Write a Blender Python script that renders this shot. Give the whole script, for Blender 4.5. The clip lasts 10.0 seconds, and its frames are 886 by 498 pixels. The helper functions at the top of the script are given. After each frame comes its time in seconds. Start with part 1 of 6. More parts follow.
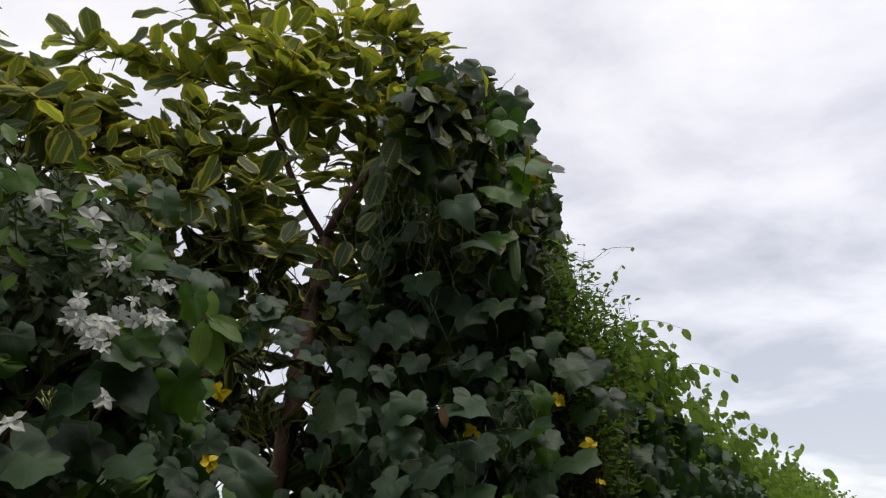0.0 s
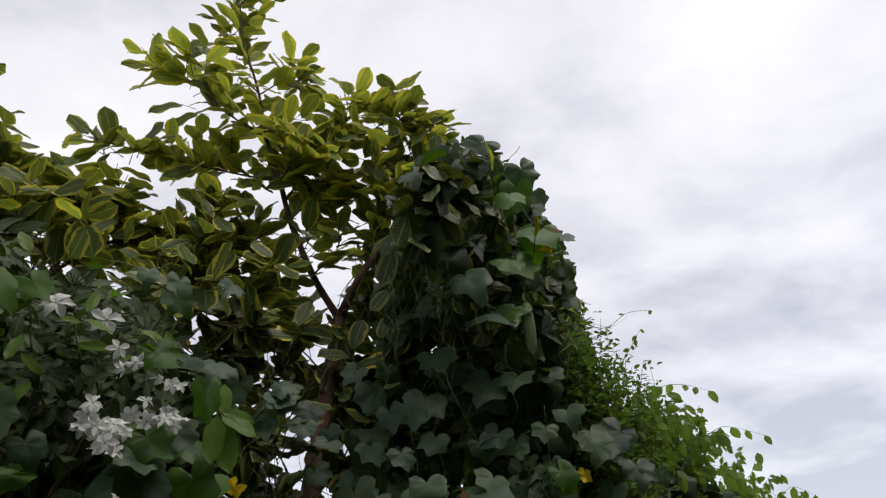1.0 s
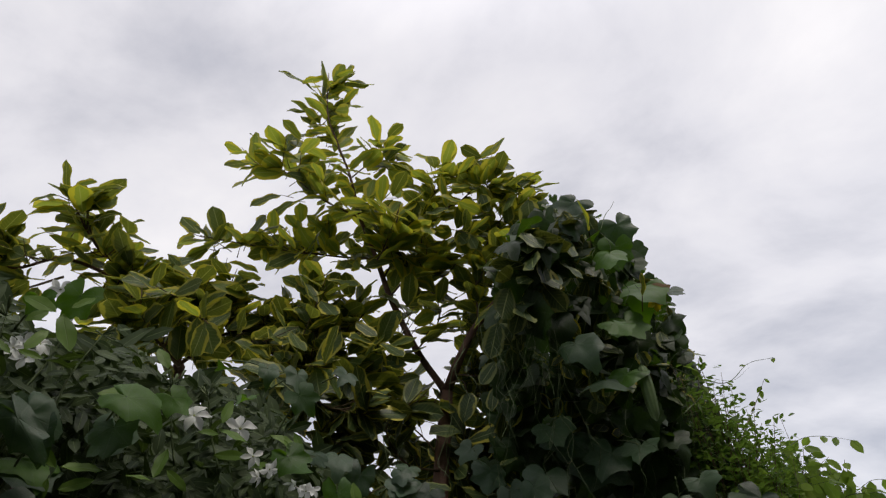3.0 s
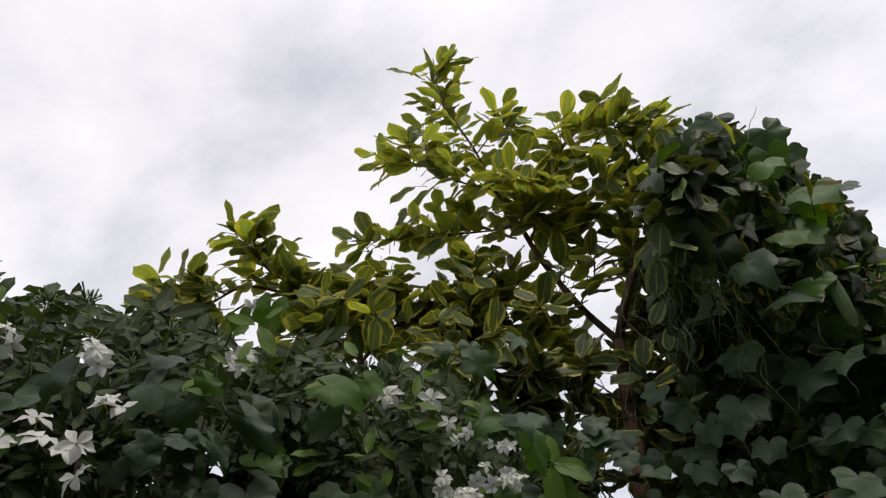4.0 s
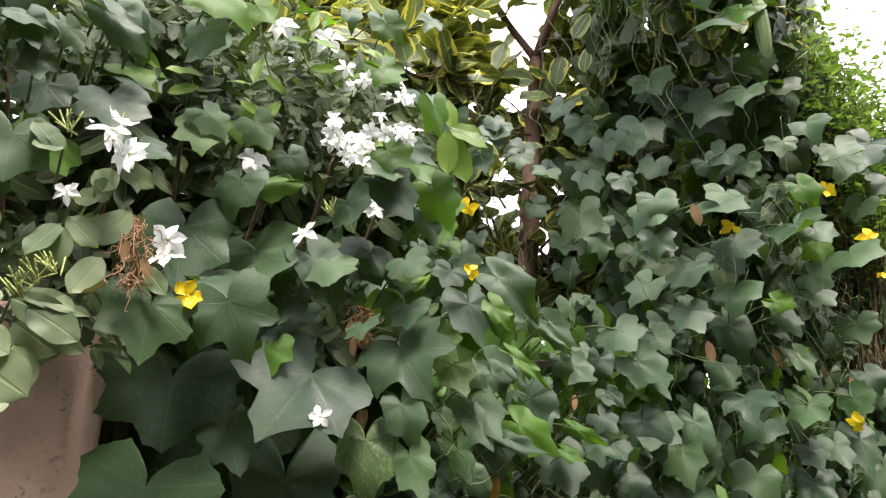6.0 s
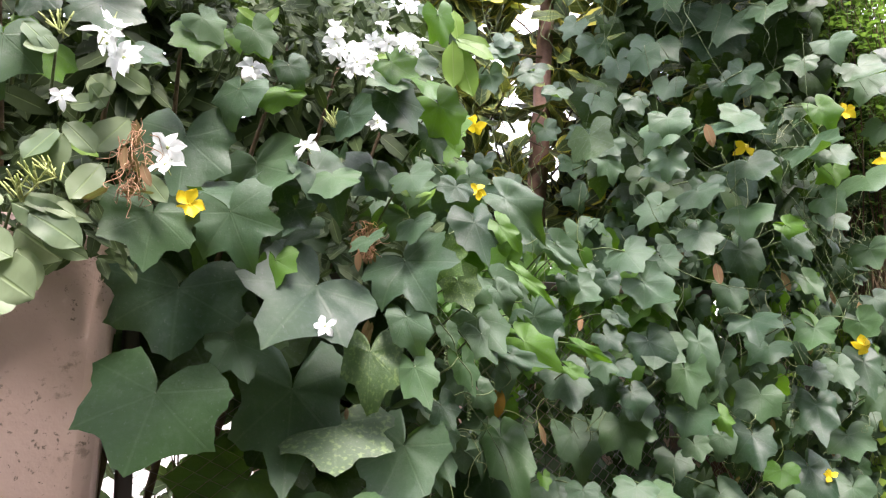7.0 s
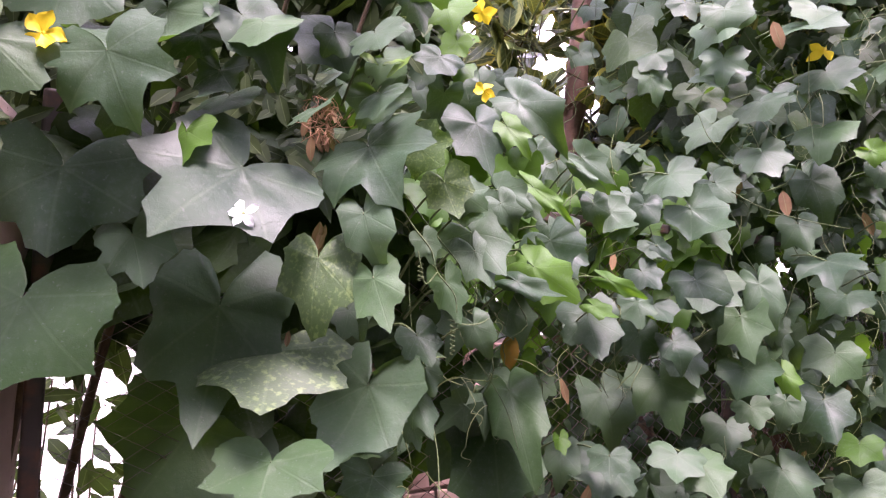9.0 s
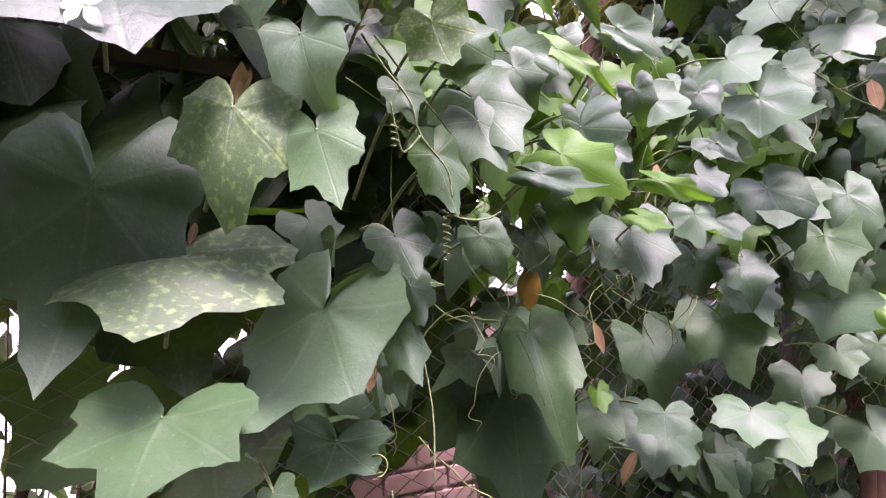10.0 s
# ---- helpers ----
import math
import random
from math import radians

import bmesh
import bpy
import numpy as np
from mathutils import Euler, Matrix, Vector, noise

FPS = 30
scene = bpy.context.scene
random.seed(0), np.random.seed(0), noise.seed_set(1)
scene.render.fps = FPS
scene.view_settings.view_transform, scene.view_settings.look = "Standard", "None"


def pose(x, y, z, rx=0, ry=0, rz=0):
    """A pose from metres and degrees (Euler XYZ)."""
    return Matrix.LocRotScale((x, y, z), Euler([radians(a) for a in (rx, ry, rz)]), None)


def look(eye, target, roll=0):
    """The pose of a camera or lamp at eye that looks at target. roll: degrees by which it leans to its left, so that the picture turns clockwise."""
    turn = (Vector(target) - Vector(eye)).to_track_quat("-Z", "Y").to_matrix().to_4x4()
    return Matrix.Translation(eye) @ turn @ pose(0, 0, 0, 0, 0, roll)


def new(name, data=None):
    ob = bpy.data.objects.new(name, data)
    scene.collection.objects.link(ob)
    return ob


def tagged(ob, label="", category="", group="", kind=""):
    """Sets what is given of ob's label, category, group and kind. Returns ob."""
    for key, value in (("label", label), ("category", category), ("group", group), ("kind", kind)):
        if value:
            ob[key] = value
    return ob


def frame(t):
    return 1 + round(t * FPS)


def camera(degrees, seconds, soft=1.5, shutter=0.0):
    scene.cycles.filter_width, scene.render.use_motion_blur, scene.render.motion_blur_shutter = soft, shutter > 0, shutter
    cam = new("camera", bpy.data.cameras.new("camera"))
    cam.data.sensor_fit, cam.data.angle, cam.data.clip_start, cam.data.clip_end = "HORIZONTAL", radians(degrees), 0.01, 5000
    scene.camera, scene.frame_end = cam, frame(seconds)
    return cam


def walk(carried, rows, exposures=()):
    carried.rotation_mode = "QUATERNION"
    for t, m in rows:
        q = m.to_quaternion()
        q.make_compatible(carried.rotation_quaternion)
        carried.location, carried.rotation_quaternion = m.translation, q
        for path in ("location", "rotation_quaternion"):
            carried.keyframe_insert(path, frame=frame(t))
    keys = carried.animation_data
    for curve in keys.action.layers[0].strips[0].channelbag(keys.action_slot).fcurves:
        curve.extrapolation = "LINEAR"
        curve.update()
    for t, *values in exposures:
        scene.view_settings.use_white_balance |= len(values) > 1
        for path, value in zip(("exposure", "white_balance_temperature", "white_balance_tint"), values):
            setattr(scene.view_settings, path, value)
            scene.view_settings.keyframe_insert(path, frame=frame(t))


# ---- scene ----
cam = camera(68.4, 10.0, 1.25)
PATH = [
    (0, (0.026, -0.057, 1.635), (-0.009, 1.739, 2.515), 1.3),
    (0.5, (0.028, -0.056, 1.645), (-0.037, 1.698, 2.604), 0.8),
    (1, (0.038, -0.072, 1.661), (-0.041, 1.621, 2.723), -0.8),
    (1.5, (0.032, -0.097, 1.691), (-0.097, 1.445, 2.958), -3.3),
    (2, (0.01, -0.165, 1.775), (-0.192, 1.311, 3.109), -2.5),
    (2.2, (0.004, -0.171, 1.772), (-0.193, 1.313, 3.098), -2.2),
    (3.3, (-0.009, -0.079, 1.692), (-0.414, 1.479, 2.879), -0.9),
    (3.5, (-0.003, -0.099, 1.682), (-0.47, 1.441, 2.87), -1.6),
    (4, (-0.013, -0.107, 1.679), (-0.769, 1.339, 2.836), -4.3),
    (4.4, (-0.025, -0.099, 1.673), (-0.845, 1.389, 2.729), -3.9),
    (4.5, (-0.031, -0.095, 1.665), (-0.878, 1.418, 2.662), -2.7),
    (5, (-0.044, -0.057, 1.642), (-0.799, 1.63, 2.405), -0.8),
    (5.1, (-0.046, -0.052, 1.638), (-0.786, 1.655, 2.373), -0.8),
    (5.5, (-0.046, -0.019, 1.594), (-0.732, 1.767, 2.176), 0.3),
    (5.7, (-0.057, 0.002, 1.579), (-0.723, 1.818, 2.087), 0.3),
    (6.8, (-0.053, 0.039, 1.54), (-0.787, 1.882, 1.796), -0.4),
    (7, (-0.052, 0.042, 1.532), (-0.773, 1.894, 1.752), 0.1),
    (7.5, (-0.031, 0.056, 1.52), (-0.755, 1.912, 1.692), 0.2),
    (8, (0.041, 0.092, 1.511), (-0.722, 1.934, 1.667), -0.3),
    (8.5, (0.048, 0.164, 1.473), (-0.696, 2.019, 1.539), 0.5),
    (8.7, (0.022, 0.214, 1.451), (-0.769, 2.049, 1.534), 1.0),
    (9, (-0.059, 0.347, 1.426), (-0.923, 2.144, 1.59), 0.9),
    (9.5, (-0.157, 0.488, 1.393), (-0.948, 2.322, 1.503), -0.3),
    (9.7, (-0.173, 0.53, 1.369), (-1.0, 2.35, 1.429), 0.1),
    (10, (-0.17, 0.634, 1.332), (-1.072, 2.417, 1.435), -0.5),
]
EXPOSURES = [
    (0.0, 0.0, 7000, 11), (1.0, 0.0, 7000, 11), (1.5, -0.3, 7000, 10), (2.0, -0.5, 6900, 12), (3.5, 0.0, 7120, 11), (4.5, 0.05, 7120, 12), (5.0, 0.85, 7200, 13),
    (5.5, 1.86, 7200, 14), (7.0, 3.01, 6700, 19), (8.0, 3.15, 6600, 30), (8.5, 3.18, 6500, 43), (9.5, 3.38, 6450, 50), (10.0, 3.56, 6400, 51),
]
walk(cam, [(t, look(eye, target, roll)) for t, eye, target, roll in PATH], EXPOSURES)

# world: overcast sky, brighter towards the veiled sun
SUN_DIR = Vector((0.30, -0.19, 0.93)).normalized()
world = bpy.data.worlds.new("overcast_sky")
scene.world = world
world.use_nodes = True
wn, wl = world.node_tree.nodes, world.node_tree.links
wn.clear()


def wnode(kind, **values):
    n = wn.new(kind)
    for key, value in values.items():
        n.inputs[key].default_value = value
    return n


w_out = wn.new("ShaderNodeOutputWorld")
w_sky = wn.new("ShaderNodeTexSky")
w_sky.sky_type, w_sky.sun_disc = "NISHITA", False
w_sky.sun_elevation = math.asin(SUN_DIR.z)
w_sky.dust_density = 0.2
w_sky.sun_rotation = math.atan2(SUN_DIR.x, SUN_DIR.y)
w_blue = wnode("ShaderNodeBackground", Strength=0.05)
wl.new(w_sky.outputs[0], w_blue.inputs[0])
w_co = wn.new("ShaderNodeTexCoord")
w_sep = wn.new("ShaderNodeSeparateXYZ")
wl.new(w_co.outputs["Generated"], w_sep.inputs[0])
w_h = wn.new("ShaderNodeMath")
w_h.operation = "ADD"
w_h.inputs[1].default_value = 0.25
wl.new(w_sep.outputs["Z"], w_h.inputs[0])
w_abs = wn.new("ShaderNodeMath")
w_abs.operation = "ABSOLUTE"
wl.new(w_h.outputs[0], w_abs.inputs[0])
w_div = wn.new("ShaderNodeVectorMath")
w_div.operation = "DIVIDE"
wl.new(w_co.outputs["Generated"], w_div.inputs[0])
w_comb = wn.new("ShaderNodeCombineXYZ")
for k in range(3):
    wl.new(w_abs.outputs[0], w_comb.inputs[k])
wl.new(w_comb.outputs[0], w_div.inputs[1])
w_map = wn.new("ShaderNodeMapping")
w_map.inputs["Rotation"].default_value = (0, 0, radians(35))
w_map.inputs["Scale"].default_value = (1.0, 1.35, 1.0)
wl.new(w_div.outputs[0], w_map.inputs[0])
w_noise = wnode("ShaderNodeTexNoise", Scale=1.8, Detail=7.0, Roughness=0.55, Distortion=0.25)
wl.new(w_map.outputs[0], w_noise.inputs[0])
w_dot = wn.new("ShaderNodeVectorMath")
w_dot.operation = "DOT_PRODUCT"
w_dot.inputs[1].default_value = SUN_DIR
wl.new(w_co.outputs["Generated"], w_dot.inputs[0])
w_glow = wn.new("ShaderNodeMapRange")
w_glow.interpolation_type = "SMOOTHSTEP"
for k, value in enumerate((0.35, 1.0, -0.04, 0.02)):
    w_glow.inputs[k + 1].default_value = value
wl.new(w_dot.outputs["Value"], w_glow.inputs[0])
w_low = wn.new("ShaderNodeMapRange")
w_low.interpolation_type = "SMOOTHSTEP"
for k, value in enumerate((0.0, 0.55, -0.17, 0.02)):
    w_low.inputs[k + 1].default_value = value
wl.new(w_sep.outputs["Z"], w_low.inputs[0])
w_glow2 = wn.new("ShaderNodeMath")
w_glow2.operation = "ADD"
wl.new(w_glow.outputs[0], w_glow2.inputs[0])
wl.new(w_low.outputs[0], w_glow2.inputs[1])
w_sum = wn.new("ShaderNodeMath")
w_sum.operation = "ADD"
wl.new(w_noise.outputs[0], w_sum.inputs[0])
wl.new(w_glow2.outputs[0], w_sum.inputs[1])
w_ramp = wn.new("ShaderNodeValToRGB")
w_ramp.color_ramp.elements[0].position, w_ramp.color_ramp.elements[0].color = 0.30, (0.46, 0.47, 0.53, 1)
w_ramp.color_ramp.elements[1].position, w_ramp.color_ramp.elements[1].color = 0.72, (0.93, 0.93, 0.96, 1)
mid = w_ramp.color_ramp.elements.new(0.50)
mid.color = (0.74, 0.745, 0.80, 1)
wl.new(w_sum.outputs[0], w_ramp.inputs[0])
w_cloud = wnode("ShaderNodeBackground", Strength=0.88)
wl.new(w_ramp.outputs[0], w_cloud.inputs[0])
w_zen = wn.new("ShaderNodeMapRange")  # sky brightened overhead, above the view, to light leaf tops; overcast skies peak there
w_zen.interpolation_type = "SMOOTHSTEP"
for k, value in enumerate((0.78, 1.0, 1.05, 2.0)):
    w_zen.inputs[k + 1].default_value = value
wl.new(w_sep.outputs["Z"], w_zen.inputs[0])
wl.new(w_zen.outputs[0], w_cloud.inputs[1])
w_add = wn.new("ShaderNodeAddShader")
wl.new(w_blue.outputs[0], w_add.inputs[0])
wl.new(w_cloud.outputs[0], w_add.inputs[1])
wl.new(w_add.outputs[0], w_out.inputs[0])

sun = new("sun", bpy.data.lights.new("sun", "SUN"))
sun.data.energy, sun.data.angle, sun.data.color = 1.45, radians(16), (1.0, 0.96, 0.9)
sun.matrix_world = look(SUN_DIR * 50, (0, 0, 0))

# ---- materials ----


class Nodes:
    """A node material under construction; values and sockets mix freely."""

    def __init__(self, name):
        self.mat = bpy.data.materials.new(name)
        self.mat.use_nodes = True
        self.t = self.mat.node_tree
        self.t.nodes.clear()
        self.out = self.t.nodes.new("ShaderNodeOutputMaterial")

    def put(self, socket, value):
        if isinstance(value, bpy.types.NodeSocket):
            self.t.links.new(value, socket)
        else:
            socket.default_value = value

    def math(self, op, a, b=0.0, clamp=False):
        n = self.t.nodes.new("ShaderNodeMath")
        n.operation, n.use_clamp = op, clamp
        self.put(n.inputs[0], a)
        self.put(n.inputs[1], b)
        return n.outputs[0]

    def step(self, x, lo, hi, a=0.0, b=1.0):
        n = self.t.nodes.new("ShaderNodeMapRange")
        n.interpolation_type = "SMOOTHSTEP"
        for k, value in enumerate((x, lo, hi, a, b)):
            self.put(n.inputs[k], value)
        return n.outputs[0]

    def mix(self, f, a, b, blend="MIX"):
        n = self.t.nodes.new("ShaderNodeMix")
        n.data_type, n.blend_type = "RGBA", blend
        self.put(n.inputs[0], f)
        for socket, value in ((n.inputs[6], a), (n.inputs[7], b)):
            self.put(socket, value if isinstance(value, bpy.types.NodeSocket) else (*value, 1))
        return n.outputs[2]

    def noise(self, scale, detail=3.0, vector=None, rough=0.55):
        n = self.t.nodes.new("ShaderNodeTexNoise")
        n.inputs["Scale"].default_value, n.inputs["Detail"].default_value = scale, detail
        n.inputs["Roughness"].default_value = rough
        if vector is not None:
            self.put(n.inputs["Vector"], vector)
        return n.outputs[0]

    def coords(self, which="Object"):
        return self.t.nodes.new("ShaderNodeTexCoord").outputs[which]

    def position(self):
        return self.t.nodes.new("ShaderNodeNewGeometry").outputs["Position"]

    def chance(self):
        a = self.t.nodes.new("ShaderNodeObjectInfo").outputs["Random"]
        b = self.t.nodes.new("ShaderNodeNewGeometry").outputs["Random Per Island"]
        return self.math("FRACT", self.math("ADD", self.math("MULTIPLY", a, 3.7), b))

    def bump(self, height, strength, distance):
        n = self.t.nodes.new("ShaderNodeBump")
        n.inputs["Strength"].default_value, n.inputs["Distance"].default_value = strength, distance
        self.put(n.inputs["Height"], height)
        return n.outputs[0]

    def surface(self, colour, rough=0.6, normal=None, specular=0.5, sheen=0.0, coat=0.0):
        n = self.t.nodes.new("ShaderNodeBsdfPrincipled")
        self.put(n.inputs["Base Color"], colour if isinstance(colour, bpy.types.NodeSocket) else (*colour, 1))
        self.put(n.inputs["Roughness"], rough)
        self.put(n.inputs["Specular IOR Level"], specular)
        n.inputs["Sheen Weight"].default_value = sheen
        n.inputs["Coat Weight"].default_value = coat
        if normal is not None:
            self.put(n.inputs["Normal"], normal)
        return n.outputs[0]

    def leaf(self, colour, through_colour, share, **kw):
        a = self.surface(colour, **kw)
        b = self.t.nodes.new("ShaderNodeBsdfTranslucent")
        self.put(b.inputs[0], through_colour if isinstance(through_colour, bpy.types.NodeSocket) else (*through_colour, 1))
        m = self.t.nodes.new("ShaderNodeMixShader")
        self.put(m.inputs[0], share)
        self.t.links.new(a, m.inputs[1])
        self.t.links.new(b.outputs[0], m.inputs[2])
        return m.outputs[0]

    def done(self, shader):
        self.t.links.new(shader, self.out.inputs[0])
        return self.mat


def gourd_leaf_material(name, base, light, spots=0.0, young=0.0, gloss=0.22):
    """Palmate leaf: five pale main veins, a net of small ones, dust, blotches; matt with a soft sheen."""
    m = Nodes(name)
    uv = m.coords("UV")
    sep = m.t.nodes.new("ShaderNodeSeparateXYZ")
    m.put(sep.inputs[0], uv)
    x, y = m.math("ABSOLUTE", sep.outputs[0]), sep.outputs[1]
    vein = None
    for a in (0, 52, 108):
        s, c = math.sin(radians(a)), math.cos(radians(a))
        d = m.math("ABSOLUTE", m.math("SUBTRACT", m.math("MULTIPLY", x, c), m.math("MULTIPLY", y, s)))
        ahead = m.math("ADD", m.math("MULTIPLY", x, s), m.math("MULTIPLY", y, c))
        line = m.math("MULTIPLY", m.step(d, 0.004, 0.022, 1.0, 0.0), m.step(ahead, 0.0, 0.05))
        vein = line if vein is None else m.math("MAXIMUM", vein, line)
    tex = m.t.nodes.new("ShaderNodeTexVoronoi")
    tex.feature = "DISTANCE_TO_EDGE"
    tex.inputs["Scale"].default_value = 24.0
    m.put(tex.inputs["Vector"], uv)
    net = m.step(tex.outputs["Distance"], 0.0, 0.07, 1.0, 0.0)
    luck = m.chance()
    place = m.position()
    fine = m.noise(85.0, 5.0, place, 0.65)
    wide = m.noise(9.0, 3.0, place)
    col = m.mix(m.step(luck, 0.0, 1.0), base, light)
    col = m.mix(m.step(wide, 0.35, 0.75, 0.0, 0.45), col, light)
    col = m.mix(m.step(fine, 0.45, 0.72, 0.0, 0.25), col, (0.085, 0.100, 0.080))
    col = m.mix(m.math("MULTIPLY", vein, 0.07), col, (0.20, 0.26, 0.15))
    col = m.mix(m.math("MULTIPLY", m.step(m.math("FRACT", m.math("MULTIPLY", luck, 7.3)), 0.7, 0.95), 0.22), col, (0.05, 0.115, 0.018))
    col = m.mix(m.step(m.noise(160.0, 3.0, place, 0.7), 0.62, 0.72, 0.0, 0.35), col, (0.14, 0.15, 0.12))
    if spots:
        blot = m.math("ADD", m.math("MULTIPLY", m.noise(15.0, 4.0, uv), 0.7), m.math("MULTIPLY", m.noise(4.0, 2.0, uv), 0.3))
        col = m.mix(m.step(blot, 0.51, 0.60, 0.0, spots), col, (0.17, 0.25, 0.08))
    height = m.math("ADD", m.math("MULTIPLY", vein, -0.06), m.math("ADD", m.math("MULTIPLY", net, -0.02), m.math("MULTIPLY", m.noise(30.0, 5.0, place, 0.6), 0.55)))
    return m.done(m.leaf(col, m.mix(0.7, col, (0.20, 0.44, 0.015)), 0.14 + young, rough=m.step(wide, 0.3, 0.7, 0.42, 0.58),
                         normal=m.bump(height, 0.55, 0.006), specular=gloss))


MAT_GOURD = gourd_leaf_material("gourd_leaf", (0.011, 0.030, 0.015), (0.043, 0.079, 0.041))
# darker copy of the gourd leaf: shade is put into its colour
MAT_GOURD_SHADE = gourd_leaf_material("shaded_vine_leaf", (0.010, 0.022, 0.007), (0.022, 0.042, 0.014), gloss=0.15)
MAT_GOURD_SPOT = gourd_leaf_material("gourd_leaf_mildewed", (0.023, 0.042, 0.019), (0.046, 0.076, 0.034), spots=0.42)
MAT_GOURD_YOUNG = gourd_leaf_material("gourd_leaf_young", (0.028, 0.080, 0.010), (0.058, 0.135, 0.016), young=0.16)


MAT_GOURD_OLD = gourd_leaf_material("gourd_leaf_dying", (0.30, 0.13, 0.02), (0.28, 0.19, 0.05), young=0.06)


def tree_leaf_material(name, centre, margin, edge_at, share):
    """Broad leathery leaf, dark green in the middle with an uneven yellow-green margin and pale midrib."""
    m = Nodes(name)
    uv = m.coords("UV")
    sep = m.t.nodes.new("ShaderNodeSeparateXYZ")
    m.put(sep.inputs[0], uv)
    x, y = m.math("ABSOLUTE", sep.outputs[0]), sep.outputs[1]
    luck = m.chance()
    place = m.position()
    wob = m.noise(14.0, 3.0, place)
    reach = m.math("ADD", x, m.math("MULTIPLY", m.math("SUBTRACT", wob, 0.5), 1.1))
    rim = m.math("MULTIPLY", m.step(reach, edge_at, edge_at + 0.15), m.step(m.math("FRACT", m.math("MULTIPLY", luck, 5.1)), 0.1, 0.5, 0.55, 1.0))
    col = m.mix(m.math("MULTIPLY", wob, 0.4), centre, (0.10, 0.17, 0.05))
    gold = m.mix(m.step(luck, 0.55, 1.0), margin, (0.50, 0.43, 0.05))
    col = m.mix(rim, col, gold)
    rib = m.step(x, 0.02, 0.07, 1.0, 0.0)
    saw = m.math("FRACT", m.math("MULTIPLY", m.math("SUBTRACT", y, m.math("MULTIPLY", x, 0.22)), 9.0))
    side = m.step(m.math("ABSOLUTE", m.math("SUBTRACT", saw, 0.5)), 0.03, 0.12, 1.0, 0.0)
    col = m.mix(m.math("MULTIPLY", rib, 0.6), col, (0.30, 0.34, 0.12))
    col = m.mix(m.math("MULTIPLY", side, 0.22), col, (0.22, 0.28, 0.08))
    height = m.math("ADD", m.math("MULTIPLY", rib, -1.0), m.math("MULTIPLY", side, -0.5))
    return m.done(m.leaf(col, m.mix(0.4, col, (0.42, 0.46, 0.04)), share, rough=0.42, normal=m.bump(height, 0.4, 0.004), specular=0.2))


MAT_TREE_LEAF = tree_leaf_material("variegated_leaf", (0.026, 0.053, 0.009), (0.37, 0.345, 0.045), 0.66, 0.36)
# darker copy of the variegated leaf, with shade put into its colour
MAT_TREE_SHADE = tree_leaf_material("shaded_variegated_leaf", (0.016, 0.030, 0.009), (0.16, 0.18, 0.05), 0.62, 0.1)
MAT_TREE_GOLD = tree_leaf_material("golden_leaf", (0.170, 0.246, 0.025), (0.493, 0.425, 0.025), 0.45, 0.55)


def plain_leaf_material(name, a, b, share, rough=0.4):
    m = Nodes(name)
    uv = m.coords("UV")
    sep = m.t.nodes.new("ShaderNodeSeparateXYZ")
    m.put(sep.inputs[0], uv)
    x = m.math("ABSOLUTE", sep.outputs[0])
    rib = m.step(x, 0.02, 0.09, 1.0, 0.0)
    col = m.mix(m.chance(), a, b)
    col = m.mix(m.step(m.noise(30.0, 3.0, m.position()), 0.4, 0.7, 0.0, 0.4), col, b)
    col = m.mix(m.math("MULTIPLY", rib, 0.4), col, (0.22, 0.30, 0.12))
    return m.done(m.leaf(col, m.mix(0.5, col, (0.22, 0.38, 0.04)), share, rough=rough, specular=0.14, normal=m.bump(m.math("MULTIPLY", rib, -1.0), 0.4, 0.002)))


MAT_JASMINE_LEAF = plain_leaf_material("jasmine_leaf", (0.013, 0.027, 0.008), (0.055, 0.080, 0.031), 0.12, 0.55)
MAT_BROAD_LEAF = plain_leaf_material("broad_bush_leaf", (0.085, 0.125, 0.07), (0.18, 0.225, 0.125), 0.25)
MAT_SHRUB_LEAF = plain_leaf_material("shrub_leaf", (0.05, 0.11, 0.025), (0.10, 0.18, 0.035), 0.4)
MAT_CREEPER_LEAF = plain_leaf_material("creeper_leaf", (0.10, 0.185, 0.028), (0.25, 0.36, 0.055), 0.5)
MAT_FRESH_LEAF = plain_leaf_material("fresh_lobed_leaf", (0.09, 0.17, 0.028), (0.15, 0.25, 0.05), 0.35)
MAT_DEAD_LEAF = plain_leaf_material("dead_leaf", (0.11, 0.06, 0.035), (0.22, 0.13, 0.07), 0.2, 0.7)


def bark_material(name, a, b, scale):
    m = Nodes(name)
    place = m.position()
    n1, n2 = m.noise(scale, 5.0, place), m.noise(scale * 6, 3.0, place)
    col = m.mix(m.step(n1, 0.3, 0.7), a, b)
    col = m.mix(m.step(n2, 0.5, 0.8, 0.0, 0.5), col, (0.05, 0.035, 0.025))
    return m.done(m.surface(col, 0.75, m.bump(m.math("ADD", n1, m.math("MULTIPLY", n2, 0.6)), 0.7, 0.006), 0.3))


MAT_BARK = bark_material("reddish_bark", (0.075, 0.038, 0.026), (0.14, 0.076, 0.05), 14.0)
MAT_TWIG = bark_material("brown_twig", (0.07, 0.045, 0.025), (0.13, 0.09, 0.045), 40.0)
MAT_STEM = bark_material("green_stem", (0.06, 0.095, 0.03), (0.13, 0.17, 0.07), 60.0)
MAT_DEAD_STEM = bark_material("dead_brown_blossom", (0.28, 0.14, 0.07), (0.46, 0.28, 0.16), 70.0)


def petal_material(name, a, b, share):
    m = Nodes(name)
    n = m.noise(60.0, 3.0, m.position())
    col = m.mix(n, a, b)
    return m.done(m.leaf(col, a, share, rough=0.55, normal=m.bump(n, 0.3, 0.002), specular=0.3))


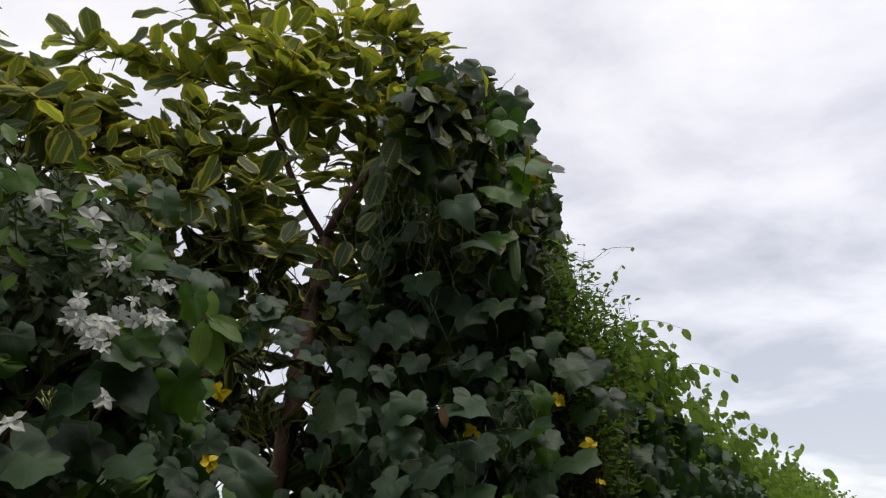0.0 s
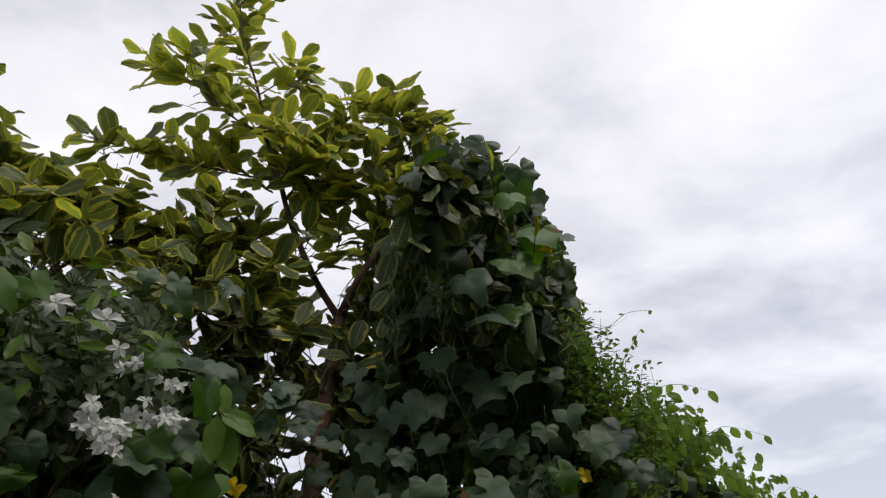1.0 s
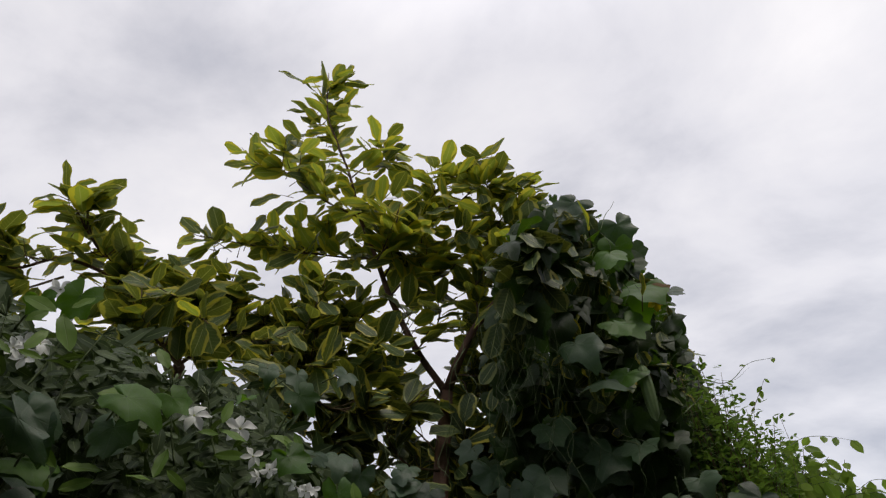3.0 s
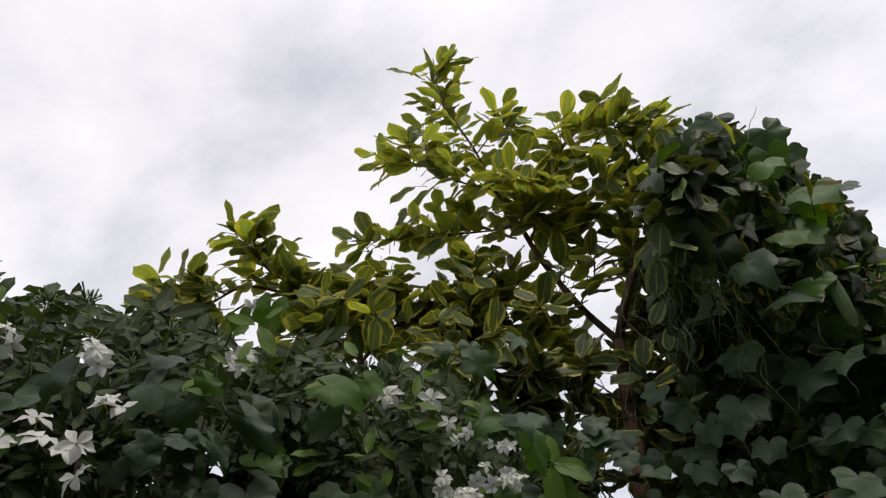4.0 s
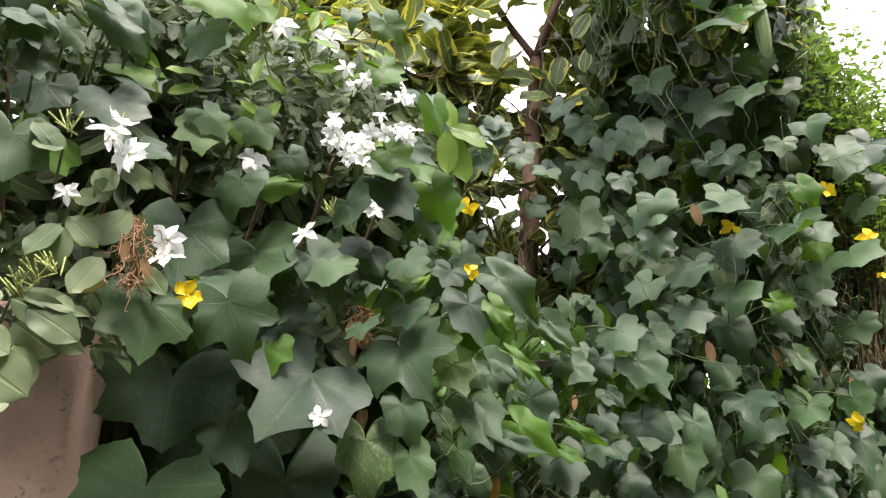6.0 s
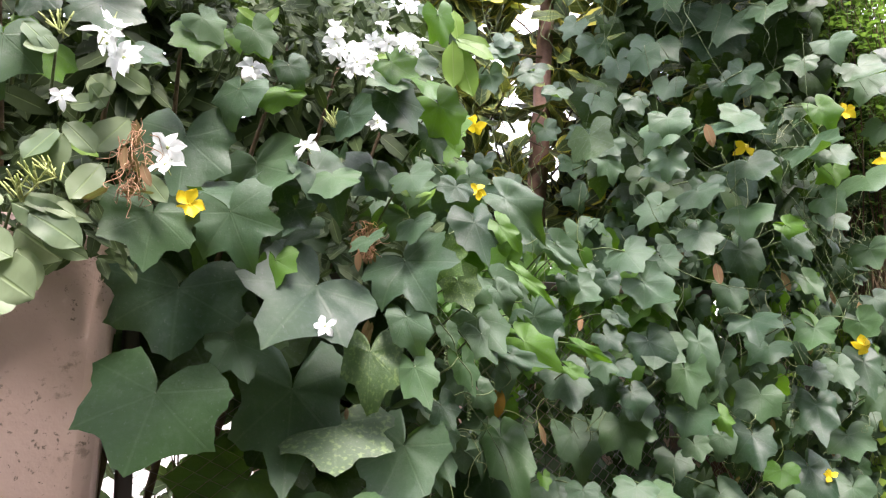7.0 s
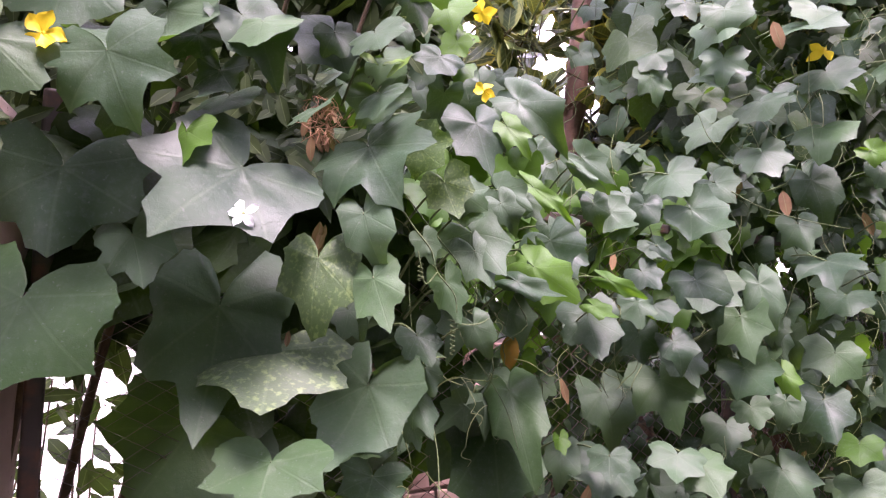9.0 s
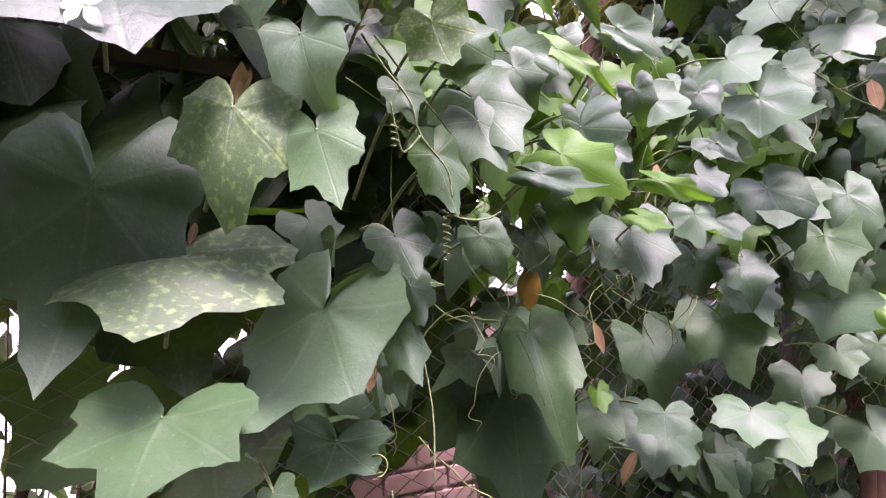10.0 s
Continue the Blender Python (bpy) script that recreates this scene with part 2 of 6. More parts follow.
MAT_WHITE_PETAL = petal_material("white_petal", (0.88, 0.89, 0.87), (0.80, 0.83, 0.79), 0.4)
MAT_YELLOW_PETAL = petal_material("yellow_petal", (0.86, 0.68, 0.03), (0.80, 0.55, 0.015), 0.35)
MAT_BUD = petal_material("bud", (0.26, 0.34, 0.10), (0.40, 0.42, 0.16), 0.1)
MAT_TENDRIL = petal_material("tendril", (0.12, 0.17, 0.05), (0.22, 0.26, 0.10), 0.1)
MAT_GOURD_SKIN = petal_material("gourd_skin", (0.10, 0.17, 0.06), (0.17, 0.24, 0.10), 0.05)


def wall_material(name, a, b, stain, scale=6.0):
    m = Nodes(name)
    place = m.position()
    n1, n2, n3 = m.noise(scale, 5.0, place), m.noise(scale * 14, 4.0, place), m.noise(scale * 2.2, 6.0, place, 0.7)
    col = m.mix(m.step(n1, 0.3, 0.7), a, b)
    col = m.mix(m.step(n3, 0.60, 0.68, 0.0, 0.55), col, stain)
    specks = m.math("MULTIPLY", m.step(m.noise(scale * 16, 3.0, place, 0.7), 0.60, 0.66), m.step(n1, 0.45, 0.6))
    col = m.mix(m.math("MULTIPLY", specks, 0.8), col, stain)
    return m.done(m.surface(col, 0.85, m.bump(m.math("ADD", n2, n1), 0.35, 0.004), 0.25))


MAT_PILLAR = wall_material("brown_plaster", (0.44, 0.315, 0.26), (0.52, 0.38, 0.32), (0.10, 0.08, 0.06))
# very dark, so the added light-blocking wall throws little light back
MAT_BLOCKER = wall_material("blocker_plaster", (0.028, 0.034, 0.026), (0.042, 0.048, 0.036), (0.02, 0.026, 0.016))
MAT_WHITEWASH = wall_material("whitewash", (0.80, 0.79, 0.75), (0.70, 0.69, 0.65), (0.45, 0.43, 0.38))
MAT_MORTAR = wall_material("pale_mortar", (0.50, 0.42, 0.39), (0.60, 0.50, 0.46), (0.35, 0.28, 0.25))
# soil colour darkened to cut the light bounced up onto the leaves
MAT_SOIL = wall_material("soil_ground", (0.045, 0.038, 0.026), (0.07, 0.058, 0.04), (0.03, 0.035, 0.018), 3.0)
MAT_PAVING = wall_material("pale_paving", (0.55, 0.52, 0.47), (0.62, 0.60, 0.55), (0.36, 0.33, 0.28), 4.0)


def brick_material():
    m = Nodes("pink_brick")
    luck = m.chance()
    n = m.noise(30.0, 4.0, m.position())
    col = m.mix(luck, (0.60, 0.38, 0.34), (0.74, 0.54, 0.49))
    col = m.mix(m.step(n, 0.5, 0.75, 0.0, 0.5), col, (0.62, 0.45, 0.40))
    return m.done(m.surface(col, 0.85, m.bump(n, 0.5, 0.004), 0.25))


def metal_material(name, colour, rust):
    m = Nodes(name)
    n = m.noise(25.0, 4.0, m.position())
    return m.done(m.surface(m.mix(m.step(n, 0.45, 0.7), colour, rust), 0.6, m.bump(n, 0.3, 0.001), 0.5))


MAT_BRICK = brick_material()
MAT_WIRE = metal_material("rusty_wire", (0.12, 0.11, 0.10), (0.16, 0.08, 0.05))
MAT_POST = metal_material("dark_iron", (0.045, 0.035, 0.032), (0.10, 0.05, 0.03))

# ---- plan: u runs along the fence, v away from the lane, z up ----
ALONG = Vector((0.54, 0.842, 0)).normalized()
AWAY = Vector((-ALONG.y, ALONG.x, 0))
LEAF_AIM = Vector((0.3, -0.9, 1.9))  # point by the camera's path that leaves face, to suit its view
rng = random.Random(7)


def at(u, v, z):
    return ALONG * u + AWAY * v + Vector((0, 0, z))


def link_mesh(name, verts, faces, material, parent=None, label="", uvs=None, smooth=True):
    me = bpy.data.meshes.new(name)
    me.from_pydata([tuple(p) for p in verts], [], [tuple(int(i) for i in f) for f in faces])
    if uvs is not None:
        layer = me.uv_layers.new(name="uv")
        flat = np.asarray(uvs, dtype=np.float32)[[i for f in faces for i in f]]
        layer.data.foreach_set("uv", flat.ravel())
    if smooth:
        me.polygons.foreach_set("use_smooth", [True] * len(me.polygons))
    me.materials.append(material)
    ob = new(name, me)
    ob.parent = parent
    if label:
        ob["label"] = label
    return ob


def part(name, bm, material, parent=None, label=""):
    me = bpy.data.meshes.new(name)
    bm.to_mesh(me)
    bm.free()
    me.materials.append(material)
    ob = new(name, me)
    ob.parent = parent
    if label:
        ob["label"] = label
    return ob


def thing(name, label, category, group="", kind=""):
    return tagged(new(name), label, category, group, kind)


# ---- leaf shapes: vertices, faces, uv ----


def gourd_template(seed, steps, rings, plain=0.0):
    """Angular five-pointed leaf about its stalk at the origin, tip at +y, one long and one wide, with a notch at the stalk."""
    r = random.Random(seed)
    deep = r.uniform(0.86, 1.0)
    half = ((0, 1.0), (12, 0.84), (28, 0.72 * deep), (41, 0.75), (54, 0.83), (66, 0.73), (80, 0.66 * deep), (92, 0.68), (104, 0.73),
            (118, 0.68), (132, 0.65), (144, 0.58), (152, 0.42), (159, 0.26), (169, 0.13))
    corners = []
    for side in (-1, 1):
        grow = r.uniform(0.90, 1.10)
        mild = min(0.95, max(0.0, plain + r.uniform(-0.25, 0.3)))  # how far the lobes merge into a heart shape
        heart = lambda a, q: q if a > 110 else q + (1.0 - 0.30 * min(1.0, a / 30) ** 0.6 - 0.07 * a / 104 - q) * mild
        row = [(side * (a + (r.uniform(-4, 4) if 10 < a < 150 else 0)), heart(a, q) * (grow if a else 1.0) * r.uniform(0.95, 1.05)) for a, q in half]
        corners = (row[::-1] if side < 0 else []) + corners + (row[1:] if side > 0 else [])
    rim = [Vector((q * math.sin(radians(a)) / 1.34, q * math.cos(radians(a)))) for a, q in corners]
    folds, droop, wave = (r.uniform(-0.4, 0.5), r.uniform(-0.4, 0.5)), r.uniform(-0.5, 0.5), r.uniform(0.01, 0.035)
    lobes = [(radians(a), r.uniform(-1.0, 0.7)) for a in (-104, -54, 0, 54, 104)]
    phase, lean, skew, curl = r.uniform(0, 6), r.uniform(-0.3, 0.3), r.uniform(0, 6), r.uniform(-0.16, 0.10)
    edge = []
    for i in range(len(rim) - 1):
        for k in range(steps):
            f = k / steps
            p = rim[i].lerp(rim[i + 1], f)
            if k:
                p = p * (1 - 0.02 * math.sin(math.pi * f) + r.uniform(-0.012, 0.012))
            edge.append(p)
    edge.append(rim[-1])
    verts, uvs, faces = [(0, 0, 0)], [(0, 0)], []
    for k, e in enumerate(edge):
        a = math.atan2(e.x, e.y)
        for j in range(1, rings + 1):
            f = j / rings
            x, y = e.x * f, e.y * f
            q = e.length * f
            z = -folds[x > 0] * x * x / (abs(x) + 0.3) - droop * max(y, 0) ** 2 * 0.5 - 0.35 * max(-y, 0) ** 2
            z += wave * q * math.sin(a * 5 + phase) + 0.010 * q * math.cos(a * 6.7)
            z += lean * x * (y + 0.2) + 0.03 * math.sin(5.5 * x + skew) * math.cos(5.2 * y + phase) + 0.10 * q ** 3 * math.sin(a * 2 + skew)
            z += sum(b * math.cos(min(1.0, abs(a - c) / 0.6) * math.pi / 2) ** 2 for c, b in lobes) * max(0.0, q - 0.3) ** 2
            z += curl * f ** 4 * (0.4 + 0.6 * math.sin(a * 1.5 + phase))
            verts.append((x, y, z))
            uvs.append((x * 1.34, y))
    for k in range(len(edge) - 1):
        a, b = 1 + k * rings, 1 + (k + 1) * rings
        faces.append((0, b, a))
        for j in range(rings - 1):
            faces.append((a + j, b + j, b + j + 1, a + j + 1))
    return np.array(verts), faces, np.array(uvs)


def oval_template(seed, width, steps, widest=0.55, point=1.6, curl=0.25):
    """Simple leaf from its stalk at the origin to its tip at +y, one long; uv x runs from rim to rim."""
    r = random.Random(seed)
    fold, bend, twist = r.uniform(0.03, 0.25), r.uniform(-0.1, curl), r.uniform(-0.2, 0.2)
    verts, uvs, faces = [], [], []
    for k in range(steps + 1):
        y = k / steps
        w = (y / widest) ** 0.62 if y < widest else max(0.0, 1 - ((y - widest) / (1 - widest)) ** point * 0.98)
        w = width * max(0.02, math.sin(min(1, w) * math.pi / 2))
        for s in (-1, -0.5, 0, 0.5, 1):
            x = s * w * 0.5
            z = abs(x) * fold - bend * y * y + twist * x * y + 0.03 * math.sin(11 * y + 4 * s + seed) * abs(s)
            verts.append((x, y * (1 - 0.12 * abs(bend)), z))
            uvs.append((s, y))
    for k in range(steps):
        for j in range(4):
            a = k * 5 + j
            faces.append((a, a + 1, a + 6, a + 5))
    return np.array(verts), faces, np.array(uvs)


def sliver_template(seed, width):
    """Small leaf, folded along its rib."""
    r = random.Random(seed)
    b = r.uniform(0.0, 0.15)
    ys, ws = (0, 0.3, 0.65, 1.0), (0.05, 0.9, 0.8, 0.02)
    verts = [(s * w * width / 2, y, abs(s) * w * width * 0.15 - b * y * y) for y, w in zip(ys, ws) for s in (-1, 0, 1)]
    uvs = [(s, y) for y in ys for s in (-1, 0, 1)]
    faces = [(k * 3 + j, k * 3 + j + 1, k * 3 + j + 4, k * 3 + j + 3) for k in range(3) for j in range(2)]
    return np.array(verts), faces, np.array(uvs)


def petal_template(seed, width, cup, twist):
    """One rounded petal from the throat at the origin outwards along +y, half a flower long."""
    r = random.Random(seed)
    size, lift, bow = r.uniform(0.44, 0.53), r.uniform(-0.12, 0.12), r.uniform(-0.06, 0.06)
    verts, faces, uvs = [], [], []
    for q, w in ((0, 0.25), (0.22, 0.60), (0.45, 0.95), (0.66, 0.98), (0.85, 0.62), (1.0, 0.10)):
        for s in (-1, -0.5, 0, 0.5, 1):
            x = s * w * width * 0.5 + twist * q * q + bow * math.sin(3 * q)
            y = 0.03 + q * size * (1 - 0.05 * s * s)
            z = cup * q * q + 0.06 * abs(s) * w + lift * q + 0.025 * math.sin(8 * q + 4 * s + seed)
            verts.append((x, y, z))
            uvs.append((s, q))
    for k in range(5):
        for m in range(4):
            a = k * 5 + m
            faces.append((a, a + 1, a + 6, a + 5))
    return np.array(verts), faces, np.array(uvs)


def throat_template():
    """The small raised centre of a flower with its tube behind."""
    verts, faces = [], []
    for r, z in ((0.012, -0.32), (0.02, -0.1), (0.05, 0.0), (0.035, 0.03), (0.004, 0.035)):
        verts += [(r * math.cos(a), r * math.sin(a), z) for a in (2 * math.pi * k / 8 for k in range(8))]
    for i in range(4):
        for k in range(8):
            faces.append((i * 8 + k, i * 8 + (k + 1) % 8, i * 8 + 8 + (k + 1) % 8, i * 8 + 8 + k))
    return np.array(verts), faces, np.array([(0.0, 0.0)] * len(verts))


def frame_of(base, normal, tip_dir, length, width=None):
    """Matrix of a leaf: +y along tip_dir in the plane square to normal, +z the upper face."""
    z = normal.normalized()
    y = tip_dir - z * tip_dir.dot(z)
    y.normalize()
    x = y.cross(z)
    w = length if width is None else width
    m = Matrix((x * w, y * length, z * length)).transposed().to_4x4()
    m.translation = base
    return m


def shared_mesh(name, template, material):
    verts, faces, uvs = template
    me = bpy.data.meshes.new(name)
    me.from_pydata([tuple(p) for p in verts], [], faces)
    layer = me.uv_layers.new(name="uv")
    layer.data.foreach_set("uv", np.asarray(uvs, dtype=np.float32)[[i for f in faces for i in f]].ravel())
    me.polygons.foreach_set("use_smooth", [True] * len(me.polygons))
    me.materials.append(material)
    return me


def piece(name, mesh, m, parent, label=""):
    ob = new(name, mesh)
    ob.parent = parent
    ob.matrix_basis = m
    if label:
        ob["label"] = label
    return ob


def blossom(m, petals, throat, number, owner, label):
    """A flower: its throat, and each petal under it."""
    head = piece("flower", throat, m, owner, label)
    for k in range(number):
        turn = 2 * math.pi * (k + rng.uniform(-0.13, 0.13)) / number
        bend = rng.uniform(-0.2, 0.2) if petals is ME_WHITE else rng.uniform(-0.9, 0.7)
        piece("petal", petals[rng.randrange(len(petals))], Matrix.Rotation(turn, 4, "Z") @ Matrix.Rotation(bend, 4, "X"), head)


def mass(name, templates, matrices, material, parent, label=""):
    """Many leaves as one mesh of kind stuff."""
    if not matrices:
        return None
    vs, loops, starts, uvs, base, at_loop = [], [], [], [], 0, 0
    for k, m in enumerate(matrices):
        verts, faces, uv = templates[k % len(templates)]
        a = np.array(m)
        vs.append(verts @ a[:3, :3].T + a[:3, 3])
        flat = [i for f in faces for i in f]
        loops.append(np.array(flat) + base)
        uvs.append(uv[flat])
        for f in faces:
            starts.append(at_loop)
            at_loop += len(f)
        base += len(verts)
    vs, loops, uvs = np.concatenate(vs), np.concatenate(loops), np.concatenate(uvs)
    me = bpy.data.meshes.new(name)
    me.vertices.add(len(vs))
    me.vertices.foreach_set("co", vs.astype(np.float32).ravel())
    me.loops.add(len(loops))
    me.loops.foreach_set("vertex_index", loops.astype(np.int32))
    me.polygons.add(len(starts))
    me.polygons.foreach_set("loop_start", np.array(starts, dtype=np.int32))
    me.update(calc_edges=True)
    layer = me.uv_layers.new(name="uv")
    layer.data.foreach_set("uv", uvs.astype(np.float32).ravel())
    me.polygons.foreach_set("use_smooth", np.ones(len(starts), dtype=bool))
    me.materials.append(material)
    me.validate()
    ob = new(name, me)
    ob.parent = parent
    return tagged(ob, label, kind="stuff")


def smooth_line(points, steps=6):
    """Catmull-Rom through the points."""
    p = [Vector(q) for q in points]
    p = [p[0] * 2 - p[1]] + p + [p[-1] * 2 - p[-2]]
    out = []
    for i in range(1, len(p) - 2):
        for k in range(steps):
            t = k / steps
            out.append(0.5 * (2 * p[i] + (p[i + 1] - p[i - 1]) * t + (2 * p[i - 1] - 5 * p[i] + 4 * p[i + 1] - p[i + 2]) * t * t
                              + (3 * p[i] - p[i - 1] - 3 * p[i + 1] + p[i + 2]) * t ** 3))
    out.append(p[-2])
    return out


def tube_data(line, r0, r1, sides=6, knots=0.0, data=None):
    """Tapered round stem along a line, appended to (verts, faces)."""
    verts, faces = data if data is not None else ([], [])
    o, n = len(verts), len(line)
    side = Vector((0.3, 0.2, 1)).cross(line[1] - line[0])
    for i, q in enumerate(line):
        d = (line[min(i + 1, n - 1)] - line[max(i - 1, 0)]).normalized()
        side = (side - d * side.dot(d)).normalized()
        up = d.cross(side)
        r = (r0 + (r1 - r0) * i / (n - 1)) * (1 + knots * noise.noise(q * 9))
        for k in range(sides):
            a = 2 * math.pi * k / sides
            verts.append(q + (side * math.cos(a) + up * math.sin(a)) * r)
    for i in range(n - 1):
        for k in range(sides):
            a, b = o + i * sides + k, o + i * sides + (k + 1) % sides
            faces.append((a, b, b + sides, a + sides))
    faces.append(tuple(o + k for k in reversed(range(sides))))
    faces.append(tuple(o + (n - 1) * sides + k for k in range(sides)))
    return verts, faces


def stem(name, points, r0, r1, material, parent, label="", sides=6, steps=6, knots=0.0):
    verts, faces = tube_data(smooth_line(points, steps), r0, r1, sides, knots)
    return link_mesh(name, verts, faces, material, parent, label)


GOURD_FINE = [gourd_template(s, 2, 7) for s in range(14)]
GOURD_ROUGH = [gourd_template(20 + s, 1, 3, 0.12) for s in range(16)]
TREE_FINE = [oval_template(s, 0.52, 9, 0.58, 1.8) for s in range(5)]
TREE_ROUGH = [oval_template(30 + s, 0.52, 6, 0.58, 1.8) for s in range(5)]
NARROW = [oval_template(60 + s, 0.33, 6, 0.5, 1.5, 0.35) for s in range(4)]
NARROW_ROUGH = [oval_template(70 + s, 0.36, 4, 0.5, 1.5, 0.35) for s in range(4)]
SLIVER = [sliver_template(s, 0.5) for s in range(4)]
WHITE_PETALS = [petal_template(s, 0.31, (-0.16, 0.05, -0.28, -0.08)[s % 4], 0.05) for s in range(8)]
YELLOW_PETALS = [petal_template(40 + s, 0.38, (0.05, -0.25, 0.2, -0.1, -0.4)[s], 0.04) for s in range(5)]

ME_GOURD_SMALL = [shared_mesh("gourd_leaf", t, MAT_GOURD) for t in GOURD_ROUGH]
ME_VINE_SHADE = [shared_mesh("vine_leaf", t, MAT_GOURD_SHADE) for t in GOURD_ROUGH]
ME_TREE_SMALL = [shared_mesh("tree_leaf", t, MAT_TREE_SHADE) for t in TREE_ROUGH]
ME_GOURD = [shared_mesh("gourd_leaf", t, MAT_GOURD) for t in GOURD_FINE]
ME_GOURD_SPOT = [shared_mesh("mildewed_leaf", t, MAT_GOURD_SPOT) for t in GOURD_FINE]
ME_GOURD_YOUNG = [shared_mesh("young_leaf", t, MAT_GOURD_YOUNG) for t in GOURD_FINE]
ME_GOURD_OLD = [shared_mesh("dying_leaf", oval_template(80 + s, 0.62, 9, 0.5, 1.5, 0.6), MAT_GOURD_OLD) for s in range(5)]
ME_TREE = [shared_mesh("tree_leaf", t, MAT_TREE_LEAF) for t in TREE_FINE]
ME_GOLD = [shared_mesh("golden_leaf", t, MAT_TREE_GOLD) for t in TREE_FINE]
ME_NARROW = [shared_mesh("narrow_leaf", t, MAT_JASMINE_LEAF) for t in NARROW]
BROAD = [oval_template(110 + s, 0.44, 10, 0.5, 1.7, 0.5) for s in range(6)]
ME_BROAD = [shared_mesh("broad_leaf", t, MAT_BROAD_LEAF) for t in BROAD]
ME_FRESH = [shared_mesh("fresh_leaf", t, MAT_FRESH_LEAF) for t in NARROW]
ME_DEAD = [shared_mesh("dead_leaf", t, MAT_DEAD_LEAF) for t in NARROW]
ME_WHITE = [shared_mesh("petal", t, MAT_WHITE_PETAL) for t in WHITE_PETALS]
ME_YELLOW = [shared_mesh("petal", t, MAT_YELLOW_PETAL) for t in YELLOW_PETALS]
ME_THROAT = shared_mesh("throat", throat_template(), MAT_BUD)
ME_THROAT_YELLOW = shared_mesh("throat", throat_template(), MAT_YELLOW_PETAL)


def spread(owner, matrices, templates, meshes, material, keep, name="foliage"):
    """Leaves of one kind: the first ones as leaves of their own, the rest joined."""
    for k, m in enumerate(matrices[:keep]):
        piece("leaf", meshes[k % len(meshes)], m, owner)
    mass(name, templates, matrices[keep:], material, owner)


def wander(amount):
    return Vector((rng.uniform(-1, 1), rng.uniform(-1, 1), rng.uniform(-1, 1))) * amount


def facing(p):
    return (Vector((LEAF_AIM.x, LEAF_AIM.y, max(LEAF_AIM.z, p.z + 0.45))) - p).normalized()


DOWN = Vector((0, 0, -1))

# ---- setting ----


def box_mesh(bm, lo, hi, bevel=0.0, skew=None):
    """A box between two corners (u, v, z) of the plan."""
    c = bmesh.ops.create_cube(bm, size=1.0)["verts"]
    for q in c:
        f = [(lo[k] + hi[k]) / 2 + q.co[k] * (hi[k] - lo[k]) for k in range(3)]
        q.co = at(*f)
    if bevel:
        edges = list({e for q in c for e in q.link_edges})
        bmesh.ops.bevel(bm, geom=edges, offset=bevel, segments=3, affect="EDGES", profile=0.5)


def slab(name, lo, hi, material, parent=None, label="", bevel=0.0):
    bm = bmesh.new()
    box_mesh(bm, lo, hi, bevel)
    return part(name, bm, material, parent, label)


def build_ground():
    bm = bmesh.new()
    radii = (0.0, 1.0, 2.0, 4.0, 8.0, 20.0, 60.0, 300.0, 2500.0)
    rings = []
    for r in radii[1:]:
        rings.append([bm.verts.new((r * math.cos(a), r * math.sin(a), 0.02 * noise.noise(Vector((r * math.cos(a), r * math.sin(a), 0)) * 0.8) if r < 50 else 0))
                      for a in (2 * math.pi * k / 48 for k in range(48))])
    c = bm.verts.new((0, 0, 0))
    for k in range(48):
        bm.faces.new((c, rings[0][k], rings[0][(k + 1) % 48]))
        for a, b in zip(rings, rings[1:]):
            bm.faces.new((a[k], b[k], b[(k + 1) % 48], a[(k + 1) % 48]))
    tagged(part("ground", bm, MAT_SOIL), "soil ground beside the overgrown fence, darkened to cut bounced light", "ground", kind="structure")


def build_pillar():
    """Plastered gate pillar with a rounded head."""
    pillar = thing("gate_pillar", "brown plastered gate pillar with rounded head and mossy stains", "pillar")
    bm = bmesh.new()
    box_mesh(bm, (-0.34, 1.25, 0.0), (0.20, 1.60, 1.70), 0.03)
    for q in bm.verts:
        u, v = q.co.dot(ALONG), q.co.dot(AWAY)
        q.co = at(u + (0.07 * (v - 1.25) / 0.35 if u > 0 else 0.0) + 0.05 * (q.co.z - 1.55), v, q.co.z)
    part("shaft", bm, MAT_PILLAR, pillar)


def build_fence():
    fence = thing("chain_link_fence", "rusty chain link fence on dark iron posts, overgrown with vines", "fence")
    for u, h in ((0.262, 1.75), (1.95, 1.7), (2.9, 1.7), (3.8, 1.7), (5.2, 1.7)):
        slab("post", (u - 0.014, 1.40, 0.0), (u + 0.014, 1.43, h), MAT_POST, fence, bevel=0.006)
    for z in (0.25, 1.62):
        slab("rail", (0.278, 1.405, z), (5.2, 1.425, z + 0.025), MAT_POST, fence, bevel=0.004)
    data = ([], [])
    pitch = 0.03
    for k in range(int(3.6 / pitch)):
        u = 0.27 + k * pitch
        line, z, side = [], 0.3, k % 2
        while z < 1.62:
            line.append(at(u + (pitch * 1.02 if side else -pitch * 0.02), 1.418 + (0.003 if side else -0.003), z))
            z += pitch * 0.6
            side = 1 - side
        tube_data(line, 0.0015, 0.0015, 3, 0, data)
    ob = link_mesh("wire_mesh", data[0], data[1], MAT_WIRE, fence, "thin rusty diamond wire mesh")
    tagged(ob, kind="stuff")


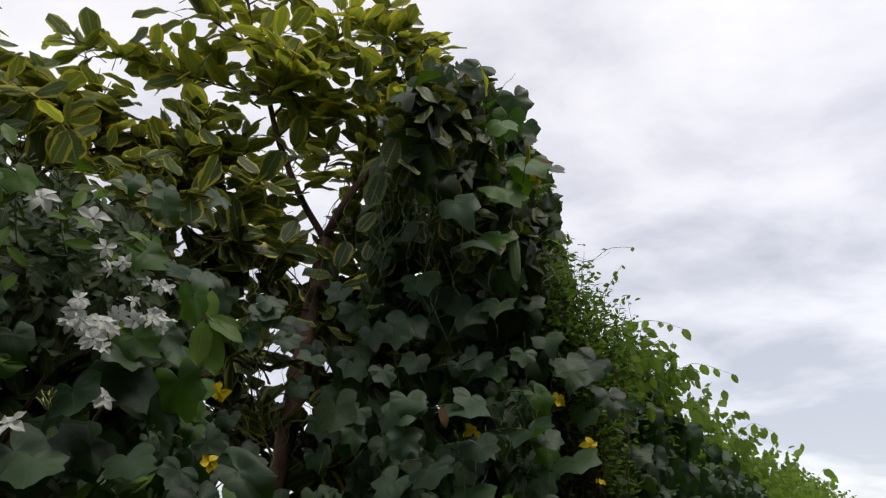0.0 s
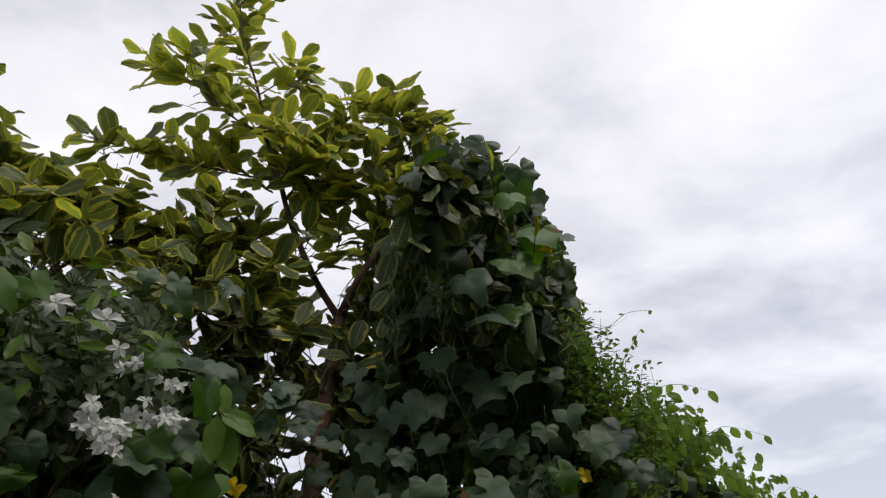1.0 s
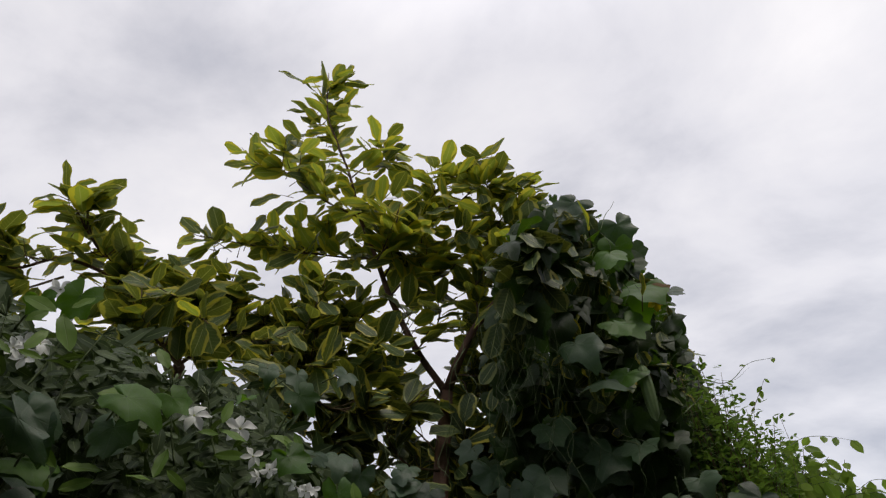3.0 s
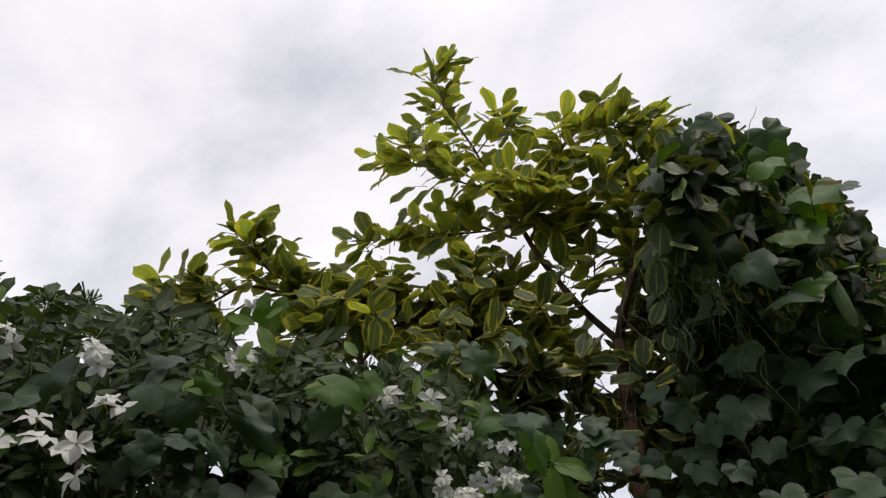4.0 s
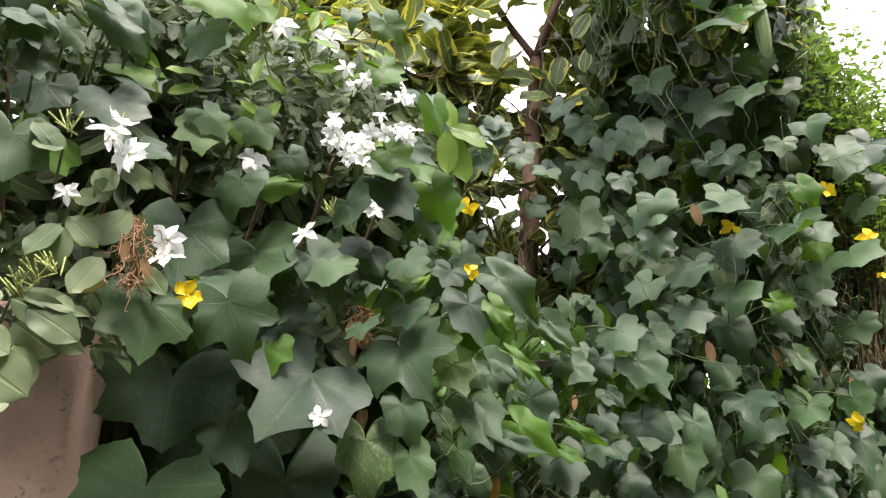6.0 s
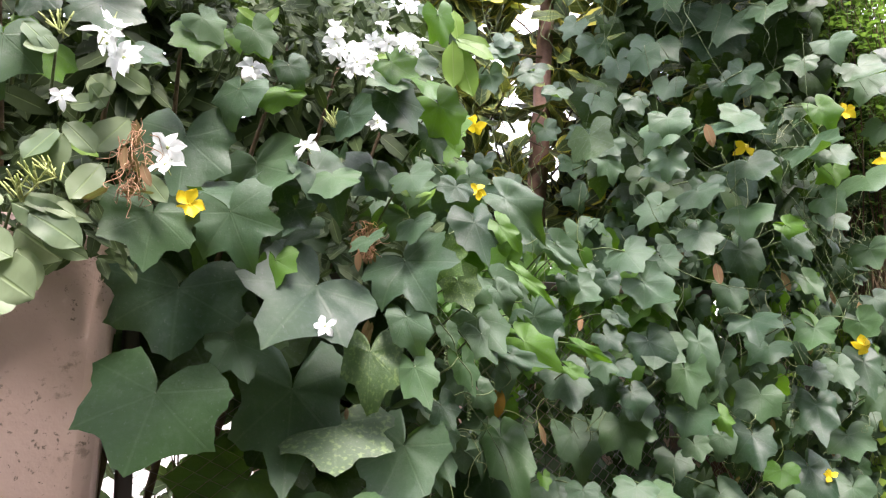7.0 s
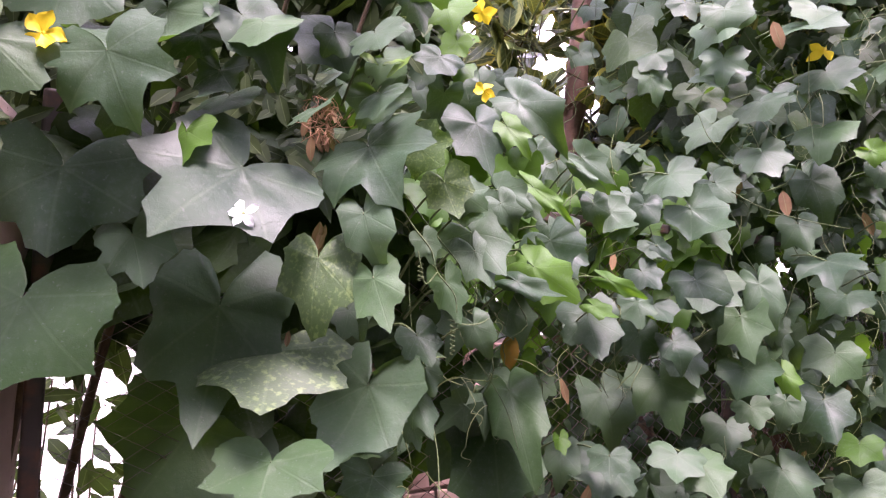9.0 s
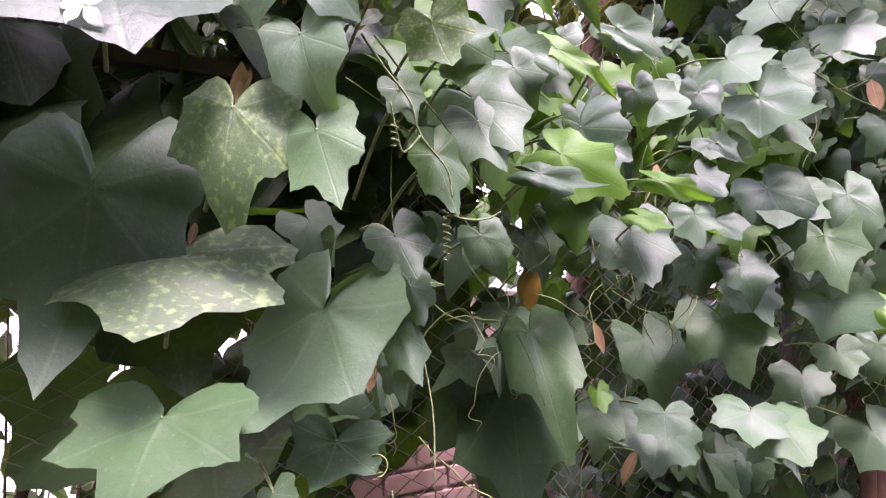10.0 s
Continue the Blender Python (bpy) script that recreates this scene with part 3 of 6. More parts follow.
def build_back_yard():
    """What shows through the gaps of the hedge: a low pink brick wall, pale paving and a whitewashed house wall."""
    wall = tagged(slab("wall_yard", (0.95, 2.32, 0.0), (4.9, 2.50, 1.30), MAT_MORTAR), "low pink brick yard wall with pale mortar", "wall", kind="structure")
    bm = bmesh.new()
    box_mesh(bm, (0, -0.012, 0), (0.215, 0.012, 0.062), 0.006)
    me = bpy.data.meshes.new("brick")
    bm.to_mesh(me)
    bm.free()
    me.materials.append(MAT_BRICK)
    for row in range(3, 17):
        for k in range(17):
            u = 0.96 + k * 0.228 + (0.114 if row % 2 else 0.0)
            ob = new("brick", me)
            ob.parent = wall
            ob.location = at(u, 2.316 + rng.uniform(-0.003, 0.003), 0.01 + row * 0.075)
    tagged(slab("wall_house", (-6.0, 5.2, 0.0), (2.2, 5.45, 3.0), MAT_WHITEWASH), "whitewashed house wall beyond the fence", "wall", kind="structure")
    tagged(slab("pavement", (-5.0, 1.75, 0.0), (0.7, 5.19, 0.05), MAT_PAVING), "pale concrete paving of the yard", "pavement", kind="structure")


def build_light_blocker():
    """An unseen wall added across the lane, behind the walker, to block low sky light."""
    tagged(slab("wall_blocker", (-9.0, -2.1, 0.0), (12.0, -1.8, 5.8), MAT_BLOCKER), "unseen tall dark wall added across the lane to block sky light", "wall", kind="structure")


build_ground()
build_light_blocker()
build_pillar()
build_fence()
build_back_yard()

# ---- gourd vine on the fence ----
rng.seed(11)
vine = thing("sponge_gourd_vine", "dusty green sponge gourd vine with yellow flowers, smothering the fence", "vine")
hedge_vine = thing("climbing_gourd_vine", "dark green gourd vine, its leaves coloured for shade, draped over the tree in hanging curtains", "vine")
bush = thing("jasmine_bush", "dark green bush with clusters of white star flowers", "bush")
count = [0]
stalks = ([], [])


def gl(u, v, z, length, width, turn, kind=0, owner=None):
    """A gourd leaf on its stalk; turn: degrees from hanging straight down."""
    p = at(u, v, z)
    n = (facing(p) + wander(0.4) + Vector((0, 0, rng.uniform(0.1, 0.85)))).normalized()
    down = (DOWN - n * DOWN.dot(n)).normalized()
    tip = Matrix.Rotation(radians(turn), 3, n) @ down
    back = p + AWAY * rng.uniform(0.06, 0.14) + Vector((0, 0, rng.uniform(-0.08, 0.06))) + ALONG * rng.uniform(-0.06, 0.06)
    tube_data(smooth_line([p, p.lerp(back, 0.5) + Vector((0, 0, 0.006)), back], 4), 0.0016, 0.0024, 5, 0, stalks)
    count[0] += 1
    meshes = (ME_GOURD, ME_GOURD_SPOT, ME_GOURD_YOUNG, ME_GOURD_OLD)[kind]
    return piece("leaf", meshes[count[0] % len(meshes)], frame_of(p, n, tip, length * 0.9, width * 1.3), owner or vine)


def hang(u, v, z, du, dv, dz, width, yaw, kind=0, owner=None):
    """A gourd leaf from its stalk to its tip; yaw turns the blade about that line."""
    p, run = at(u, v, z), at(du, dv, dz)
    side = Matrix.Rotation(radians(yaw), 3, run.normalized()) @ run.cross(facing(p) + Vector((0, 0, 0.25))).normalized()
    back = p + AWAY * rng.uniform(0.07, 0.15) + Vector((0, 0, rng.uniform(-0.10, 0.02))) - run * 0.12
    tube_data(smooth_line([p, p.lerp(back, 0.5) + Vector((0, 0, 0.008)), back], 4), 0.0016, 0.0024, 5, 0, stalks)
    count[0] += 1
    meshes = (ME_GOURD, ME_GOURD_SPOT, ME_GOURD_YOUNG, ME_GOURD_OLD, ME_BROAD)[kind]
    wide = width / 0.44 if kind == 4 else width
    return piece("leaf", meshes[count[0] % len(meshes)], frame_of(p, side.cross(run), run, run.length, wide), owner or (bush if kind == 4 else vine))


def flower_yellow(u, v, z, size, owner=None):
    p = at(u, v, z)
    n = facing(p) + wander(0.5)
    count[0] += 1
    blossom(frame_of(p, n, wander(1), size), ME_YELLOW, ME_THROAT_YELLOW, 5, owner or vine, "crinkled yellow gourd flower")


GAPS = ((1.21, 2.55, 0.06, 0.12), (1.33, 2.76, 0.05, 0.08), (1.10, 2.04, 0.07, 0.25), (1.86, 0.98, 0.07, 0.12), (1.27, 1.86, 0.07, 0.06), (0.81, 1.08, 0.06, 0.14), (0.34, 1.34, 0.10, 0.17), (1.62, 0.95, 0.05, 0.10), (1.03, 1.0, 0.04, 0.08))  # leaf-free windows fitted to the camera's view: u, z, half width, half height


def curtain(lo, hi, number, depth, size, top, bottom, low_v, turn=0.72):
    """Matrices of leaves between two stretches of the fence, below a top line and above a bottom line."""
    out = []
    while len(out) < number:
        u = rng.uniform(lo, hi)
        z = rng.uniform(bottom, 4.2)
        u += 0.13 * noise.noise(Vector((z * 4, lo, 2)))
        if any(abs(u - a) < b and abs(z - c) < d for a, c, b, d in GAPS):
            continue
        if z > top(u) + rng.uniform(-0.08, 0.02):
            continue
        cleft = max(0.0, noise.noise(Vector((u * 7, z * 7, 5))) + 0.04) * 1.2
        shell = rng.random() < 0.6
        v = low_v(u, z) + cleft + (0.07 * rng.random() if shell else depth * rng.uniform(0.6, 1.0) + 0.2)
        k = v / 1.15
        p = Vector((0, 0, 1.6)) + (at(u, 1.15, z) - Vector((0, 0, 1.6))) * k
        deep = p.dot(AWAY) - 1.1
        if math.hypot(p.dot(ALONG) - 0.79 - 0.574 * deep, p.z - 1.165 + 0.295 * deep) < 0.125:  # tunnel kept free of leaves along the camera's line of sight
            continue
        n = facing(p) + wander(turn) + Vector((0, 0, rng.uniform(0.0, 0.7)))
        s = rng.uniform(*size)
        out.append(frame_of(p, n, DOWN + wander(0.5), s, s * rng.uniform(1.0, 1.35)))
    return out


def ramp(points, x):
    if x <= points[0][0]:
        return points[0][1]
    for (a, b), (c, d) in zip(points, points[1:]):
        if x <= c:
            return b + (d - b) * (x - a) / (c - a)
    return points[-1][1]


LOW_TOP = ((0.1, 1.6), (0.3, 1.72), (0.55, 1.9), (0.68, 2.06), (0.82, 2.0), (0.95, 1.86), (1.15, 1.74), (1.3, 1.82), (1.45, 2.2), (2.6, 2.35), (3.2, 2.6), (4.2, 2.72), (5.2, 2.65), (8.0, 2.5))
HIGH_TOP = ((1.24, 2.0), (1.36, 2.75), (1.42, 3.12), (1.62, 3.44), (1.8, 3.58), (2.14, 3.74), (2.5, 3.67), (2.78, 3.52), (2.86, 3.25), (2.93, 2.8), (3.05, 2.4))
LOW_V = ((0.1, 1.16), (0.8, 1.2), (1.0, 1.36), (1.3, 1.34), (1.5, 1.24), (2.0, 1.14), (5.2, 1.12))


def hollow(u, z):
    """The dark hollow under the overhang, right beside the trunk."""
    return 0.65 * max(0.0, 1 - ((u - 1.66) / 0.54) ** 2 - ((z - 2.40) / 0.52) ** 2)


def low_front(u, z):
    return ramp(LOW_V, u) + 0.06 + hollow(u, z) + (0.4 * max(0.0, 1.35 - z) * min(1.0, max(0.0, u - 1.4) / 0.4) if z else 0.0)


spread(vine, curtain(0.62, 3.2, 4200, 0.35, (0.045, 0.092), lambda u: ramp(LOW_TOP, u), 0.4, low_front), GOURD_ROUGH, ME_GOURD_SMALL, MAT_GOURD, 110)
# deep leaves behind the big ones, the cavity's shade put into their colour
mass("foliage", GOURD_ROUGH, curtain(0.16, 0.75, 120, 0.2, (0.10, 0.19), lambda u: ramp(LOW_TOP, u), 1.5, lambda u, z: low_front(u, z) + 0.10), MAT_GOURD_SHADE, vine)
mass("foliage", GOURD_ROUGH, curtain(0.40, 0.75, 75, 0.2, (0.10, 0.18), lambda u: 1.5, 0.5, lambda u, z: low_front(u, z) + 0.12), MAT_GOURD_SHADE, vine)
mass("foliage", GOURD_ROUGH, curtain(3.2, 8.0, 2000, 0.4, (0.09, 0.15), lambda u: ramp(LOW_TOP, u), 0.4, low_front), MAT_GOURD, vine)
mass("young_foliage", GOURD_ROUGH, curtain(0.66, 3.2, 230, 0.10, (0.04, 0.085), lambda u: ramp(LOW_TOP, u), 1.3, low_front), MAT_GOURD_YOUNG, vine)


mass("young_foliage", GOURD_ROUGH, curtain(0.70, 1.45, 130, 0.05, (0.06, 0.105), lambda u: 1.74, 1.46, lambda u, z: ramp(LOW_V, u) - 0.04), MAT_GOURD_YOUNG, vine)
# shade-coloured leaves added inside to block light from behind the hedge
mass("inner_foliage", GOURD_ROUGH, curtain(1.15, 4.2, 1000, 0.35, (0.10, 0.16), lambda u: ramp(LOW_TOP, u) - 0.05, 1.1, lambda u, z: 1.75), MAT_GOURD_SHADE, vine)


def high_front(u, z):
    return 1.20 + hollow(u, z) + 0.12 * noise.noise(Vector((u * 2, z * 2, 0)))


# the overhanging curtain is drawn with the shade-coloured leaf
spread(hedge_vine, curtain(1.23, 3.02, 1900, 0.8, (0.055, 0.14), lambda u: ramp(HIGH_TOP, u), 1.9, high_front, 0.8), GOURD_ROUGH, ME_VINE_SHADE, MAT_GOURD_SHADE, 280)
# backing leaves in shade colour, added to stop sky specks showing through
mass("inner_foliage", GOURD_ROUGH, curtain(1.36, 2.85, 800, 0.3, (0.10, 0.15), lambda u: ramp(HIGH_TOP, u) - 0.12, 1.9, lambda u, z: 1.95), MAT_GOURD_SHADE, hedge_vine)
hanging_leaves = curtain(1.32, 2.1, 330, 0.55, (0.09, 0.15), lambda u: ramp(HIGH_TOP, u), 2.2, lambda u, z: high_front(u, z) - 0.02, 0.9) + curtain(1.36, 2.92, 300, 0.3, (0.10, 0.15), lambda u: ramp(HIGH_TOP, u), 2.9, high_front, 0.9)
# hanging tree leaves use the copy that has shade in its colour
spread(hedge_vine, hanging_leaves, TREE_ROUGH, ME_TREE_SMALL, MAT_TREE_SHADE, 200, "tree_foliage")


def hanging_stems(owner, lo, hi, number, top, drop):
    data = ([], [])
    for k in range(number):
        u = rng.uniform(lo, hi)
        z = top(u) - rng.uniform(0.0, 0.8)
        v = low_front(u, z) - rng.uniform(-0.02, 0.06)
        p = at(u, v, z)
        line = [p]
        for j in range(rng.randint(4, 9)):
            p = p + Vector((rng.uniform(-0.05, 0.05), rng.uniform(-0.05, 0.05), -drop * rng.uniform(0.5, 1.2)))
            line.append(p)
        tube_data(smooth_line(line, 3), 0.0013, 0.0008, 4, 0, data)
    ob = link_mesh("tangle", data[0], data[1], MAT_STEM, owner)
    tagged(ob, kind="stuff")


# thick reddish foot of the old vine, bare among the lowest leaves
for k, (foot, lean) in enumerate(((2.22, 0.03), (2.31, -0.02), (2.14, 0.05))):
    stem("woody_stem", [at(foot, 1.50, 0.0), at(foot + lean, 1.45, 0.5), at(foot + 2 * lean, 1.40, 0.85), at(foot + 1.2 * lean, 1.55, 1.25)], 0.035 - 0.008 * k, 0.018, MAT_BARK, vine, "thick reddish-brown woody vine stem", sides=9, knots=0.35)

# weeds in the yard behind the thin spot beside the pillar
weeds = thing("yard_weeds", "dark weeds with thin stems behind the fence", "weeds")
weed_leaves, weed_stems = [], ([], [])
for k in range(26):
    foot = at(rng.uniform(0.2, 0.75), rng.uniform(1.7, 2.3), 0.05)
    head = foot + Vector((rng.uniform(-0.15, 0.15), rng.uniform(-0.15, 0.15), rng.uniform(0.9, 1.45)))
    line = smooth_line([foot, foot.lerp(head, 0.5) + wander(0.06), head], 8)
    tube_data(line, 0.005, 0.002, 5, 0, weed_stems)
    for q in line[6:]:
        weed_leaves.append(frame_of(q, facing(q) + wander(0.8), wander(1) + Vector((0, 0, 0.1)), rng.uniform(0.06, 0.12)))
tagged(link_mesh("tangle", weed_stems[0], weed_stems[1], MAT_TWIG, weeds), kind="stuff")
mass("foliage", NARROW_ROUGH, weed_leaves, MAT_JASMINE_LEAF, weeds)

def curls(owner, lo, hi, number, bottom, top):
    """Thin pale tendrils that wander over the leaves and end in a curl."""
    data = ([], [])
    for k in range(number):
        u = rng.uniform(lo, hi)
        p = at(u, low_front(u, 0) - rng.uniform(0.02, 0.10), rng.uniform(bottom, min(top, ramp(LOW_TOP, u))))
        line, go = [p], (ALONG * rng.uniform(-1, 1) + Vector((0, 0, rng.uniform(-0.8, 0.5))) - AWAY * 0.2).normalized()
        for j in range(rng.randint(3, 6)):
            p = p + go * 0.03
            go = (go + wander(0.5) + Vector((0, 0, -0.15))).normalized()
            line.append(p)
        side = go.orthogonal().normalized()
        for j in range(10):
            a = j * 0.9
            line.append(p + go * (0.004 * j) + (side * (1 - math.cos(a)) + go.cross(side) * math.sin(a)) * 0.007)
        tube_data(smooth_line(line, 2), 0.0009, 0.0005, 4, 0, data)
    tagged(link_mesh("tangle", data[0], data[1], MAT_TENDRIL, owner), kind="stuff")


curls(vine, 0.7, 3.2, 170, 0.9, 2.3)
for k in range(16):
    u = rng.uniform(0.75, 2.8)
    q = at(u, low_front(u, 0) - 0.03, rng.uniform(1.0, 1.75))
    piece("dead_leaf", ME_DEAD[k % 4], frame_of(q, facing(q) + wander(0.7), DOWN + wander(0.5), rng.uniform(0.04, 0.075)), vine, "curled brown dead leaf")
hanging_stems(vine, 0.8, 3.2, 95, lambda u: ramp(LOW_TOP, u), 0.07)
hanging_stems(hedge_vine, 1.3, 3.0, 75, lambda u: ramp(HIGH_TOP, u), 0.09)

hang(0.265, 1.100, 1.816, -0.010, -0.017, -0.116, 0.136, -3)
hang(0.332, 1.060, 1.896, -0.029, 0.002, -0.063, 0.089, 16)
hang(0.404, 1.050, 1.903, -0.066, 0.005, -0.035, 0.041, -10, 2)
hang(0.420, 1.070, 1.958, 0.021, -0.012, -0.036, 0.047, 5)
hang(0.379, 1.100, 1.789, -0.001, -0.046, -0.097, 0.143, 12)
hang(0.456, 1.040, 1.780, 0.044, -0.041, -0.073, 0.092, -14)
hang(0.203, 1.000, 1.678, -0.014, -0.022, -0.087, 0.127, -18)
hang(0.307, 1.000, 1.688, 0.021, -0.030, -0.083, 0.114, 12)
hang(0.440, 1.080, 1.718, -0.018, -0.007, -0.063, 0.069, -2)
hang(0.401, 1.060, 1.628, -0.006, -0.020, -0.051, 0.072, 17, 2)
hang(0.275, 1.140, 1.583, -0.007, -0.004, -0.113, 0.218, 0)
hang(0.244, 1.120, 1.425, -0.042, -0.018, -0.119, 0.209, 8)
hang(0.465, 1.130, 1.417, -0.025, -0.031, -0.172, 0.175, -6)
hang(0.497, 1.420, 1.209, -0.096, -0.022, -0.115, 0.276, 0)
hang(0.352, 1.100, 1.501, 0.013, -0.038, -0.070, 0.087, -4)
hang(0.565, 1.040, 1.481, -0.024, -0.036, -0.093, 0.102, -6, 1)
hang(0.530, 1.090, 1.359, -0.041, -0.077, -0.066, 0.184, 0, 1)
hang(0.513, 1.040, 1.229, -0.031, -0.044, -0.063, 0.162, 0)
hang(0.665, 1.090, 1.307, -0.066, -0.005, -0.123, 0.158, 5)
hang(0.610, 1.000, 1.539, 0.003, -0.036, -0.074, 0.071, 12)
hang(0.619, 0.985, 1.456, 0.003, -0.044, -0.071, 0.074, 16)
hang(0.633, 1.040, 1.638, -0.014, -0.092, -0.074, 0.151, 17)
hang(0.673, 1.100, 1.735, 0.012, -0.033, -0.074, 0.104, 12)
hang(0.674, 1.080, 1.783, 0.013, -0.042, -0.038, 0.074, 7)
hang(0.595, 1.080, 1.805, 0.013, -0.015, -0.042, 0.054, -9)
hang(0.611, 1.060, 1.938, 0.040, -0.035, -0.073, 0.101, -4)
hang(0.681, 1.080, 2.040, 0.035, -0.030, -0.050, 0.069, -9)
hang(0.742, 1.090, 1.959, 0.028, -0.029, -0.082, 0.082, 15, 2)
hang(0.734, 1.110, 1.906, 0.015, -0.019, -0.071, 0.050, 6)
hang(0.700, 1.080, 1.837, 0.012, -0.014, -0.035, 0.032, -18)
hang(1.280, 1.500, 2.357, 0.001, -0.023, -0.066, 0.094, -14)
hang(1.345, 1.450, 2.278, -0.019, -0.010, -0.062, 0.087, -8)
hang(1.450, 1.450, 2.247, -0.038, -0.018, -0.055, 0.089, -16)
hang(1.057, 1.250, 1.833, 0.054, -0.095, -0.089, 0.099, 1)
hang(0.921, 1.200, 1.753, 0.011, -0.042, -0.109, 0.112, -17)
hang(0.976, 1.180, 1.751, 0.023, -0.044, -0.056, 0.054, -1, 2)
hang(0.724, 1.060, 1.656, 0.027, -0.045, -0.054, 0.085, 12, 1)
hang(0.811, 1.080, 1.599, 0.024, -0.043, -0.036, 0.068, 6)
hang(0.926, 1.140, 1.622, 0.032, -0.060, -0.044, 0.077, 9)
hang(0.838, 1.090, 1.538, 0.024, -0.066, -0.074, 0.091, 7)
hang(1.054, 1.150, 1.543, 0.004, -0.048, -0.077, 0.115, 18)
hang(0.974, 1.100, 1.490, 0.032, -0.085, -0.058, 0.074, 10, 2)
hang(1.178, 1.180, 1.405, -0.016, -0.050, -0.090, 0.115, -10)
hang(1.047, 1.260, 1.259, -0.063, -0.144, -0.107, 0.107, 0)
hang(1.146, 1.385, 1.358, -0.022, -0.019, -0.068, 0.066, 10, 3)
hang(1.180, 1.200, 1.725, 0.029, -0.071, -0.067, 0.071, 5)
hang(1.259, 1.200, 1.619, 0.013, -0.050, -0.058, 0.080, -12)
hang(1.387, 1.350, 1.225, -0.021, -0.078, -0.103, 0.131, -16)
hang(1.248, 1.200, 1.109, -0.065, -0.045, -0.067, 0.144, -10)
hang(1.061, 1.380, 1.186, -0.070, -0.112, -0.175, 0.223, 13)
hang(2.249, 1.380, 2.642, -0.038, 0.044, -0.169, 0.256, -5)
hang(1.922, 1.420, 2.511, -0.051, -0.006, -0.122, 0.185, -2)
hang(1.536, 1.120, 2.068, -0.053, -0.052, -0.076, 0.137, 9)
hang(1.795, 1.080, 2.116, -0.069, -0.074, -0.065, 0.155, 1)
hang(1.540, 1.130, 1.954, -0.056, -0.020, -0.064, 0.114, 8)
hang(1.640, 1.100, 1.895, -0.041, -0.051, -0.055, 0.111, 14)
hang(1.865, 1.070, 2.003, -0.045, -0.052, -0.078, 0.138, 6)
hang(1.858, 1.080, 1.865, -0.080, -0.026, -0.070, 0.142, 18)
hang(1.625, 1.090, 1.774, -0.010, -0.045, -0.064, 0.106, 4)
hang(1.634, 1.220, 1.872, -0.060, 0.036, -0.082, 0.125, 16)
hang(2.222, 1.050, 2.103, -0.075, -0.079, -0.076, 0.177, 8)
hang(2.295, 1.050, 2.256, 0.005, -0.056, -0.088, 0.098, -4, 2)
hang(2.221, 1.060, 2.405, -0.028, -0.003, -0.070, 0.108, 3)
hang(2.676, 1.040, 2.443, -0.064, -0.012, -0.103, 0.173, -17)
hang(2.050, 1.060, 1.831, 0.002, -0.067, -0.049, 0.070, -1, 2)
hang(2.105, 1.060, 1.792, -0.008, -0.048, -0.081, 0.076, -8)
hang(2.374, 1.050, 2.059, -0.014, -0.010, -0.081, 0.099, 2, 2)
hang(2.584, 1.030, 2.051, -0.099, -0.070, -0.081, 0.193, 16)
hang(2.574, 1.030, 1.789, -0.018, -0.036, -0.082, 0.130, 18)
hang(2.275, 1.040, 1.936, -0.001, -0.070, -0.047, 0.094, 18)
hang(2.302, 1.040, 1.879, -0.004, -0.057, -0.059, 0.095, -12)
hang(1.915, 1.140, 1.752, -0.014, -0.050, -0.114, 0.115, -5)
hang(1.446, 1.200, 1.720, -0.022, -0.071, -0.059, 0.123, 18)
hang(1.553, 1.160, 1.708, 0.006, -0.052, -0.056, 0.103, -1)
hang(1.442, 1.140, 1.633, 0.015, -0.086, -0.078, 0.110, 0)
hang(1.342, 1.180, 1.641, -0.023, -0.003, -0.061, 0.069, -11)
hang(1.346, 1.160, 1.555, 0.007, -0.040, -0.040, 0.063, -14)
hang(1.842, 1.070, 1.538, -0.076, -0.055, -0.048, 0.136, 12)
hang(2.107, 1.020, 1.515, -0.043, -0.003, -0.092, 0.125, 12)
hang(2.123, 1.050, 1.539, -0.018, -0.064, -0.082, 0.076, -13, 2)
hang(1.984, 1.100, 1.461, -0.062, -0.040, -0.058, 0.126, 4)
hang(1.884, 1.080, 1.322, -0.040, -0.019, -0.081, 0.127, -14)
hang(2.111, 1.030, 1.282, -0.059, -0.049, -0.121, 0.104, 8)
hang(2.107, 1.030, 1.386, -0.018, -0.041, -0.057, 0.080, -9)
hang(2.254, 1.020, 1.393, -0.029, -0.044, -0.079, 0.088, -17)
hang(1.601, 1.090, 1.478, -0.026, -0.049, -0.103, 0.079, 0)
hang(1.479, 1.130, 1.482, -0.072, -0.038, -0.068, 0.138, 9)
hang(1.563, 1.110, 1.408, -0.030, -0.052, -0.104, 0.125, 8)
hang(1.342, 1.160, 1.428, -0.052, -0.019, -0.047, 0.094, -11)
hang(1.378, 1.140, 1.355, -0.007, -0.040, -0.054, 0.081, -16)
hang(1.463, 1.180, 1.318, -0.013, -0.048, -0.066, 0.100, -16)
hang(1.433, 1.220, 1.266, -0.024, -0.067, -0.095, 0.141, 6)
hang(1.559, 1.100, 1.296, -0.012, -0.079, -0.074, 0.119, 3)
hang(1.685, 1.090, 1.279, -0.015, -0.048, -0.057, 0.054, 17, 2)
hang(1.829, 1.080, 1.215, -0.044, -0.047, -0.094, 0.114, -1)
hang(1.941, 1.060, 1.107, -0.033, -0.015, -0.051, 0.093, 14, 2)
hang(1.362, 1.120, 1.130, -0.048, -0.033, -0.048, 0.104, -3)
hang(1.420, 1.110, 1.109, -0.013, -0.060, -0.052, 0.102, -16)
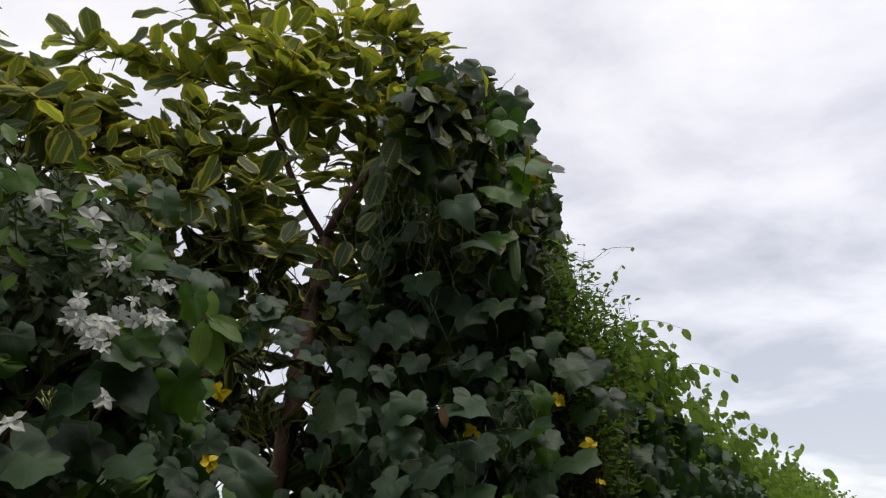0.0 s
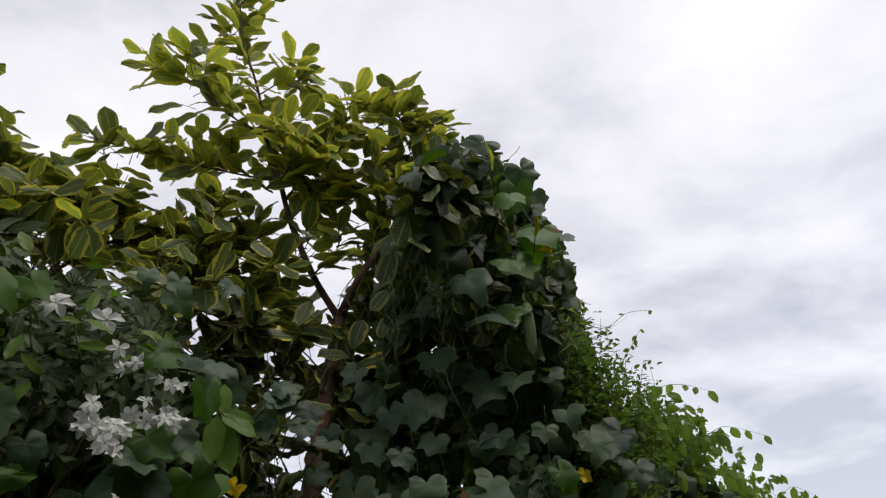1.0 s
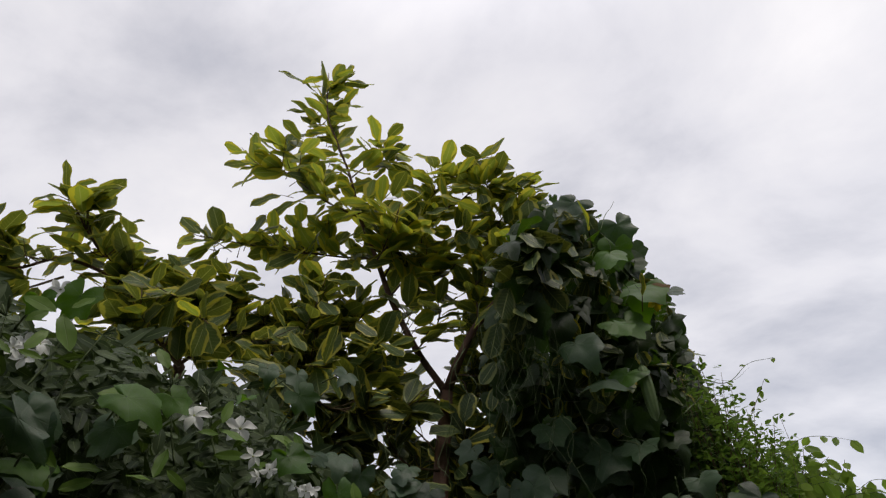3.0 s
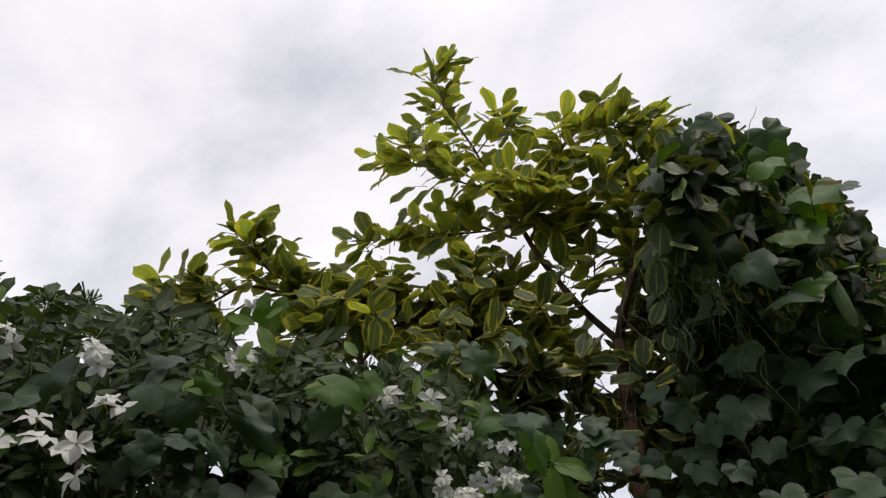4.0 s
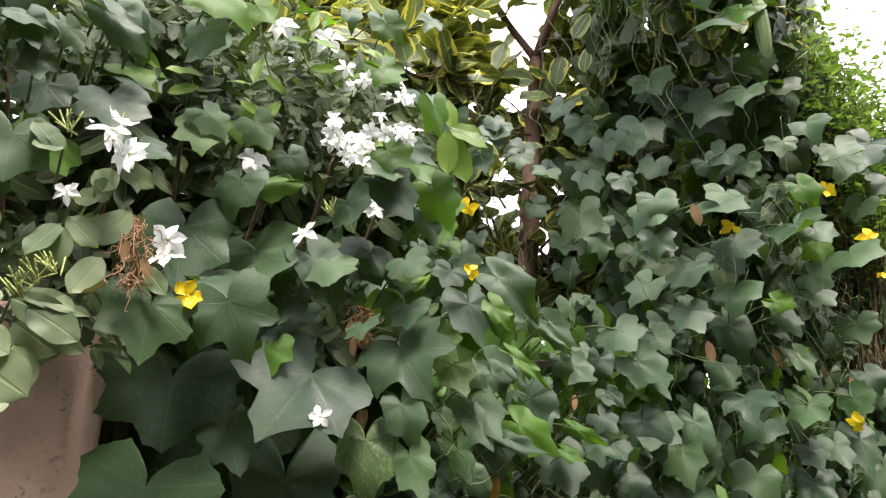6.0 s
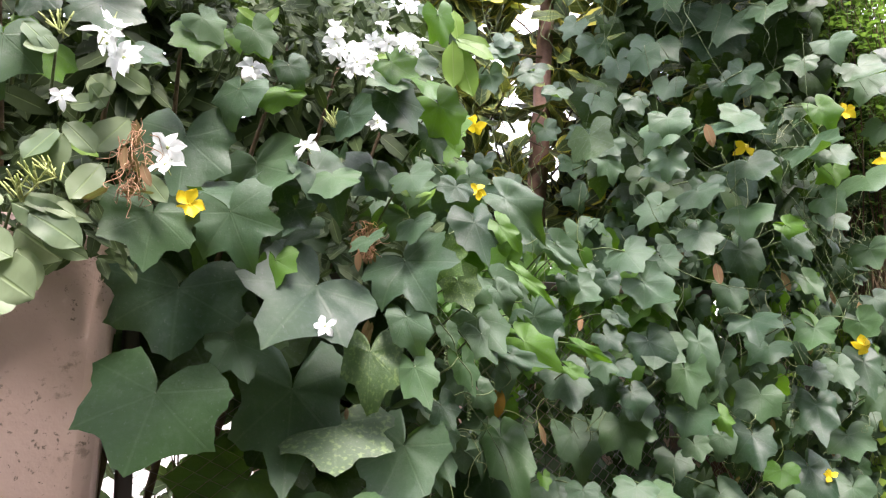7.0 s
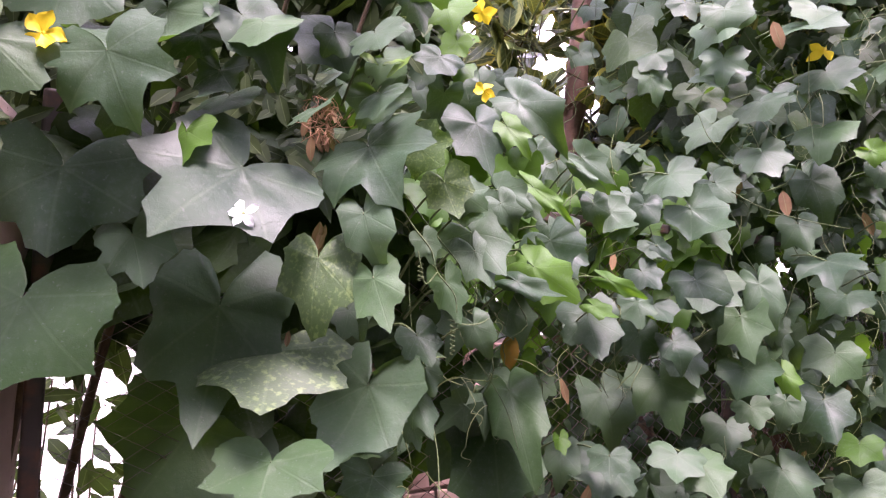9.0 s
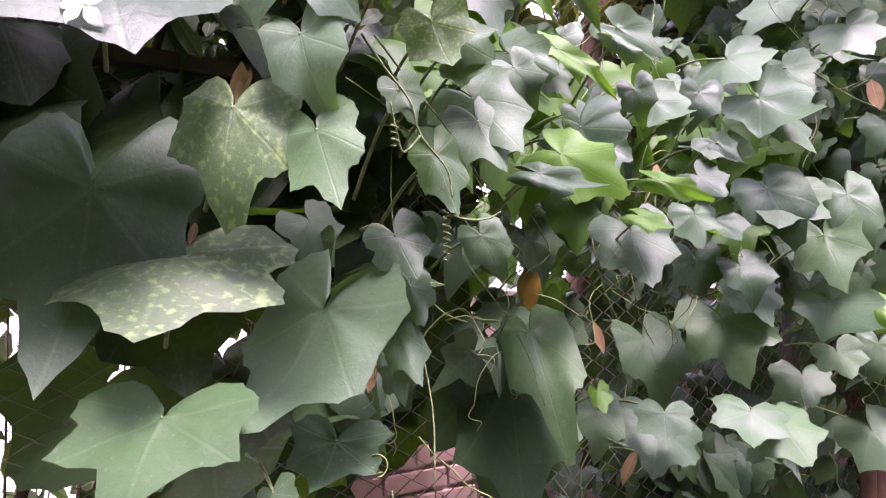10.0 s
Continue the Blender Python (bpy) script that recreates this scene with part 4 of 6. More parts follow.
hang(1.948, 1.060, 1.011, -0.036, -0.045, -0.062, 0.117, 1)
hang(2.084, 1.050, 1.099, -0.068, -0.083, -0.120, 0.122, -18)
hang(2.322, 1.030, 1.011, -0.064, -0.035, -0.093, 0.148, -14)
hang(2.136, 1.050, 1.668, -0.011, -0.065, -0.078, 0.071, -12)
hang(2.429, 1.020, 1.532, -0.018, -0.068, -0.064, 0.117, 16)
hang(2.564, 1.020, 1.616, -0.014, -0.055, -0.056, 0.103, -16)
hang(2.439, 1.020, 1.400, -0.056, -0.052, -0.131, 0.117, -6)
hang(2.593, 1.020, 1.298, -0.063, -0.034, -0.121, 0.120, 8)
hang(2.424, 1.080, 1.154, -0.057, -0.046, -0.104, 0.153, 0)
hang(1.769, 1.150, 1.047, -0.031, -0.090, -0.078, 0.130, -2)
hang(1.635, 1.200, 1.155, -0.030, -0.034, -0.055, 0.102, -9)
hang(0.021, 1.000, 1.880, -0.003, -0.010, -0.071, 0.090, -16)
hang(0.018, 1.000, 2.038, 0.019, -0.003, -0.042, 0.055, 3)
hang(-0.034, 1.000, 2.021, -0.004, -0.000, -0.038, 0.054, 2)
hang(0.064, 0.980, 2.031, 0.022, -0.005, -0.036, 0.031, 5)
hang(0.253, 1.020, 2.174, 0.060, -0.035, -0.034, 0.082, -10, 2)
hang(0.116, 1.100, 2.146, 0.021, -0.005, -0.029, 0.049, 6)
hang(0.158, 1.060, 2.106, 0.013, -0.000, -0.059, 0.044, 6)
hang(0.271, 1.100, 2.138, 0.014, -0.021, -0.057, 0.083, 11)
hang(0.347, 1.100, 2.011, 0.041, -0.026, -0.039, 0.072, 15, 2)
hang(0.001, 0.980, 1.734, -0.000, -0.014, -0.045, 0.039, 6)
hang(0.690, 1.200, 2.373, 0.033, -0.020, -0.045, 0.069, 17)
hang(0.581, 1.040, 2.160, 0.031, -0.020, -0.048, 0.077, -12, 2)
hang(1.825, 1.400, 2.443, 0.002, -0.010, -0.089, 0.117, 14)
hang(2.240, 1.300, 2.404, -0.020, 0.018, -0.090, 0.123, -1)
hang(1.893, 1.350, 2.340, -0.036, 0.001, -0.074, 0.107, 9)
hang(2.161, 1.450, 2.729, -0.074, -0.005, -0.140, 0.208, -3)
hang(2.502, 1.200, 3.359, -0.058, -0.069, 0.048, 0.145, 1, 2)
hang(0.260, 1.060, 2.136, -0.002, -0.001, -0.059, 0.068, 9)
hang(0.133, 1.060, 2.122, 0.041, -0.016, -0.068, 0.075, -2)
hang(0.027, 1.020, 2.030, -0.000, -0.004, -0.043, 0.058, 15)
hang(-0.067, 1.020, 1.998, 0.015, -0.006, -0.033, 0.049, 1)
hang(-0.029, 1.030, 2.037, 0.004, -0.005, -0.042, 0.050, 17)
hang(1.514, 1.100, 2.085, -0.029, -0.025, -0.073, 0.108, 3)
hang(1.817, 1.060, 2.145, -0.048, -0.021, -0.077, 0.121, -18)
hang(1.506, 1.100, 1.970, -0.017, -0.009, -0.065, 0.092, 8)
hang(1.687, 1.100, 1.923, -0.019, -0.014, -0.068, 0.099, 2)
hang(1.910, 1.080, 2.001, -0.058, -0.033, -0.060, 0.116, -17)
hang(2.755, 1.020, 2.476, -0.081, -0.013, -0.124, 0.192, 6)
hang(2.297, 1.020, 2.095, -0.030, -0.056, -0.066, 0.123, -10)
hang(0.601, 1.050, 1.975, -0.007, -0.037, -0.052, 0.086, -15)
hang(0.476, 1.020, 1.769, -0.016, -0.033, -0.044, 0.087, 3)
hang(0.629, 1.020, 1.791, -0.006, -0.037, -0.042, 0.079, 11)
hang(0.409, 1.050, 1.950, 0.015, -0.016, -0.042, 0.054, 4)
hang(1.105, 1.300, 1.871, 0.024, -0.052, -0.064, 0.104, 4)
hang(0.463, 1.040, 1.589, -0.113, -0.055, -0.102, 0.218, -20)
hang(-0.054, 1.000, 1.870, -0.005, -0.019, -0.043, 0.071, -1)
hang(-0.041, 1.000, 2.029, 0.036, -0.012, -0.026, 0.047, 13)
hang(0.009, 1.000, 2.044, 0.036, -0.015, -0.019, 0.039, -17)
hang(0.060, 0.990, 2.037, 0.030, -0.009, -0.042, 0.030, -15)
hang(0.036, 1.020, 2.003, 0.005, -0.004, -0.053, 0.049, -17)
hang(0.120, 1.050, 2.108, 0.056, -0.019, -0.068, 0.052, 5)
hang(-0.048, 1.000, 1.795, 0.020, -0.011, -0.029, 0.037, -2)
hang(-0.083, 1.020, 1.830, 0.007, -0.016, -0.037, 0.060, 11)
hang(2.181, 1.250, 3.922, -0.051, 0.076, -0.097, 0.188, 1)
hang(2.340, 1.120, 3.791, 0.046, -0.023, -0.133, 0.155, 2)
hang(2.226, 1.100, 3.575, 0.024, 0.022, -0.131, 0.154, -7, 2)
hang(2.398, 1.100, 3.407, -0.001, 0.041, -0.144, 0.213, 5, 2)
hang(2.142, 1.080, 3.127, 0.009, -0.065, -0.107, 0.190, -7, 2)
hang(1.978, 1.400, 2.709, -0.029, -0.065, -0.107, 0.179, 2)
hang(0.814, 1.080, 1.571, 0.023, -0.030, -0.024, 0.045, 5)
hang(0.919, 1.120, 1.596, 0.016, -0.028, -0.051, 0.054, -2)
hang(0.993, 1.150, 1.613, 0.020, -0.035, -0.047, 0.047, 1)
hang(0.989, 1.120, 1.631, 0.037, -0.066, -0.061, 0.034, 6, 2)
hang(1.112, 1.170, 1.534, -0.007, -0.023, -0.078, 0.075, -12)
hang(1.075, 1.180, 1.575, 0.002, -0.015, -0.042, 0.046, -17)
hang(1.003, 1.120, 1.520, 0.013, -0.039, -0.059, 0.026, 18, 2)
hang(0.832, 1.070, 1.507, 0.014, -0.035, -0.063, 0.061, -10)
hang(0.940, 1.100, 1.463, 0.039, -0.079, -0.031, 0.041, 1)
hang(1.172, 1.120, 1.474, 0.023, -0.076, -0.034, 0.029, 14, 2)
hang(1.309, 1.160, 1.496, 0.008, -0.043, -0.042, 0.067, -4)
hang(1.439, 1.130, 1.482, -0.007, -0.058, -0.089, 0.112, -1)
hang(1.483, 1.130, 1.610, 0.005, -0.056, -0.075, 0.063, -3)
hang(1.345, 1.150, 1.551, 0.008, -0.038, -0.036, 0.039, 2)
hang(1.269, 1.180, 1.580, 0.013, -0.036, -0.015, 0.056, -7)
hang(1.213, 1.200, 1.633, -0.000, -0.017, -0.059, 0.055, 9)
hang(1.322, 1.220, 1.667, 0.013, -0.034, -0.034, 0.050, -12)
hang(1.482, 1.250, 1.704, -0.041, -0.019, -0.041, 0.079, -12)
hang(1.770, 1.300, 1.729, -0.075, -0.046, -0.055, 0.132, 2)
hang(1.155, 1.180, 1.693, 0.026, -0.052, -0.057, 0.026, 3)
hang(1.816, 1.120, 1.630, -0.009, -0.032, -0.073, 0.088, -4)
hang(1.344, 1.200, 1.369, -0.017, -0.028, -0.069, 0.074, 10)
hang(1.155, 1.140, 1.424, 0.016, -0.049, -0.026, 0.039, -8, 2)
hang(1.283, 1.150, 1.434, -0.009, -0.022, -0.055, 0.066, -13)
hang(1.606, 1.120, 1.208, -0.018, -0.033, -0.048, 0.078, 3)
hang(1.743, 1.120, 1.213, -0.036, -0.007, -0.061, 0.075, -5)
hang(1.124, 1.200, 1.171, -0.006, -0.021, -0.028, 0.030, 18, 2)
hang(2.762, 1.030, 2.267, -0.029, 0.023, -0.086, 0.131, 10)
hang(2.237, 1.200, 2.375, -0.004, -0.007, -0.084, 0.096, -1)
hang(1.965, 1.200, 2.316, 0.009, -0.031, -0.068, 0.104, -4)
hang(1.707, 1.350, 2.248, 0.003, -0.031, -0.067, 0.098, -11)
hang(1.624, 1.400, 2.039, 0.008, -0.027, -0.076, 0.094, -16)
hang(0.680, 1.100, 1.177, -0.028, -0.029, -0.051, 0.105, 0)
hang(0.604, 1.050, 1.153, 0.002, -0.021, -0.021, 0.042, 15)
hang(0.753, 1.080, 1.329, 0.004, -0.022, -0.042, 0.045, -6)
hang(0.737, 1.080, 1.287, 0.009, -0.040, -0.058, 0.043, 2)
hang(0.753, 1.120, 1.244, 0.003, -0.028, -0.041, 0.037, 18)
hang(1.054, 1.320, 1.171, -0.053, -0.103, -0.173, 0.175, 0)
hang(0.726, 1.060, 1.378, 0.012, -0.025, -0.046, 0.059, -7)
hang(0.880, 1.140, 1.389, 0.012, -0.031, -0.052, 0.056, -1)
hang(0.755, 1.030, 1.456, 0.012, -0.023, -0.061, 0.047, 3)
hang(0.712, 1.020, 1.513, 0.013, -0.012, -0.039, 0.042, -13)
hang(0.781, 1.080, 1.610, 0.017, -0.014, -0.061, 0.079, 4, 1)
hang(1.172, 1.250, 1.132, -0.031, -0.031, -0.064, 0.072, -10)
hang(1.205, 1.150, 1.139, -0.026, -0.025, -0.046, 0.083, 8)
hang(0.161, 1.150, 2.390, -0.015, 0.014, -0.065, 0.061, 0, 2)
hang(0.101, 1.150, 2.353, 0.019, 0.002, -0.043, 0.054, 15, 2)
hang(0.044, 1.050, 2.168, 0.031, -0.007, -0.032, 0.038, -1, 2)
hang(0.704, 1.040, 2.118, 0.012, -0.011, -0.071, 0.055, 11, 2)
hang(0.350, 1.080, 2.223, 0.032, -0.016, -0.033, 0.056, 4, 2)
hang(0.607, 1.050, 2.003, 0.036, -0.040, -0.041, 0.075, 8, 2)
hang(0.269, 1.050, 1.991, 0.029, -0.017, -0.040, 0.050, 0)
hang(0.349, 1.050, 1.992, 0.022, -0.015, -0.050, 0.060, 8)
hang(0.043, 1.000, 1.674, 0.060, -0.032, -0.030, 0.041, 18, 4)
hang(0.048, 1.000, 1.683, 0.072, -0.040, -0.017, 0.027, 8, 4)
hang(0.137, 1.000, 1.735, -0.035, -0.012, -0.054, 0.038, -16, 4)
hang(0.085, 1.000, 1.772, -0.035, -0.013, -0.046, 0.036, 8, 4)
hang(0.094, 1.010, 1.785, 0.035, -0.018, -0.035, 0.036, -9, 4)
hang(0.170, 1.020, 1.806, -0.043, -0.008, -0.052, 0.046, -6, 4)
hang(0.052, 0.990, 1.617, 0.024, -0.020, -0.044, 0.031, -18, 4)
hang(0.077, 1.010, 1.635, 0.046, -0.026, -0.020, 0.027, 12, 4)
hang(0.187, 0.990, 1.727, 0.027, -0.018, -0.040, 0.025, 14, 4)
hang(0.099, 1.020, 1.812, 0.031, -0.022, 0.006, 0.028, 9, 4)
hang(0.142, 0.980, 1.858, 0.041, -0.021, -0.028, 0.031, 17, 4)
hang(0.078, 1.000, 1.875, -0.036, -0.016, -0.008, 0.024, -4, 4)
hang(0.056, 1.000, 1.894, 0.024, -0.010, -0.020, 0.023, -16, 4)
hang(0.051, 1.030, 1.647, 0.045, -0.026, -0.034, 0.053, 11, 4)
hang(0.120, 1.020, 1.856, 0.026, -0.012, -0.025, 0.036, 15, 4)
hang(0.141, 1.020, 1.818, -0.023, -0.020, 0.019, 0.035, 0, 4)
hang(0.013, 0.980, 1.602, 0.052, -0.037, -0.044, 0.062, 16, 4)
hang(-0.009, 0.990, 1.637, 0.054, -0.033, -0.032, 0.050, 3, 4)
hang(0.061, 0.990, 1.661, 0.053, -0.034, -0.030, 0.046, -4, 4)
hang(0.092, 1.000, 1.767, -0.038, -0.016, -0.055, 0.052, -14, 4)
hang(0.027, 1.000, 1.687, -0.025, -0.015, -0.030, 0.042, 0, 4)
hang(0.110, 1.010, 1.724, 0.026, -0.019, -0.038, 0.039, -11, 4)
hang(0.068, 1.000, 1.683, 0.041, -0.026, -0.021, 0.026, -3, 4)
hang(0.034, 0.970, 1.574, -0.017, -0.021, -0.035, 0.057, -16, 4)
hang(0.041, 1.000, 1.901, 0.033, -0.014, -0.025, 0.035, -16, 4)
gl(1.292, 1.500, 2.370, 0.094, 0.070, -7)
gl(1.364, 1.500, 2.308, 0.083, 0.065, -2)
gl(1.039, 1.400, 2.314, 0.099, 0.062, -19)
gl(0.958, 1.400, 2.345, 0.094, 0.061, -9)
gl(0.847, 1.350, 2.314, 0.077, 0.058, -22)
gl(2.139, 1.250, 2.609, 0.177, 0.155, -24)
gl(2.505, 1.000, 2.431, 0.131, 0.119, 14)
gl(2.417, 1.050, 2.524, 0.116, 0.103, 17)
gl(1.533, 1.750, 2.533, 0.094, 0.072, -13)
gl(1.638, 1.750, 2.466, 0.100, 0.080, -27)
gl(1.748, 1.800, 2.265, 0.104, 0.081, 21)
gl(1.796, 1.800, 2.433, 0.097, 0.077, 28)
gl(1.743, 1.600, 2.214, 0.095, 0.076, -26)
gl(1.719, 1.500, 2.293, 0.096, 0.075, 16)
gl(1.679, 1.600, 2.084, 0.096, 0.074, -6)
gl(1.817, 1.600, 2.551, 0.120, 0.095, -13)
gl(1.810, 1.500, 2.445, 0.100, 0.078, 14)
gl(1.674, 1.600, 1.981, 0.093, 0.073, 22)
gl(1.644, 1.400, 2.107, 0.085, 0.069, -29)
gl(1.822, 1.700, 2.666, 0.103, 0.085, -29)
gl(1.307, 1.600, 2.315, 0.083, 0.063, 13)
gl(1.280, 1.600, 2.036, 0.072, 0.054, -10)
gl(2.849, 1.000, 2.527, 0.173, 0.135, -30)
gl(2.993, 1.000, 2.397, 0.147, 0.122, 0)
gl(2.003, 1.150, 2.346, 0.119, 0.091, -29)
gl(2.079, 1.060, 3.436, 0.197, 0.119, -6, 2, hedge_vine)
gl(1.957, 1.150, 3.589, 0.138, 0.080, 4, 0, hedge_vine)
gl(2.291, 1.030, 3.342, 0.226, 0.147, -20, 2, hedge_vine)
gl(1.996, 1.050, 2.821, 0.160, 0.110, -26, 2, hedge_vine)
gl(1.988, 1.050, 3.042, 0.127, 0.086, 18, 2, hedge_vine)
gl(2.492, 1.000, 3.413, 0.136, 0.086, -13)
gl(1.788, 1.120, 2.901, 0.170, 0.119, 25)
gl(1.933, 1.100, 2.790, 0.170, 0.122, 21)
gl(2.193, 1.150, 2.627, 0.161, 0.115, -9)
gl(0.648, 1.500, 2.537, 0.073, 0.051, -28)
gl(0.759, 1.500, 2.577, 0.070, 0.045, 4)
gl(0.858, 1.500, 2.592, 0.084, 0.055, 3)
gl(1.036, 1.500, 2.654, 0.082, 0.058, -30)
gl(0.556, 1.200, 2.325, 0.059, 0.038, 5, 2)
gl(1.278, 1.500, 2.396, 0.071, 0.054, 3)

tagged(link_mesh("stalkwork", stalks[0], stalks[1], MAT_STEM, vine), kind="stuff")

# ---- white-flowered bush ----
BUSH_TOP = ((-1.2, 2.31), (-0.33, 2.30), (-0.1, 2.26), (0.1, 2.24), (0.5, 2.24), (0.7, 2.16), (0.85, 2.02), (0.95, 1.85))


def bush_leaves(number, depth, size, near, lo=-1.2, hi=0.74, bottom=1.62):
    out = []
    while len(out) < number:
        u = rng.uniform(lo, hi)
        z = rng.uniform(bottom, 2.4)
        if z > ramp(BUSH_TOP, u) + 0.05 * noise.noise(Vector((u * 9, z * 9, 3))) - 0.02:
            continue
        if z < 1.98 and near < 1.5 and rng.random() < 0.45:  # thin and twiggy below
            continue
        if z < 2.12 and near < 1.5 and noise.noise(Vector((u * 3.4, z * 4.5, 9))) > 0.12:  # dark caves between the boughs
            continue
        v = near + (depth * 0.25 * rng.random() if rng.random() < 0.6 else depth * rng.uniform(0.6, 1.0)) + 0.8 * max(0.0, noise.noise(Vector((u * 7, z * 7, 1))))
        eye = Vector((0, 0, 1.6))
        p = eye + (at(u, 1.08, z) - eye) * (v / 1.08)
        n = facing(p) + wander(0.8) + Vector((0, 0, 0.4))
        s = rng.uniform(*size)
        out.append(frame_of(p, n, wander(1.0) + Vector((0, 0, -0.15)) - AWAY * 0.3, s))
    return out


rng.seed(12)
spread(bush, bush_leaves(8000, 0.5, (0.028, 0.066), 1.14), NARROW_ROUGH, ME_NARROW, MAT_JASMINE_LEAF, 220)
mass("foliage", NARROW_ROUGH, bush_leaves(12500, 0.45, (0.08, 0.13), 1.55, bottom=1.45), MAT_JASMINE_LEAF, bush)
for k in range(14):
    u = -1.0 + 0.13 * k
    stem("stem", [at(u * 0.4, 1.56, 0.0), at(u * 0.7, 1.55, 1.0), at(u, 1.42, 1.7), at(u + rng.uniform(-0.1, 0.1), 1.3, 2.1 if u < 0.7 else 1.85)], 0.012, 0.003, MAT_TWIG, bush)


# vine and fresh leaves that have crept over the bush
for k in range(55):
    u = rng.uniform(-1.15, 0.75)
    q = at(u, rng.uniform(1.02, 1.16), rng.uniform(1.66, ramp(BUSH_TOP, u) - 0.05))
    young = k % 4 == 0
    s = rng.uniform(0.045, 0.08)
    piece("creeping_leaf", (ME_GOURD_YOUNG if young else ME_GOURD)[k % 14], frame_of(q, facing(q) + wander(0.6) + Vector((0, 0, rng.uniform(0.1, 0.9))), DOWN + wander(0.7), s, s * 1.35), bush)
for k in range(28):
    u = rng.uniform(-1.15, 0.75)
    q = at(u, rng.uniform(1.02, 1.14), ramp(BUSH_TOP, u) - 0.5 * rng.random() ** 2)
    for j in range(3):
        piece("fresh_leaf", ME_FRESH[(k + j) % 4], frame_of(q + wander(0.012), facing(q) + wander(0.7) + Vector((0, 0, 0.4)), Vector((0, 0, 0.4)) + wander(1.0), rng.uniform(0.035, 0.065)), bush)


def oval_leaf(u, v, z, length, turn, meshes=ME_NARROW, owner=None, wide=1.0):
    """A long oval leaf; turn: degrees from hanging straight down."""
    p = at(u, v, z)
    n = (facing(p) + wander(0.3)).normalized()
    down = (DOWN - n * DOWN.dot(n)).normalized()
    count[0] += 1
    piece("leaf", meshes[count[0] % len(meshes)], frame_of(p, n, Matrix.Rotation(radians(turn), 3, n) @ down, length, length * wide), owner or bush)


def flower_white(u, v, z, size, number=1, spread=0.03):
    """White star flowers, alone or in a loose cluster."""
    for k in range(number):
        p = at(u, v, z) + (wander(spread) if number > 1 else Vector())
        n = facing(p) + wander(0.75) + Vector((0, 0, 0.1))
        count[0] += 1
        blossom(frame_of(p, n, wander(1), size * rng.uniform(0.85, 1.1)), ME_WHITE, ME_THROAT, 5 + count[0] % 2, bush, "white star flower")


oval_leaf(0.761, 1.060, 2.088, 0.090, 60, ME_FRESH, wide=1.30)
oval_leaf(0.760, 1.060, 2.081, 0.117, 18, ME_FRESH, wide=1.30)
oval_leaf(0.754, 1.060, 2.087, 0.103, 2, ME_FRESH, wide=1.30)
oval_leaf(0.762, 1.060, 2.094, 0.071, 78, ME_FRESH, wide=1.30)
oval_leaf(0.769, 1.060, 2.088, 0.071, -172, ME_FRESH, wide=1.30)
oval_leaf(0.289, 1.100, 2.222, 0.060, -64, ME_FRESH, wide=1.30)
oval_leaf(0.313, 1.100, 2.220, 0.051, 63, ME_FRESH, wide=1.30)
oval_leaf(0.336, 1.100, 2.282, 0.054, -152, ME_FRESH, wide=1.30)
oval_leaf(0.124, 1.100, 2.315, 0.065, -117, ME_FRESH, wide=1.30)
oval_leaf(0.144, 1.100, 2.333, 0.044, 136, ME_FRESH, wide=1.30)
oval_leaf(0.134, 1.100, 2.317, 0.078, 22, ME_FRESH, wide=1.30)
oval_leaf(0.113, 1.100, 2.313, 0.041, -43, ME_FRESH, wide=1.30)
flower_white(0.437, 1.040, 1.817, 0.059)
flower_white(0.572, 1.040, 1.885, 0.043)
flower_white(0.217, 1.000, 1.769, 0.053)
flower_white(0.215, 1.000, 1.745, 0.051)
flower_white(0.356, 1.060, 1.917, 0.044)
flower_white(0.453, 0.985, 1.524, 0.035)
flower_white(0.088, 1.000, 1.816, 0.042)
flower_white(0.482, 1.060, 2.194, 0.058)
flower_white(0.397, 1.080, 2.201, 0.057)
flower_white(0.518, 1.060, 2.150, 0.046)
flower_white(0.352, 1.060, 1.936, 0.052)
flower_white(0.127, 0.960, 1.895, 0.056)
flower_white(0.150, 0.960, 1.868, 0.054)
flower_white(-0.215, 0.950, 1.999, 0.054)
flower_white(0.119, 1.100, 2.252, 0.045)
flower_white(0.573, 1.040, 1.880, 0.044)
flower_white(-0.132, 0.950, 1.848, 0.065)
flower_white(-0.248, 1.300, 2.385, 0.053)
flower_white(-0.188, 1.350, 2.457, 0.055)
flower_white(-0.302, 1.200, 2.285, 0.072)
flower_white(0.143, 1.250, 2.443, 0.046)
flower_white(0.586, 1.040, 2.074, 0.036, 10, 0.060)
flower_white(0.516, 1.040, 1.995, 0.042, 5, 0.040)
flower_white(-0.130, 0.930, 1.976, 0.054, 5, 0.052)
flower_white(-0.098, 0.980, 2.079, 0.047, 3, 0.024)
flower_white(-0.125, 1.050, 2.174, 0.046, 3, 0.026)
flower_white(0.129, 0.980, 1.912, 0.045, 3, 0.040)
flower_white(0.578, 1.050, 2.071, 0.038, 7, 0.065)
flower_white(0.527, 1.050, 2.005, 0.038, 6, 0.042)
flower_white(0.109, 1.100, 2.238, 0.044, 3, 0.028)
flower_white(-0.299, 1.150, 2.247, 0.052, 4, 0.046)
flower_yellow(0.249, 1.000, 1.693, 0.047)
flower_yellow(0.986, 1.280, 2.010, 0.053)
flower_yellow(0.986, 1.270, 1.846, 0.047)
flower_yellow(1.817, 1.050, 2.037, 0.063)
flower_yellow(2.457, 1.030, 2.265, 0.072)
flower_yellow(2.705, 1.000, 2.116, 0.079)
flower_yellow(2.401, 1.000, 1.455, 0.072)
